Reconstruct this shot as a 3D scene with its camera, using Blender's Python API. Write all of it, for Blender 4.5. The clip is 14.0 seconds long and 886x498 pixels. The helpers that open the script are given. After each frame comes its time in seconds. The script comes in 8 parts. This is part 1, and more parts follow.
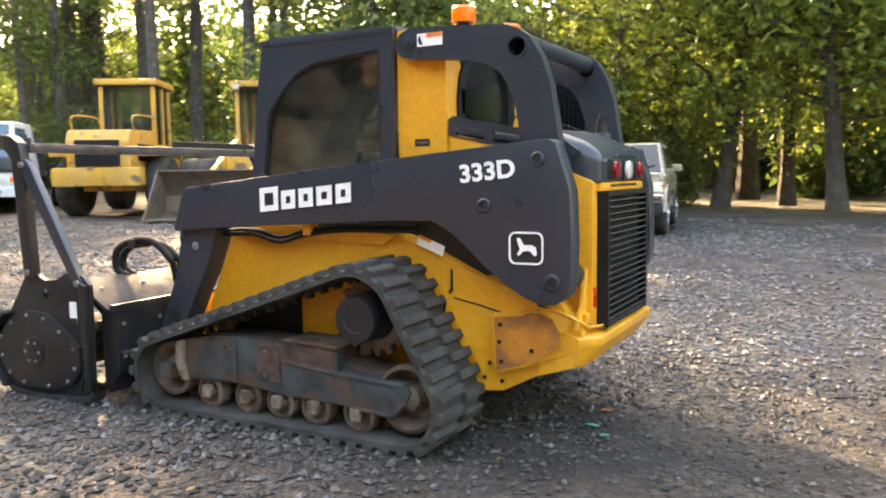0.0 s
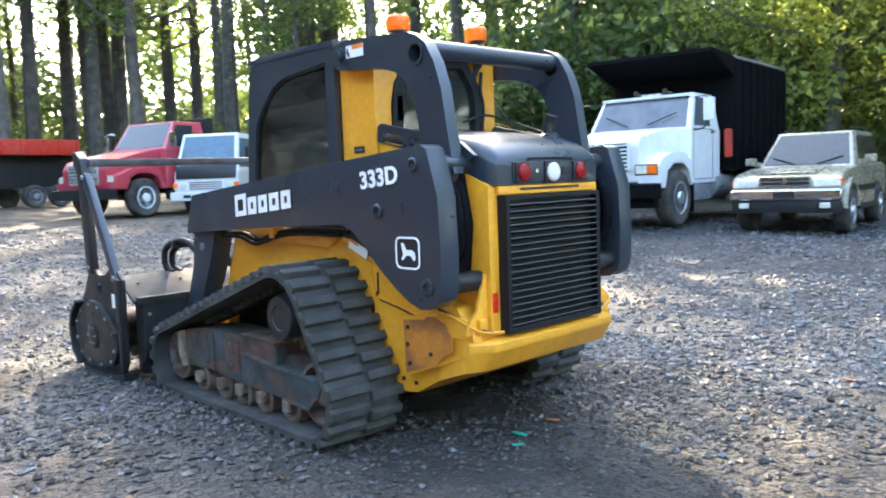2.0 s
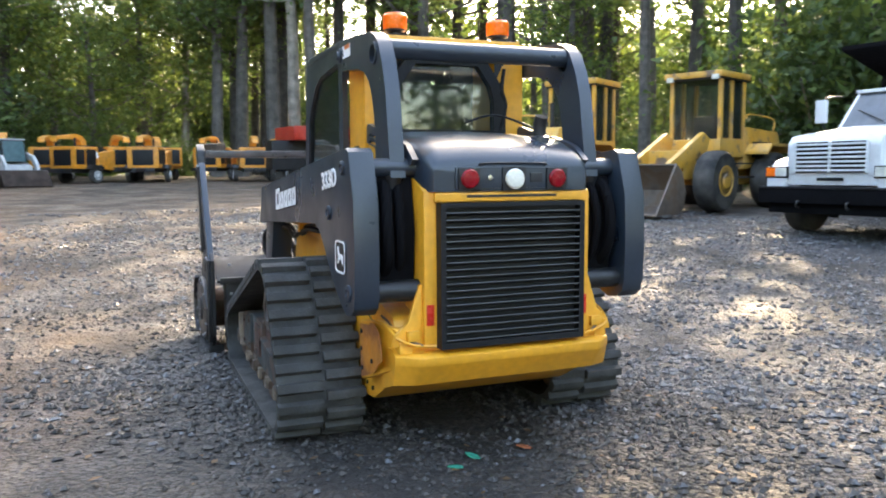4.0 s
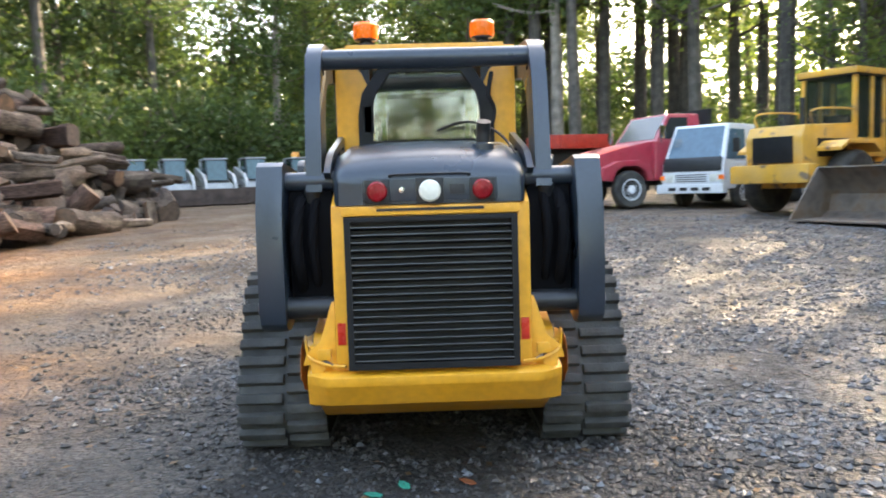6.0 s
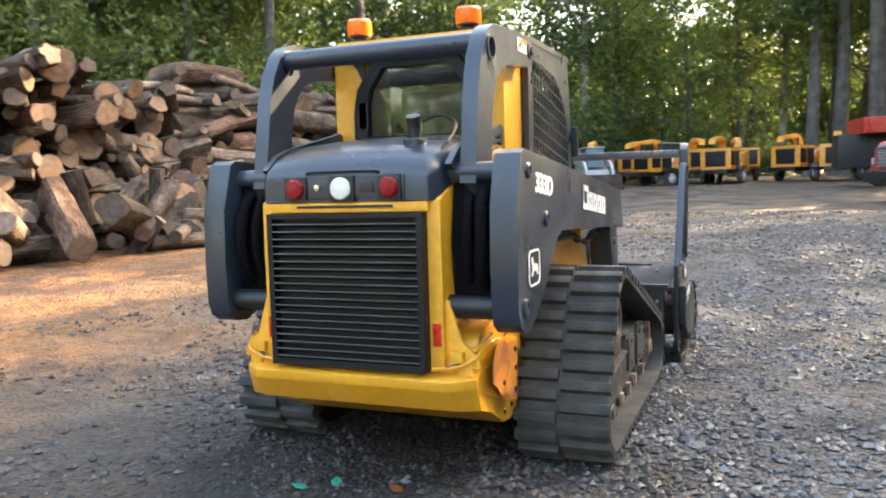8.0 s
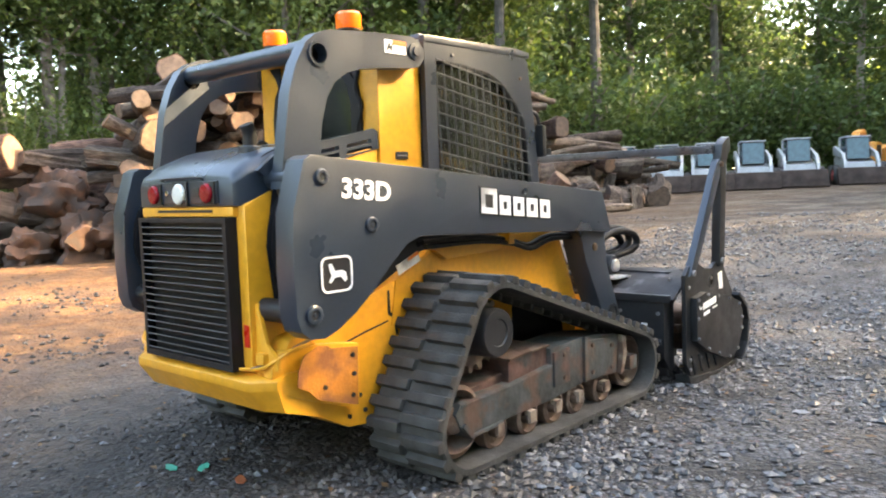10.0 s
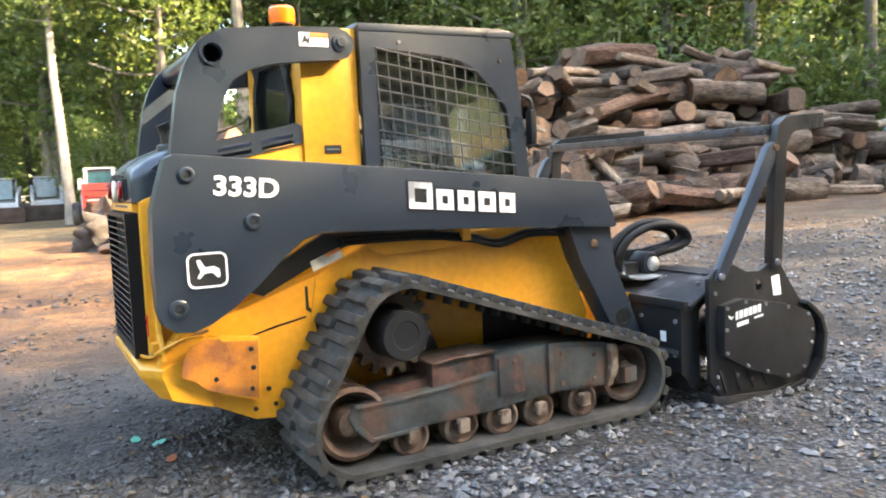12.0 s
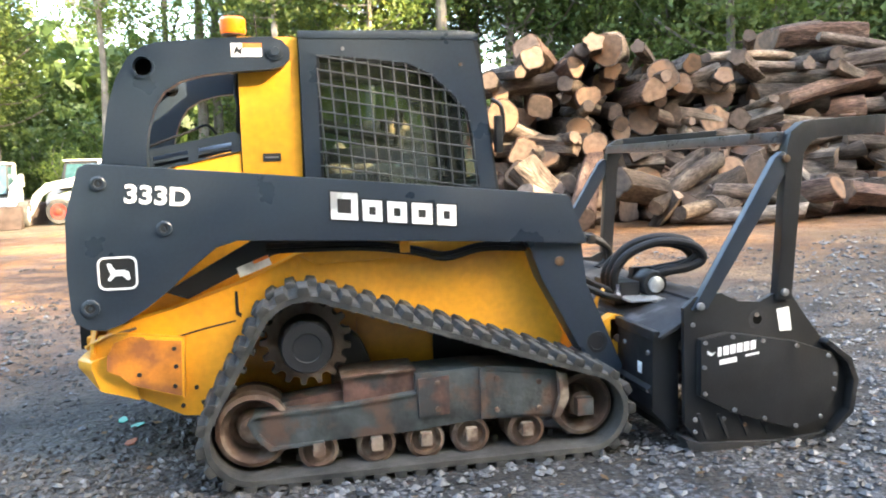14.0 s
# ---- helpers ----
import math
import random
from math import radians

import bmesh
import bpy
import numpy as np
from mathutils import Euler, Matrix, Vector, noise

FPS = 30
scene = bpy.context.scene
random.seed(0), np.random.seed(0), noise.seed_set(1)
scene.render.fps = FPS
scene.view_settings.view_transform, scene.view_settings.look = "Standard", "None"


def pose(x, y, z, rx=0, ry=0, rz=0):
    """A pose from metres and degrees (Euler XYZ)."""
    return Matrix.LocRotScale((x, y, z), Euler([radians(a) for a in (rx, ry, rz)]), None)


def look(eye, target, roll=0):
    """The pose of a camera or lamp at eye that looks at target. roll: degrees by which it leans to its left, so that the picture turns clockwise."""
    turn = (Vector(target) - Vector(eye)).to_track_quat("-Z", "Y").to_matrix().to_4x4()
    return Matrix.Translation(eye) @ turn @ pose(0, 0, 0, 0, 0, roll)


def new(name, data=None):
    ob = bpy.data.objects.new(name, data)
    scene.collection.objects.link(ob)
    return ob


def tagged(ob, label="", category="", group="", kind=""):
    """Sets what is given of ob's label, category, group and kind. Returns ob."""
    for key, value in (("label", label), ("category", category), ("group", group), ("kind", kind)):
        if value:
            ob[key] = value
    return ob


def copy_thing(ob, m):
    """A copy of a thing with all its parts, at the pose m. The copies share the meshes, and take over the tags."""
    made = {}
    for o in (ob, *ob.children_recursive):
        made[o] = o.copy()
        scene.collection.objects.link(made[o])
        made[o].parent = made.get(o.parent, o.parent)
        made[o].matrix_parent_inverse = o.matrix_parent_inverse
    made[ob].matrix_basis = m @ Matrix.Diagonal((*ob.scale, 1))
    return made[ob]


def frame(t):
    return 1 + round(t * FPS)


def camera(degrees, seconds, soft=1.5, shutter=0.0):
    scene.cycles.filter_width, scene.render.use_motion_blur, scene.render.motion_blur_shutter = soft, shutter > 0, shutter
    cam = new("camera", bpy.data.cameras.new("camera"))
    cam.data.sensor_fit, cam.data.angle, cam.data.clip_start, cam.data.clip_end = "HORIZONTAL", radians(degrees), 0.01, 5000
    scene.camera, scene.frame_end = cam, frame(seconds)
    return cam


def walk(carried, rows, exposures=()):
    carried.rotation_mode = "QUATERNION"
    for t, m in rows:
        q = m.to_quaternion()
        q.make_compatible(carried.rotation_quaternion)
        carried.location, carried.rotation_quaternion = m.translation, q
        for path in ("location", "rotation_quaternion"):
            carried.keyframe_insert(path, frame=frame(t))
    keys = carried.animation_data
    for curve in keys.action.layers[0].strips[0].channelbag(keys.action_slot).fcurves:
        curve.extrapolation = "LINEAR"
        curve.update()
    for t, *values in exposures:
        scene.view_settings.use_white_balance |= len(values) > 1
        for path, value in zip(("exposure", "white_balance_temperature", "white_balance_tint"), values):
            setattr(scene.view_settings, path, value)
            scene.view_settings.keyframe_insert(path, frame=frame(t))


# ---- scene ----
cam = camera(58.6, 14.0, soft=1.9, shutter=0.35)
PATH = [
    (0, (-2.561, 4.235, 1.379), (-0.654, 0.739, 1.005), -0.82),
    (0.5, (-2.866, 4.020, 1.388), (-0.625, 0.726, 1.032), -0.76),
    (1, (-3.277, 3.810, 1.433), (-0.786, 0.697, 1.113), -0.96),
    (1.5, (-3.597, 3.497, 1.374), (-0.953, 0.515, 1.039), -1.38),
    (2, (-3.976, 3.258, 1.383), (-1.086, 0.517, 1.022), -2.07),
    (2.5, (-4.245, 2.986, 1.417), (-1.133, 0.498, 1.064), -1.57),
    (3, (-4.381, 2.564, 1.394), (-1.059, 0.365, 1.028), -0.66),
    (3.5, (-4.595, 2.147, 1.387), (-1.042, 0.347, 1.009), -0.69),
    (3.7, (-4.667, 1.988, 1.427), (-1.064, 0.294, 1.040), -0.50),
    (4.22, (-4.823, 1.546, 1.427), (-1.072, 0.208, 1.046), -0.34),
    (4.75, (-4.912, 1.096, 1.426), (-1.059, 0.081, 1.076), -0.54),
    (5.28, (-4.936, 0.640, 1.424), (-1.009, -0.050, 1.103), -0.86),
    (5.8, (-4.893, 0.179, 1.418), (-0.919, -0.147, 1.101), -1.05),
    (6, (-4.888, 0.030, 1.416), (-0.902, -0.062, 1.092), -1.64),
    (6.5, (-4.905, -0.451, 1.424), (-0.933, -0.131, 1.078), -1.74),
    (7, (-4.702, -0.863, 1.394), (-0.761, -0.274, 1.042), -1.28),
    (7.5, (-4.539, -1.283, 1.399), (-0.695, -0.233, 1.051), -2.77),
    (7.7, (-4.512, -1.461, 1.405), (-0.738, -0.179, 1.068), -1.92),
    (8.22, (-4.314, -1.928, 1.395), (-0.687, -0.274, 1.070), -1.97),
    (8.75, (-4.072, -2.412, 1.385), (-0.609, -0.433, 1.076), -1.71),
    (9.28, (-3.784, -2.863, 1.375), (-0.518, -0.573, 1.080), -1.41),
    (9.8, (-3.451, -3.230, 1.368), (-0.436, -0.618, 1.072), -1.37),
    (10, (-3.331, -3.387, 1.387), (-0.365, -0.722, 1.072), -1.98),
    (10.5, (-2.994, -3.726, 1.380), (-0.455, -0.653, 1.057), -2.90),
    (11, (-2.638, -3.933, 1.363), (-0.323, -0.687, 1.035), -1.73),
    (11.5, (-2.214, -4.069, 1.414), (-0.045, -0.730, 1.033), -1.69),
    (12, (-1.853, -4.311, 1.392), (0.040, -0.806, 1.027), -2.48),
    (12.5, (-1.520, -4.445, 1.432), (0.114, -0.815, 1.036), -1.82),
    (13, (-1.073, -4.436, 1.449), (0.304, -0.706, 1.013), -1.01),
    (13.5, (-0.714, -4.569, 1.441), (0.323, -0.728, 1.025), -1.48),
    (14, (-0.392, -4.678, 1.471), (0.425, -0.783, 1.068), -1.54),
]
walk(cam, [(t, look(eye, target, roll)) for t, eye, target, roll in PATH],
     exposures=[(0.0, 4.10, 9800, 14), (0.4, 4.30, 9300, 13), (0.8, 4.30, 8500, 10), (1.3, 4.30, 6900, 6), (2.3, 3.85, 6700, 6), (3.1, 3.55, 7700, 9), (3.6, 3.70, 7600, 9), (6.0, 3.80, 8000, 9), (10.5, 3.95, 8200, 9), (14.0, 4.10, 7300, 6)])

# ---------------------------------------------------------------- light
SUN_AZ, SUN_EL = radians(-39), radians(31)      # towards the sun, from +x, and above the ground
world = bpy.data.worlds.new("sky")
world.use_nodes = True
scene.world = world
wn = world.node_tree
sky = wn.nodes.new("ShaderNodeTexSky")
sky.sky_type, sky.sun_disc = "NISHITA", False
sky.sun_elevation, sky.sun_rotation = SUN_EL, radians(90) - SUN_AZ
sky.air_density, sky.dust_density = 1.0, 2.5
wn.links.new(sky.outputs[0], wn.nodes["Background"].inputs[0])
wn.nodes["Background"].inputs[1].default_value = 0.15
sun_data = bpy.data.lights.new("sun", "SUN")
sun_data.energy, sun_data.angle, sun_data.color = 3.2, radians(0.53), (1.0, 0.82, 0.60)
sun = new("sun", sun_data)
sun.matrix_world = look((0, 0, 60), (-math.cos(SUN_AZ) * math.cos(SUN_EL), -math.sin(SUN_AZ) * math.cos(SUN_EL), 60 - math.sin(SUN_EL)))


# ---------------------------------------------------------------- materials
def material(name, color, rough=0.6, metal=0.0, dark=0.75, light=1.15, scale=6.0, fine=60.0, bump=0.0, bump_scale=80.0,
             stain=None, stain_amount=0.0, stain_scale=3.0, per_object=0.0, per_island=0.0, coat=0.0, dust=0.0, spec=0.5):
    """Paint, steel, rubber and the like: a base colour with broad and fine variation, stains of a second colour, and fine relief."""
    m = bpy.data.materials.new(name)
    m.use_nodes = True
    n, l = m.node_tree.nodes, m.node_tree.links
    bsdf = n["Principled BSDF"]
    bsdf.inputs["Metallic"].default_value = metal
    bsdf.inputs["Coat Weight"].default_value = coat
    bsdf.inputs["Coat Roughness"].default_value = 0.25
    bsdf.inputs["Specular IOR Level"].default_value = spec
    co = n.new("ShaderNodeTexCoord").outputs["Object"]

    def noise_out(s, detail=4.0):
        t = n.new("ShaderNodeTexNoise")
        t.inputs["Scale"].default_value, t.inputs["Detail"].default_value = s, detail
        l.new(co, t.inputs["Vector"])
        return t.outputs["Fac"]

    def ramp(src, lo, hi, a, b):
        r = n.new("ShaderNodeMapRange")
        l.new(src, r.inputs[0])
        for k, v in zip((1, 2, 3, 4), (lo, hi, a, b)):
            r.inputs[k].default_value = v
        return r.outputs[0]

    def multiply(a, b):
        t = n.new("ShaderNodeMath")
        t.operation = "MULTIPLY"
        l.new(a, t.inputs[0]); l.new(b, t.inputs[1])
        return t.outputs[0]

    val = multiply(ramp(noise_out(scale), 0.3, 0.7, dark, light), ramp(noise_out(fine, 3.0), 0.3, 0.7, 0.92, 1.08))
    if per_object:
        info = n.new("ShaderNodeObjectInfo")
        val = multiply(val, ramp(info.outputs["Random"], 0, 1, 1 - per_object, 1 + per_object))
    if per_island:
        geo = n.new("ShaderNodeNewGeometry")
        val = multiply(val, ramp(geo.outputs["Random Per Island"], 0, 1, 1 - per_island, 1 + per_island))
    hsv = n.new("ShaderNodeHueSaturation")
    hsv.inputs["Color"].default_value = (*color, 1)
    l.new(val, hsv.inputs["Value"])
    out = hsv.outputs[0]

    def blend(base, mask, col):
        mix = n.new("ShaderNodeMix")
        mix.data_type = "RGBA"
        l.new(mask, mix.inputs["Factor"]); l.new(base, mix.inputs[6])
        mix.inputs[7].default_value = (*col, 1)
        return mix.outputs[2]

    mask = None
    if stain:
        mask = ramp(noise_out(stain_scale, 8.0), 0.62 - 0.3 * stain_amount, 0.70 - 0.25 * stain_amount, 0, 1)
        out = blend(out, mask, stain)
    if dust:
        out = blend(out, ramp(noise_out(2.3, 9.0), 0.35, 0.75, 0, dust), (0.30, 0.27, 0.23))
    l.new(out, bsdf.inputs["Base Color"])
    rr = ramp(noise_out(scale * 2.5), 0.3, 0.7, max(0.02, rough - 0.09), min(1, rough + 0.09))
    l.new(rr, bsdf.inputs["Roughness"])
    if bump:
        b = n.new("ShaderNodeBump")
        b.inputs["Strength"].default_value, b.inputs["Distance"].default_value = bump, 0.01
        l.new(noise_out(bump_scale, 5.0), b.inputs["Height"])
        l.new(b.outputs[0], bsdf.inputs["Normal"])
    return m


def glass(name, tint=(0.82, 0.90, 0.87), clear=0.75, rough=0.03, dusty=0.10):
    """A pane: part clear, part mirror-like at a slant, under a film of dust."""
    m = bpy.data.materials.new(name)
    m.use_nodes = True
    n, l = m.node_tree.nodes, m.node_tree.links
    n.remove(n["Principled BSDF"])
    out = n["Material Output"]
    tr, gl, mix, fr = n.new("ShaderNodeBsdfTransparent"), n.new("ShaderNodeBsdfGlossy"), n.new("ShaderNodeMixShader"), n.new("ShaderNodeFresnel")
    tr.inputs[0].default_value = (*(c * clear for c in tint), 1)
    gl.inputs["Roughness"].default_value = rough
    fr.inputs[0].default_value = 1.75
    l.new(fr.outputs[0], mix.inputs[0]); l.new(tr.outputs[0], mix.inputs[1]); l.new(gl.outputs[0], mix.inputs[2])
    df, film, tex, co, mr = n.new("ShaderNodeBsdfDiffuse"), n.new("ShaderNodeMixShader"), n.new("ShaderNodeTexNoise"), n.new("ShaderNodeTexCoord"), n.new("ShaderNodeMapRange")
    df.inputs[0].default_value = (0.50, 0.52, 0.44, 1)
    tex.inputs["Scale"].default_value, tex.inputs["Detail"].default_value = 3.0, 6.0
    l.new(co.outputs["Object"], tex.inputs["Vector"]); l.new(tex.outputs[0], mr.inputs[0])
    for k, v in zip((1, 2, 3, 4), (0.35, 0.7, dusty * 0.4, dusty * 2.0)):
        mr.inputs[k].default_value = v
    l.new(mr.outputs[0], film.inputs[0]); l.new(mix.outputs[0], film.inputs[1]); l.new(df.outputs[0], film.inputs[2])
    l.new(film.outputs[0], out.inputs[0])
    return m


def leaf_material(name, color, warm):
    m = bpy.data.materials.new(name)
    m.use_nodes = True
    n, l = m.node_tree.nodes, m.node_tree.links
    bsdf, out = n["Principled BSDF"], n["Material Output"]
    geo, info = n.new("ShaderNodeNewGeometry"), n.new("ShaderNodeObjectInfo")
    mix = n.new("ShaderNodeMix"); mix.data_type = "RGBA"
    l.new(geo.outputs["Random Per Island"], mix.inputs["Factor"])
    mix.inputs[6].default_value, mix.inputs[7].default_value = (*color, 1), (*warm, 1)
    hsv = n.new("ShaderNodeHueSaturation")
    mr = n.new("ShaderNodeMapRange"); mr.inputs[3].default_value, mr.inputs[4].default_value = 0.75, 1.3
    l.new(info.outputs["Random"], mr.inputs[0]); l.new(mr.outputs[0], hsv.inputs["Value"]); l.new(mix.outputs[2], hsv.inputs["Color"])
    l.new(hsv.outputs[0], bsdf.inputs["Base Color"])
    bsdf.inputs["Roughness"].default_value = 0.55
    tl, ms = n.new("ShaderNodeBsdfTranslucent"), n.new("ShaderNodeMixShader")
    l.new(hsv.outputs[0], tl.inputs[0])
    ms.inputs[0].default_value = 0.5
    l.new(bsdf.outputs[0], ms.inputs[1]); l.new(tl.outputs[0], ms.inputs[2]); l.new(ms.outputs[0], out.inputs[0])
    return m


YELLOW = material("machine_yellow", (0.76, 0.335, 0.020), 0.42, dark=0.88, light=1.06, scale=2.5, fine=25, dust=0.06, coat=0.25)
RUST = material("worn_yellow_and_rust", (0.52, 0.185, 0.022), 0.6, dark=0.7, light=1.15, scale=8, stain=(0.25, 0.090, 0.030), stain_amount=0.72, stain_scale=5.0, bump=0.4)
SLATE = material("slate_paint", (0.0162, 0.0250, 0.0375), 0.34, dark=0.90, light=1.12, scale=1.4, dust=0.006, coat=0.2, spec=0.5)
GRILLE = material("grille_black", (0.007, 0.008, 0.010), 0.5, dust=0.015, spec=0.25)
GUARD_WIRE = material("worn_guard_wire", (0.055, 0.062, 0.070), 0.45, 0.2, dust=0.06)
# lighter grey that paints the sky highlight onto the slat lips
SLAT_EDGE = material("slat_lip_highlight", (0.075, 0.080, 0.085), 0.45, dust=0.06)
BLACK = material("black_steel", (0.011, 0.012, 0.014), 0.40, dark=0.7, light=1.4, scale=5, dust=0.02, bump=0.1, spec=0.4)
SCUFFED = material("scuffed_black_steel", (0.023, 0.024, 0.027), 0.7, dark=0.7, light=1.4, scale=5, dust=0.03, stain=(0.08, 0.08, 0.085), stain_amount=0.06, stain_scale=5, spec=0.2)
STEEL = material("worn_grey_steel", (0.20, 0.20, 0.21), 0.45, 0.3, scale=8, stain=(0.12, 0.07, 0.04), stain_amount=0.3)
BAR_STEEL = material("dark_worn_bar", (0.060, 0.058, 0.062), 0.34, 0.35, dark=0.7, light=1.4, scale=9, stain=(0.10, 0.065, 0.05), stain_amount=0.12)
RUBBER = material("track_rubber", (0.034, 0.035, 0.035), 0.7, dark=0.55, light=1.6, scale=7, fine=90, dust=0.13, bump=0.5, bump_scale=60, spec=0.25)
TYRE = material("tyre_rubber", (0.022, 0.022, 0.022), 0.85, dust=0.25, spec=0.3)
RUSTY_STEEL = material("rusty_steel", (0.088, 0.054, 0.039), 0.75, 0.15, dark=0.55, light=1.5, scale=9, stain=(0.145, 0.112, 0.090), stain_amount=0.45, stain_scale=8, bump=0.3)
FRAME_STEEL = material("muddy_blue_steel", (0.034, 0.041, 0.043), 0.7, dark=0.5, light=1.7, scale=7, stain=(0.078, 0.046, 0.034), stain_amount=0.42, stain_scale=5, bump=0.5, bump_scale=30)
RED_STEEL = material("red_brown_steel", (0.075, 0.039, 0.031), 0.75, dark=0.5, light=1.7, scale=9, stain=(0.030, 0.032, 0.033), stain_amount=0.45, stain_scale=6, bump=0.5, bump_scale=30)
TAN_STEEL = material("mud_dried_steel", (0.20, 0.155, 0.12), 0.7, dark=0.6, light=1.3, scale=12, stain=(0.09, 0.055, 0.04), stain_amount=0.35, stain_scale=9, bump=0.3)
WHITE_DECAL = material("white_decal", (0.80, 0.80, 0.80), 0.5, dark=0.95, light=1.02, stain=(0.3, 0.3, 0.3), stain_amount=0.03)
ORANGE_DECAL = material("orange_decal", (0.80, 0.22, 0.05), 0.5)
# near-black that puts the shade of a hole into its colour
DARK_BORE = material("hole_shade_black", (0.003, 0.003, 0.003), 0.95, spec=0.05)
BLACK_DECAL = material("black_decal", (0.012, 0.012, 0.013), 0.5)
RED_LENS = material("red_lens", (0.24, 0.004, 0.010), 0.25, dark=0.7, scale=30, spec=0.3)
RED_REFLECTOR = material("red_reflector", (0.62, 0.025, 0.012), 0.3)
CLEAR_LENS = material("clear_lens", (0.62, 0.61, 0.54), 0.2, coat=0.5)
AMBER = material("amber_lens", (0.95, 0.16, 0.008), 0.3, dark=0.95, light=1.05, coat=0.4)
HOSE = material("hose_rubber", (0.010, 0.010, 0.011), 0.6, spec=0.25)
SEAT = material("seat_vinyl", (0.02, 0.02, 0.022), 0.6)
CAB_GLASS = glass("cab_glass", clear=0.90, dusty=0.014)
CAR_GLASS = material("tinted_car_glass", (0.016, 0.020, 0.022), 0.12, dark=0.9, light=1.1, coat=0.0, spec=0.45)
# blue base colour paints the sky's reflection into the windscreen
SKY_GLASS = material("sky_reflecting_glass", (0.06, 0.115, 0.16), 0.10, dark=0.9, light=1.1, spec=0.6)
# grey-blue base colour paints in a reflection, with some dust over it
SHEEN_GLASS = material("reflecting_windscreen", (0.075, 0.085, 0.10), 0.14, dark=0.85, light=1.15, dust=0.15, spec=0.5)
TEAL_GLASS = material("teal_cab_glass", (0.030, 0.075, 0.085), 0.16, dark=0.8, light=1.2, spec=0.5)
SKID_WHITE = material("dusty_white_paint", (0.36, 0.37, 0.37), 0.5, dark=0.85, light=1.08, dust=0.2)
BUCKET_DARK = material("dark_bucket_steel", (0.030, 0.020, 0.016), 0.8, dark=0.6, light=1.4, scale=3, dust=0.06, spec=0.15)
CHROME = material("chrome", (0.65, 0.65, 0.66), 0.18, 1.0)
DULL_ALU = material("dull_aluminium", (0.52, 0.53, 0.54), 0.35, 0.7)
WHITE_PAINT = material("white_truck_paint", (0.63, 0.645, 0.66), 0.35, dark=0.93, light=1.03, dust=0.15, coat=0.4)
RED_PAINT = material("red_truck_paint", (0.36, 0.022, 0.045), 0.35, dark=0.9, light=1.1, dust=0.15, coat=0.4)
BRIGHT_RED = material("bright_red_paint", (0.44, 0.026, 0.012), 0.4, dust=0.1)
BEIGE_PAINT = material("beige_car_paint", (0.34, 0.31, 0.24), 0.3, 0.35, dust=0.12, coat=0.5)
OLD_YELLOW = material("faded_yellow_paint", (0.62, 0.315, 0.035), 0.5, dark=0.8, light=1.1, scale=2, dust=0.3, stain=(0.15, 0.09, 0.05), stain_amount=0.15)
CHIPPER_YELLOW = material("chipper_orange_yellow", (0.68, 0.255, 0.020), 0.45, dust=0.15)
BUCKET_STEEL = material("worn_bucket_steel", (0.135, 0.105, 0.085), 0.55, 0.25, dark=0.6, light=1.4, scale=3, stain=(0.13, 0.085, 0.055), stain_amount=0.4)
TEAL_PAINT = material("pale_teal_paint", (0.38, 0.60, 0.66), 0.4, dust=0.15)
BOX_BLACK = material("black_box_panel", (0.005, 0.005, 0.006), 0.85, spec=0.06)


# ---------------------------------------------------------------- mesh helpers
def mesh_of(bm, name, mat, smooth=True, angle=35):
    me = bpy.data.meshes.new(name)
    bmesh.ops.recalc_face_normals(bm, faces=bm.faces)
    bm.to_mesh(me)
    bm.free()
    me.materials.append(mat)
    if smooth:
        me.shade_smooth()
        me.set_sharp_from_angle(angle=radians(angle))
    return me


def part(name, bm, mat, parent, label="", smooth=True):
    """Links a bmesh as one mesh object under a thing or a part."""
    ob = new(name, mesh_of(bm, name, mat, smooth))
    ob.parent = parent
    if label:
        ob["label"] = label
    return ob


def thing(name, label, category, m=None, group="", kind=""):
    """An Empty at the base of a thing, for its parts."""
    ob = new(name)
    ob.empty_display_size = 0.2
    if m is not None:
        ob.matrix_basis = m
    return tagged(ob, label, category, group, kind)


def bevelled(bm, w, seg=2, faces=None):
    if w > 0:
        es = [e for e in bm.edges if len(e.link_faces) == 2 and e.calc_face_angle(0) > radians(25)] if faces is None else faces
        bmesh.ops.bevel(bm, geom=es, offset=w, segments=seg, profile=0.7, affect="EDGES", clamp_overlap=True)
    return bm


def box(x0, x1, y0, y1, z0, z1, w=0.0, bm=None, m=None, seg=2):
    own = bmesh.new()
    r = bmesh.ops.create_cube(own, size=1)
    for v in r["verts"]:
        v.co = Vector((x0 + (v.co.x + 0.5) * (x1 - x0), y0 + (v.co.y + 0.5) * (y1 - y0), z0 + (v.co.z + 0.5) * (z1 - z0)))
    bevelled(own, w, seg)
    return merged(bm, own, m)


def merged(bm, own, m=None):
    if m is not None:
        own.transform(m)
    if bm is None:
        return own
    me = bpy.data.meshes.new("tmp")
    own.to_mesh(me)
    own.free()
    bm.from_mesh(me)
    bpy.data.meshes.remove(me)
    return bm


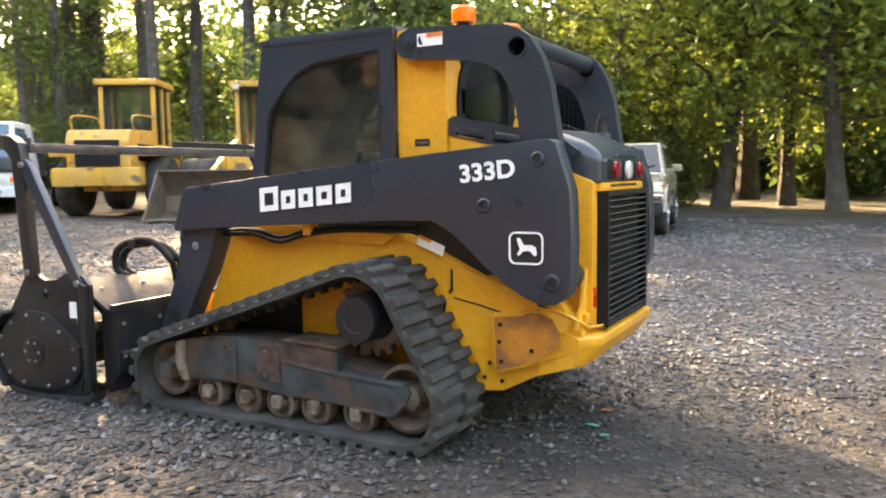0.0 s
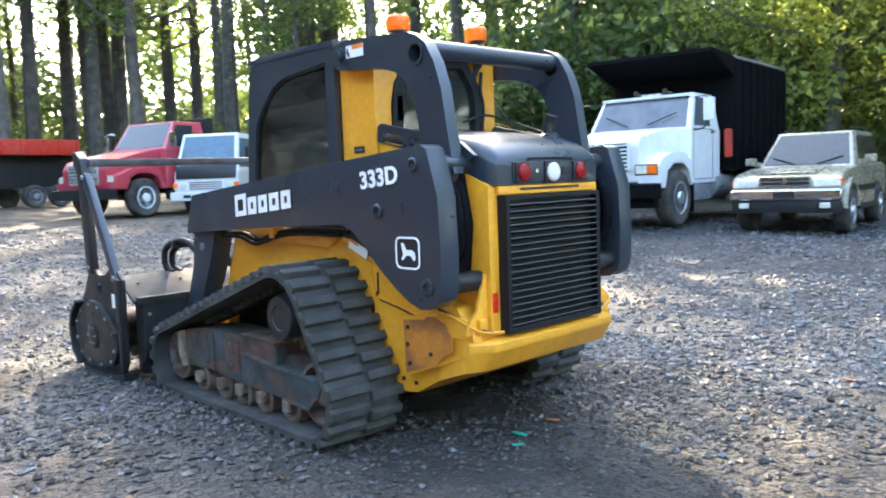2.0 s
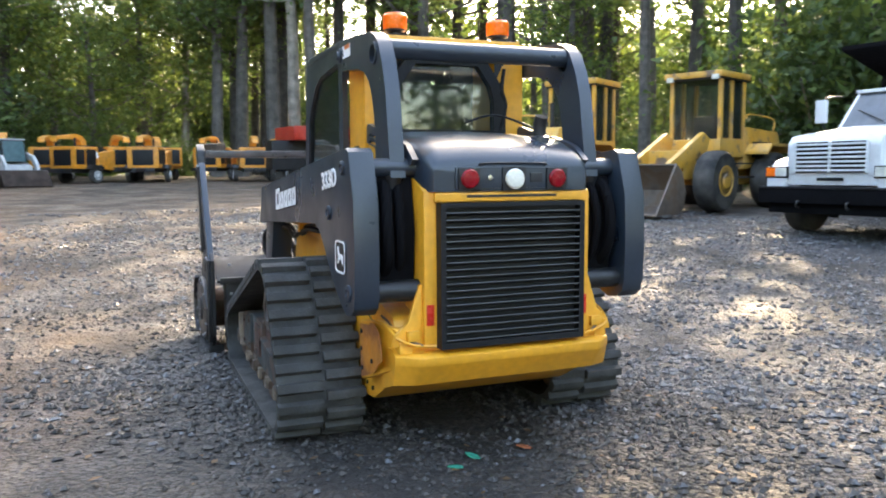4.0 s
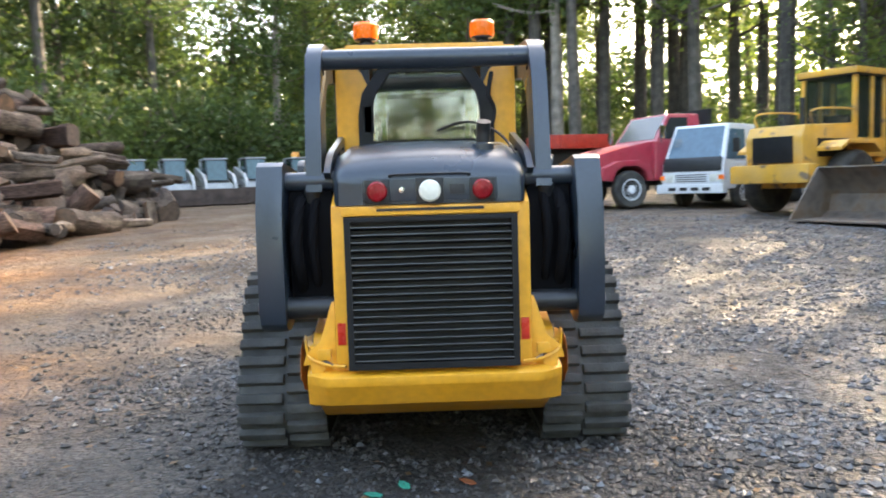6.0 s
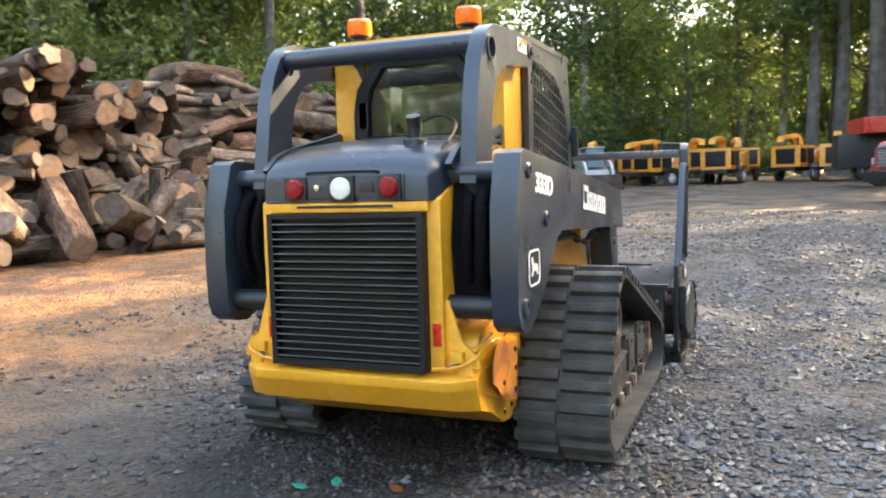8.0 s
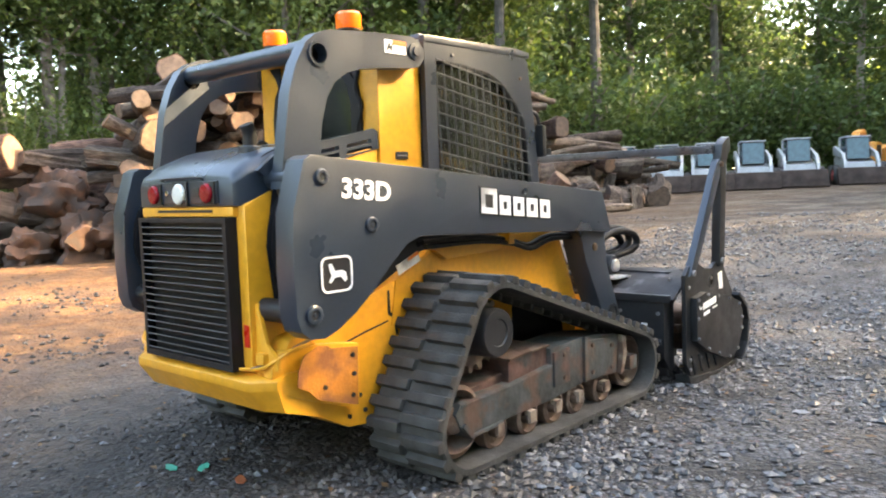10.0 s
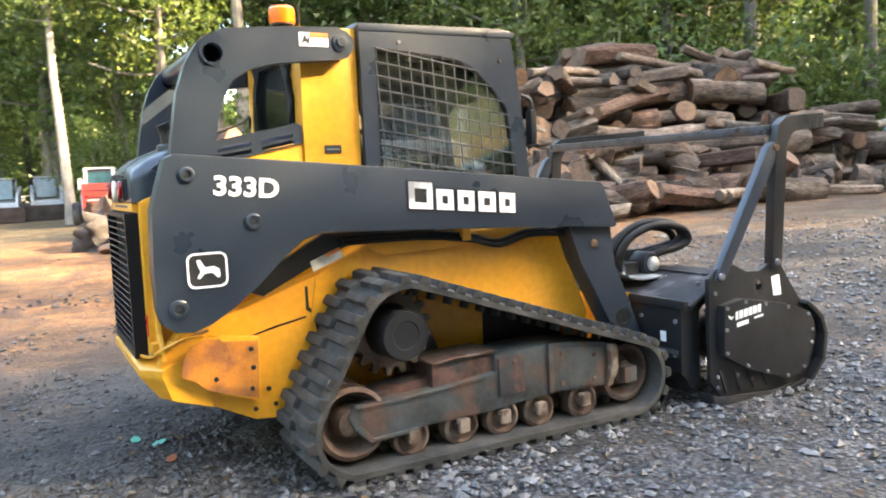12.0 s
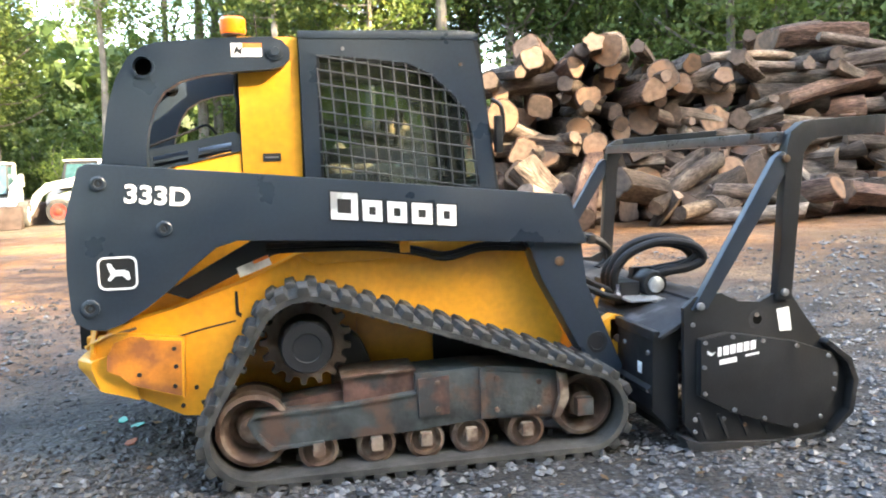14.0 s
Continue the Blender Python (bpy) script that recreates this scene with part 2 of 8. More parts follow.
def prism(pts, y0, y1, w=0.0, bm=None, axis="y", seg=2):
    """A polygon of (x, z) pushed from y0 to y1; axis "x": a polygon of (y, z) pushed along x; "z": of (x, y) along z."""
    own = bmesh.new()

    def at(p, q):
        return {"y": (p[0], q, p[1]), "x": (q, p[0], p[1]), "z": (p[0], p[1], q)}[axis]

    a = [own.verts.new(at(p, y0)) for p in pts]
    b = [own.verts.new(at(p, y1)) for p in pts]
    own.faces.new(a); own.faces.new(b[::-1])
    for i in range(len(pts)):
        j = (i + 1) % len(pts)
        own.faces.new((a[i], a[j], b[j], b[i]))
    bmesh.ops.recalc_face_normals(own, faces=own.faces)
    bevelled(own, w, seg)
    return merged(bm, own)


def holed(outer, holes, y0, y1, bm=None):
    """A plate with openings: polygons of (x, z) from y0 to y1."""
    from mathutils.geometry import tessellate_polygon
    loops = [outer, *holes]
    tris = tessellate_polygon([[Vector((p[0], p[1], 0)) for p in lp] for lp in loops])
    flat = [p for lp in loops for p in lp]
    own = bmesh.new()
    a = [own.verts.new((p[0], y0, p[1])) for p in flat]
    b = [own.verts.new((p[0], y1, p[1])) for p in flat]
    for t in tris:
        own.faces.new([a[i] for i in t]); own.faces.new([b[i] for i in reversed(t)])
    k = 0
    for lp in loops:
        for i in range(len(lp)):
            j = (i + 1) % len(lp)
            own.faces.new((a[k + i], a[k + j], b[k + j], b[k + i]))
        k += len(lp)
    return merged(bm, own)


def rod(p, q, r, seg=12, bm=None, r2=None, w=0.0):
    own = bmesh.new()
    p, q = Vector(p), Vector(q)
    bmesh.ops.create_cone(own, cap_ends=True, segments=seg, radius1=r, radius2=r if r2 is None else r2, depth=(q - p).length)
    if w:
        bevelled(own, w, 2, [e for e in own.edges if e.calc_face_angle(0) > radians(60)])
    own.transform(Matrix.Translation((p + q) / 2) @ (q - p).to_track_quat("Z", "Y").to_matrix().to_4x4())
    return merged(bm, own)


def lathe(profile, centre, axis="y", seg=24, bm=None):
    """A profile of (radius, place along the axis) turned round the axis."""
    own = bmesh.new()
    rings = []
    for r, h in profile:
        ring = []
        for k in range(seg):
            c, s = math.cos(2 * math.pi * k / seg) * r, math.sin(2 * math.pi * k / seg) * r
            ring.append(own.verts.new({"y": (c, h, s), "z": (c, s, h), "x": (h, c, s)}[axis]))
        rings.append(ring)
    for a, b in zip(rings, rings[1:]):
        for k in range(seg):
            own.faces.new((a[k], a[(k + 1) % seg], b[(k + 1) % seg], b[k]))
    own.faces.new(rings[0]); own.faces.new(rings[-1][::-1])
    own.transform(Matrix.Translation(centre))
    return merged(bm, own)


def tube(points, r, seg=8, bm=None, rings=6):
    """A hose or bent bar through points, smoothed."""
    pts = [Vector(p) for p in points]
    line = []
    for i in range(len(pts) - 1):
        p0, p1, p2, p3 = pts[max(i - 1, 0)], pts[i], pts[i + 1], pts[min(i + 2, len(pts) - 1)]
        for k in range(rings):
            t = k / rings
            line.append(0.5 * (2 * p1 + (p2 - p0) * t + (2 * p0 - 5 * p1 + 4 * p2 - p3) * t * t + (3 * p1 - p0 - 3 * p2 + p3) * t ** 3))
    line.append(pts[-1])
    own = bmesh.new()
    loops = []
    up = Vector((0.31, 0.22, 0.92))
    for i, p in enumerate(line):
        d = (line[min(i + 1, len(line) - 1)] - line[max(i - 1, 0)]).normalized()
        s = d.cross(up).normalized()
        u = s.cross(d)
        loops.append([own.verts.new(p + r * (math.cos(2 * math.pi * k / seg) * s + math.sin(2 * math.pi * k / seg) * u)) for k in range(seg)])
    for a, b in zip(loops, loops[1:]):
        for k in range(seg):
            own.faces.new((a[k], a[(k + 1) % seg], b[(k + 1) % seg], b[k]))
    own.faces.new(loops[0]); own.faces.new(loops[-1][::-1])
    return merged(bm, own)


def lettering(name, text, height, m, mat, parent, wide=1.0, bold=0.0):
    """Words with the built-in font, one thin mesh a character."""
    pen = 0.0
    for ch in text:
        cu = bpy.data.curves.new(name, "FONT")
        cu.body, cu.size, cu.extrude, cu.offset = ch, height, 0.0015, bold
        tmp = bpy.data.objects.new("tmp_text", cu)
        scene.collection.objects.link(tmp)
        me = bpy.data.meshes.new_from_object(tmp.evaluated_get(bpy.context.evaluated_depsgraph_get()))
        bpy.data.objects.remove(tmp)
        wide_of = max(v.co.x for v in me.vertices)
        me.transform(m @ Matrix.Diagonal((wide, 1, 1, 1)) @ Matrix.Translation((pen, 0, 0)))
        pen += wide_of + 0.05 * height
        me.materials.clear()
        me.materials.append(mat)
        new(name, me).parent = parent


def rounded(x0, x1, z0, z1, r, n=5):
    """A rectangle with round corners, as points."""
    pts = []
    for cx, cz, a in ((x1 - r, z1 - r, 0), (x0 + r, z1 - r, 90), (x0 + r, z0 + r, 180), (x1 - r, z0 + r, 270)):
        for k in range(n):
            b = radians(a + 90 * k / (n - 1))
            pts.append((cx + r * math.cos(b), cz + r * math.sin(b)))
    return pts


def disc(cx, cz, r, n=24):
    return [(cx + r * math.cos(2 * math.pi * k / n), cz + r * math.sin(2 * math.pi * k / n)) for k in range(n)]


# ---------------------------------------------------------------- ground
def ground_height(x, y):
    """The yard lies level round the loader and rises gently outwards, most to the east."""
    r = math.hypot(x, y)
    t = min(max((r - 2.5) / 7.0, 0), 1)
    swell = 0.09 * math.exp(-((x - 4.6) ** 2 + (y + 9.4) ** 2) / 6.0)
    return t * t * (3 - 2 * t) * (0.20 + 0.021 * min(max(x, -12.0), 52.0)) + swell + 0.02 * noise.noise(Vector((x * 0.35, y * 0.35, 0))) * min(1, r / 6)


def ground_material():
    m = bpy.data.materials.new("gravel_yard")
    m.use_nodes = True
    n, l = m.node_tree.nodes, m.node_tree.links
    bsdf = n["Principled BSDF"]
    co = n.new("ShaderNodeTexCoord").outputs["Object"]

    def tex(kind, s, detail=5.0):
        t = n.new(kind)
        t.inputs["Scale"].default_value = s
        if kind == "ShaderNodeTexNoise":
            t.inputs["Detail"].default_value = detail
        l.new(co, t.inputs["Vector"])
        return t

    def rng(src, lo, hi, a=0.0, b=1.0):
        r = n.new("ShaderNodeMapRange")
        l.new(src, r.inputs[0])
        for k, v in zip((1, 2, 3, 4), (lo, hi, a, b)):
            r.inputs[k].default_value = v
        return r.outputs[0]

    def mix(f, a, b):
        t = n.new("ShaderNodeMix"); t.data_type = "RGBA"
        l.new(f, t.inputs["Factor"])
        for k, v in ((6, a), (7, b)):
            if isinstance(v, tuple):
                t.inputs[k].default_value = (*v, 1)
            else:
                l.new(v, t.inputs[k])
        return t.outputs[2]

    def math_node(op, a, b):
        t = n.new("ShaderNodeMath"); t.operation = op
        for k, v in ((0, a), (1, b)):
            if isinstance(v, (int, float)):
                t.inputs[k].default_value = v
            else:
                l.new(v, t.inputs[k])
        return t.outputs[0]

    # crushed stone: every cell a stone of its own grey
    cells = tex("ShaderNodeTexVoronoi", 34.0)
    big = tex("ShaderNodeTexVoronoi", 17.0)
    sep = n.new("ShaderNodeSeparateColor"); l.new(cells.outputs["Color"], sep.inputs[0])
    stone = mix(rng(sep.outputs[0], 0, 1), (0.017, 0.018, 0.021), (0.115, 0.120, 0.134))
    stone = mix(rng(sep.outputs[1], 0.90, 0.96), stone, (0.10, 0.060, 0.048))
    stone = mix(rng(cells.outputs["Distance"], 0.35, 0.75), stone, (0.011, 0.010, 0.010))
    fines = mix(rng(tex("ShaderNodeTexNoise", 55, 6).outputs[0], 0.3, 0.7), (0.022, 0.019, 0.018), (0.060, 0.054, 0.050))
    gravel = mix(rng(tex("ShaderNodeTexNoise", 1.1, 8).outputs[0], 0.54, 0.68), stone, fines)
    # red-brown clay and leaf litter towards the logs, tan dirt beyond
    clay = mix(rng(tex("ShaderNodeTexNoise", 9, 8).outputs[0], 0.35, 0.65), (0.120, 0.050, 0.017), (0.270, 0.124, 0.041))
    dirt = mix(rng(tex("ShaderNodeTexNoise", 14, 8).outputs[0], 0.35, 0.65), (0.046, 0.031, 0.020), (0.138, 0.087, 0.047))
    pos = n.new("ShaderNodeSeparateXYZ"); l.new(co, pos.inputs[0])
    wob = rng(tex("ShaderNodeTexNoise", 0.35, 6).outputs[0], 0.2, 0.8, -2.6, 2.6)
    yy = math_node("ADD", pos.outputs[1], wob)
    north = rng(math_node("SUBTRACT", yy, math_node("MULTIPLY", pos.outputs[0], 0.04)), 1.3, 4.3)
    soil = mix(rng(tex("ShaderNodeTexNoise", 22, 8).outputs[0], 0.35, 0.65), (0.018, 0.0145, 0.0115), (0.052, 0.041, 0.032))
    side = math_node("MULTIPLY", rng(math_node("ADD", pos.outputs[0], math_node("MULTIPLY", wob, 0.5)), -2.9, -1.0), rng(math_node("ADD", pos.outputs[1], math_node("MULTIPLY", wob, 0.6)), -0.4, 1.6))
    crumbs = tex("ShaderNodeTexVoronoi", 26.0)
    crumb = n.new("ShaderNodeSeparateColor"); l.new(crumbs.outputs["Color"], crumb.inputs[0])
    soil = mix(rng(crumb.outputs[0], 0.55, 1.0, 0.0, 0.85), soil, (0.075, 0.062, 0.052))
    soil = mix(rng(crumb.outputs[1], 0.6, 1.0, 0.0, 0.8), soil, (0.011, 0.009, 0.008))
    far = rng(math_node("ADD", pos.outputs[0], wob), 5.0, 14.0)
    col = mix(math_node("MULTIPLY", far, 0.75), gravel, dirt)
    lane = math_node("MULTIPLY", rng(math_node("ADD", pos.outputs[0], wob), 1.5, 5.0), rng(yy, -0.8, 1.4))
    col = mix(math_node("MULTIPLY", lane, 0.7), col, dirt)
    col = mix(math_node("MULTIPLY", math_node("MULTIPLY", side, rng(tex("ShaderNodeTexNoise", 0.9, 6).outputs[0], 0.42, 0.60, 0.35, 0.92)), rng(cells.outputs["Distance"], 0.0, 0.5, 0.55, 1.0)), col, soil)
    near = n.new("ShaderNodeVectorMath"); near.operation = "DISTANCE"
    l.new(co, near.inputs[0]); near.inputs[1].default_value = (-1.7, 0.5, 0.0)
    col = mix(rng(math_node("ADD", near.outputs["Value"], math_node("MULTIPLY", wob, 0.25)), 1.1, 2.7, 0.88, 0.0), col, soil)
    deep = rng(math_node("ADD", yy, math_node("MULTIPLY", pos.outputs[0], -0.32)), 2.0, 4.8)
    col = mix(north, col, mix(math_node("MULTIPLY", deep, rng(tex("ShaderNodeTexNoise", 0.8, 5).outputs[0], 0.35, 0.62, 1.0, 0.55)), dirt, clay))
    # damp, churned patches
    churned = math_node("MULTIPLY", rng(tex("ShaderNodeTexNoise", 2.1, 7).outputs[0], 0.47, 0.57), rng(tex("ShaderNodeTexNoise", 0.45, 3).outputs[0], 0.38, 0.60, 0.30, 0.92))
    col = mix(churned, col, mix(north, (0.020, 0.0175, 0.0155), (0.056, 0.029, 0.018)))
    edge = rng(math_node("ADD", math_node("ABSOLUTE", pos.outputs[1], 0), math_node("MULTIPLY", wob, 1.0)), 16, 20)
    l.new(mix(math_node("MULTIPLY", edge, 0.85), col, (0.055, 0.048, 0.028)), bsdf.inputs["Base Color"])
    damp = tex("ShaderNodeTexNoise", 0.9, 4)
    l.new(rng(damp.outputs[0], 0.35, 0.65, 0.55, 0.92), bsdf.inputs["Roughness"])
    bsdf.inputs["Specular IOR Level"].default_value = 0.4
    bump = n.new("ShaderNodeBump")
    bump.inputs["Strength"].default_value, bump.inputs["Distance"].default_value = 1.0, 0.032
    h = math_node("ADD", math_node("MULTIPLY", cells.outputs["Distance"], -0.7), math_node("MULTIPLY", big.outputs["Distance"], -0.5))
    h = math_node("ADD", h, math_node("MULTIPLY", tex("ShaderNodeTexNoise", 120, 4).outputs[0], 0.3))
    h = math_node("ADD", h, math_node("MULTIPLY", tex("ShaderNodeTexNoise", 3.2, 8).outputs[0], 4.0))
    l.new(h, bump.inputs["Height"])
    l.new(bump.outputs[0], bsdf.inputs["Normal"])
    return m


def build_ground():
    bm = bmesh.new()
    radii = [0.0] + [0.6 * 1.085 ** k for k in range(0, 74)]
    radii = [r for r in radii if r < 260] + [600, 3000]
    seg = 96
    prev = None
    for r in radii:
        ring = [bm.verts.new((r * math.cos(2 * math.pi * k / seg), r * math.sin(2 * math.pi * k / seg),
                              ground_height(r * math.cos(2 * math.pi * k / seg), r * math.sin(2 * math.pi * k / seg)))) for k in range(seg if r else 1)]
        if prev and len(prev) == 1:
            for k in range(seg):
                bm.faces.new((prev[0], ring[k], ring[(k + 1) % seg]))
        elif prev:
            for k in range(seg):
                bm.faces.new((prev[k], ring[k], ring[(k + 1) % seg], prev[(k + 1) % seg]))
        prev = ring
    ob = new("ground", mesh_of(bm, "ground", ground_material(), angle=180))
    tagged(ob, "grey crushed-stone yard with brown dirt and red clay", "ground", kind="structure")


build_ground()


# ---------------------------------------------------------------- the compact track loader
def mir(y, s):
    return (min(y[0] * s, y[1] * s), max(y[0] * s, y[1] * s))


def track_loop(circles):
    """The outline round three wheels (x, z, r), as points about 1 cm apart with their outward normals."""
    hull = []
    n = 720
    for k in range(n):
        a = 2 * math.pi * k / n
        d = (math.cos(a), math.sin(a))
        x, z, r = max(circles, key=lambda c: c[0] * d[0] + c[1] * d[1] + c[2])
        hull.append((x + r * d[0], z + r * d[1]))
    line = []
    for i in range(n):
        p, q = Vector(hull[i]), Vector(hull[(i + 1) % n])
        steps = max(1, int((q - p).length / 0.012))
        line += [p.lerp(q, k / steps) for k in range(steps)]
    return [p for i, p in enumerate(line) if (p - line[i - 1]).length > 1e-5]


def at_length(line, s):
    for i in range(len(line)):
        p, q = line[i], line[(i + 1) % len(line)]
        d = (q - p).length
        if s <= d:
            return p.lerp(q, s / d), (q - p).normalized()
        s -= d
    return line[0], (line[1] - line[0]).normalized()


def build_track(loader, s):
    circles = [(-0.28, 0.655, 0.262), (-0.545, 0.250, 0.230), (1.105, 0.236, 0.216)]
    line = track_loop(circles)
    y0, y1 = mir((0.585, 1.04), s)
    thick = 0.036
    bm = bmesh.new()
    rows = []
    n = len(line)
    for i in range(0, n, 3):
        p = line[i]
        t = (line[(i + 3) % n] - line[i - 3]).normalized()
        nx, nz = t.y, -t.x
        o = (p.x, p.y)
        q = (p.x - nx * thick, p.y - nz * thick)
        rows.append([bm.verts.new((o[0], y0 + 0.012, o[1])), bm.verts.new((o[0], y1 - 0.012, o[1])), bm.verts.new((o[0] - nx * 0.01, y1, o[1] - nz * 0.01)),
                     bm.verts.new((q[0], y1, q[1])), bm.verts.new((q[0], y0, q[1])), bm.verts.new((o[0] - nx * 0.01, y0, o[1] - nz * 0.01))])
    for a, b in zip(rows, rows[1:] + rows[:1]):
        for k in range(6):
            bm.faces.new((a[k], a[(k + 1) % 6], b[(k + 1) % 6], b[k]))
    belt = part("rubber_track", bm, RUBBER, loader, "muddy grey rubber track belt")
    total = sum((line[(i + 1) % n] - line[i]).length for i in range(n))
    count = 50
    pitch = total / count

    def lug_mesh(w0, w1):
        own = bmesh.new()
        pts = [(-0.034, -0.010), (0.032, -0.010), (0.023, 0.031), (-0.024, 0.031)]
        prism(pts, w0, w1, 0.010, own, seg=2)
        return mesh_of(own, "tread_lug", RUBBER)

    outer, inner = lug_mesh(*mir((0.80, 1.045), s)), lug_mesh(*mir((0.575, 0.785), s))
    own = box(-0.014, 0.014, *mir((0.775, 0.835), s), -0.036, 0.0, 0.005, seg=1)
    drive = mesh_of(own, "drive_lug", RUBBER)
    for k in range(count):
        for me, off, depth, nm in ((outer, 0.0, 0.0, "tread_lug"), (inner, 0.5, 0.0, "tread_lug"), (drive, 0.25, -thick, "drive_lug")):
            p, t = at_length(line, ((k + off) * pitch) % total)
            nx, nz = t.y, -t.x
            ob = new(nm, me)
            ob.parent = belt
            ob.matrix_basis = Matrix(((t.x, 0, nx, p.x + nx * depth), (0, 1, 0, 0), (t.y, 0, nz, p.y + nz * depth), (0, 0, 0, 1)))
    # wheels
    cx, cz = -0.28, 0.655
    teeth = 17
    pts = []
    for k in range(teeth):
        for f, r in ((0.0, 0.183), (0.22, 0.188), (0.36, 0.222), (0.64, 0.222), (0.78, 0.188)):
            a = 2 * math.pi * (k + f) / teeth
            pts.append((cx + r * math.cos(a), cz + r * math.sin(a)))
    bm = holed(pts, [disc(cx, cz, 0.10)], *mir((0.785, 0.825), s))
    spr = part("drive_sprocket", bm, RUSTY_STEEL, loader, "rusty toothed drive sprocket")
    hub = lathe([(0.16, 0.60 * s), (0.16, 0.78 * s), (0.132, 0.83 * s), (0.128, 0.85 * s), (0.124, 0.985 * s), (0.116, 1.0 * s), (0.07, 1.0 * s), (0.066, 0.994 * s), (0.0001, 0.994 * s)], (cx, 0, cz), seg=36)
    part("hub", hub, BLACK, spr, "black ribbed hub cap")
    for x, z, r in ((-0.545, 0.262, 0.176), (1.105, 0.247, 0.160)):
        bm = lathe([(0.05, 0.66 * s), (r - 0.03, 0.67 * s), (r, 0.69 * s), (r, 0.755 * s), (r - 0.03, 0.765 * s), (r - 0.03, 0.85 * s), (r, 0.86 * s), (r, 0.935 * s), (r - 0.022, 0.945 * s),
                    (r - 0.035, 0.90 * s), (r - 0.06, 0.84 * s), (0.085, 0.835 * s), (0.065, 0.925 * s), (0.03, 0.945 * s), (0.0001, 0.945 * s)], (x, 0, z), seg=32)
        part("idler_wheel", bm, RUSTY_STEEL, loader, "worn rusty steel idler wheel")
    for x in (-0.245, 0.035, 0.28, 0.51, 0.80):
        r = 0.096
        bm = lathe([(0.04, 0.66 * s), (r, 0.68 * s), (r, 0.765 * s), (0.055, 0.775 * s), (0.055, 0.85 * s), (r, 0.86 * s), (r, 0.93 * s), (r - 0.018, 0.94 * s), (r - 0.03, 0.915 * s), (0.035, 0.91 * s), (0.035, 0.955 * s), (0.0001, 0.955 * s)], (x, 0, 0.140), seg=24)
        rol = part("track_roller", bm, RUSTY_STEEL, loader, "rusty steel bottom roller")
        part("axle_cap", box(x - 0.028, x + 0.028, *mir((0.93, 0.972), s), 0.118, 0.185, 0.006), TAN_STEEL, rol)
    beam = [(-0.575, 0.300), (-0.535, 0.345), (-0.12, 0.358), (0.23, 0.392), (0.23, 0.480), (0.56, 0.492), (0.72, 0.480), (0.955, 0.445), (1.015, 0.36), (0.94, 0.205), (0.55, 0.222), (0.21, 0.192), (-0.14, 0.188), (-0.475, 0.160), (-0.545, 0.235)]
    fr = part("track_frame", prism(beam, *mir((0.70, 0.955), s), 0.010), FRAME_STEEL, loader, "muddy steel undercarriage beam")
    part("frame_box", prism([(-0.115, 0.345), (-0.115, 0.478), (0.0, 0.488), (0.235, 0.490), (0.235, 0.38)], *mir((0.71, 0.925), s), 0.008), RED_STEEL, fr, "red-brown rusted box on the beam")
    part("frame_flange", prism([(-0.125, 0.472), (0.0, 0.486), (0.24, 0.490), (0.24, 0.502), (0.0, 0.498), (-0.125, 0.486)], *mir((0.70, 0.945), s), 0.004), RUSTY_STEEL, fr)
    part("frame_shelf", prism([(-0.43, 0.345), (-0.11, 0.350), (-0.11, 0.405), (-0.40, 0.372)], *mir((0.70, 0.88), s), 0.006), RED_STEEL, fr, "narrow dark shelf behind the beam")
    part("frame_plate", prism([(0.245, 0.262), (0.40, 0.268), (0.40, 0.462), (0.245, 0.455)], *mir((0.952, 0.970), s), 0.006), RED_STEEL, fr, "red-brown patch plate on the beam")
    part("frame_plate", prism([(0.575, 0.238), (0.925, 0.222), (0.925, 0.425), (0.80, 0.445), (0.575, 0.468)], *mir((0.952, 0.968), s), 0.008), FRAME_STEEL, fr)
    part("frame_rib", prism([(0.555, 0.228), (0.585, 0.228), (0.585, 0.488), (0.555, 0.492)], *mir((0.953, 0.974), s), 0.005), FRAME_STEEL, fr)
    part("frame_rib", prism([(-0.53, 0.340), (-0.12, 0.356), (0.235, 0.390), (0.235, 0.376), (-0.12, 0.342), (-0.54, 0.324)], *mir((0.953, 0.964), s), 0.004), FRAME_STEEL, fr)
    part("tail_guard", prism([(-0.540, 0.235), (-0.475, 0.164), (-0.22, 0.178), (-0.22, 0.194), (-0.455, 0.184), (-0.515, 0.250)], *mir((0.953, 0.970), s), 0.005), FRAME_STEEL, fr, "worn lower edge of the beam")
    for bx, bz in ((0.34, 0.43), (0.34, 0.30), (0.64, 0.43), (0.86, 0.395), (0.86, 0.26), (0.64, 0.27)):
        part("bolt_head", lathe([(0.014, 0.964 * s), (0.014, 0.978 * s), (0.0001, 0.979 * s)], (bx, 0, bz), seg=8), RUSTY_STEEL, fr)
    part("end_plate", prism([(0.93, 0.205), (0.965, 0.205), (1.015, 0.30), (1.005, 0.43), (0.955, 0.44), (0.965, 0.31)], *mir((0.955, 0.990), s), 0.008), TAN_STEEL, fr, "scuffed bare steel end plate")
    part("axle_block", box(1.06, 1.15, *mir((0.93, 0.985), s), 0.20, 0.29, 0.012), FRAME_STEEL, fr)


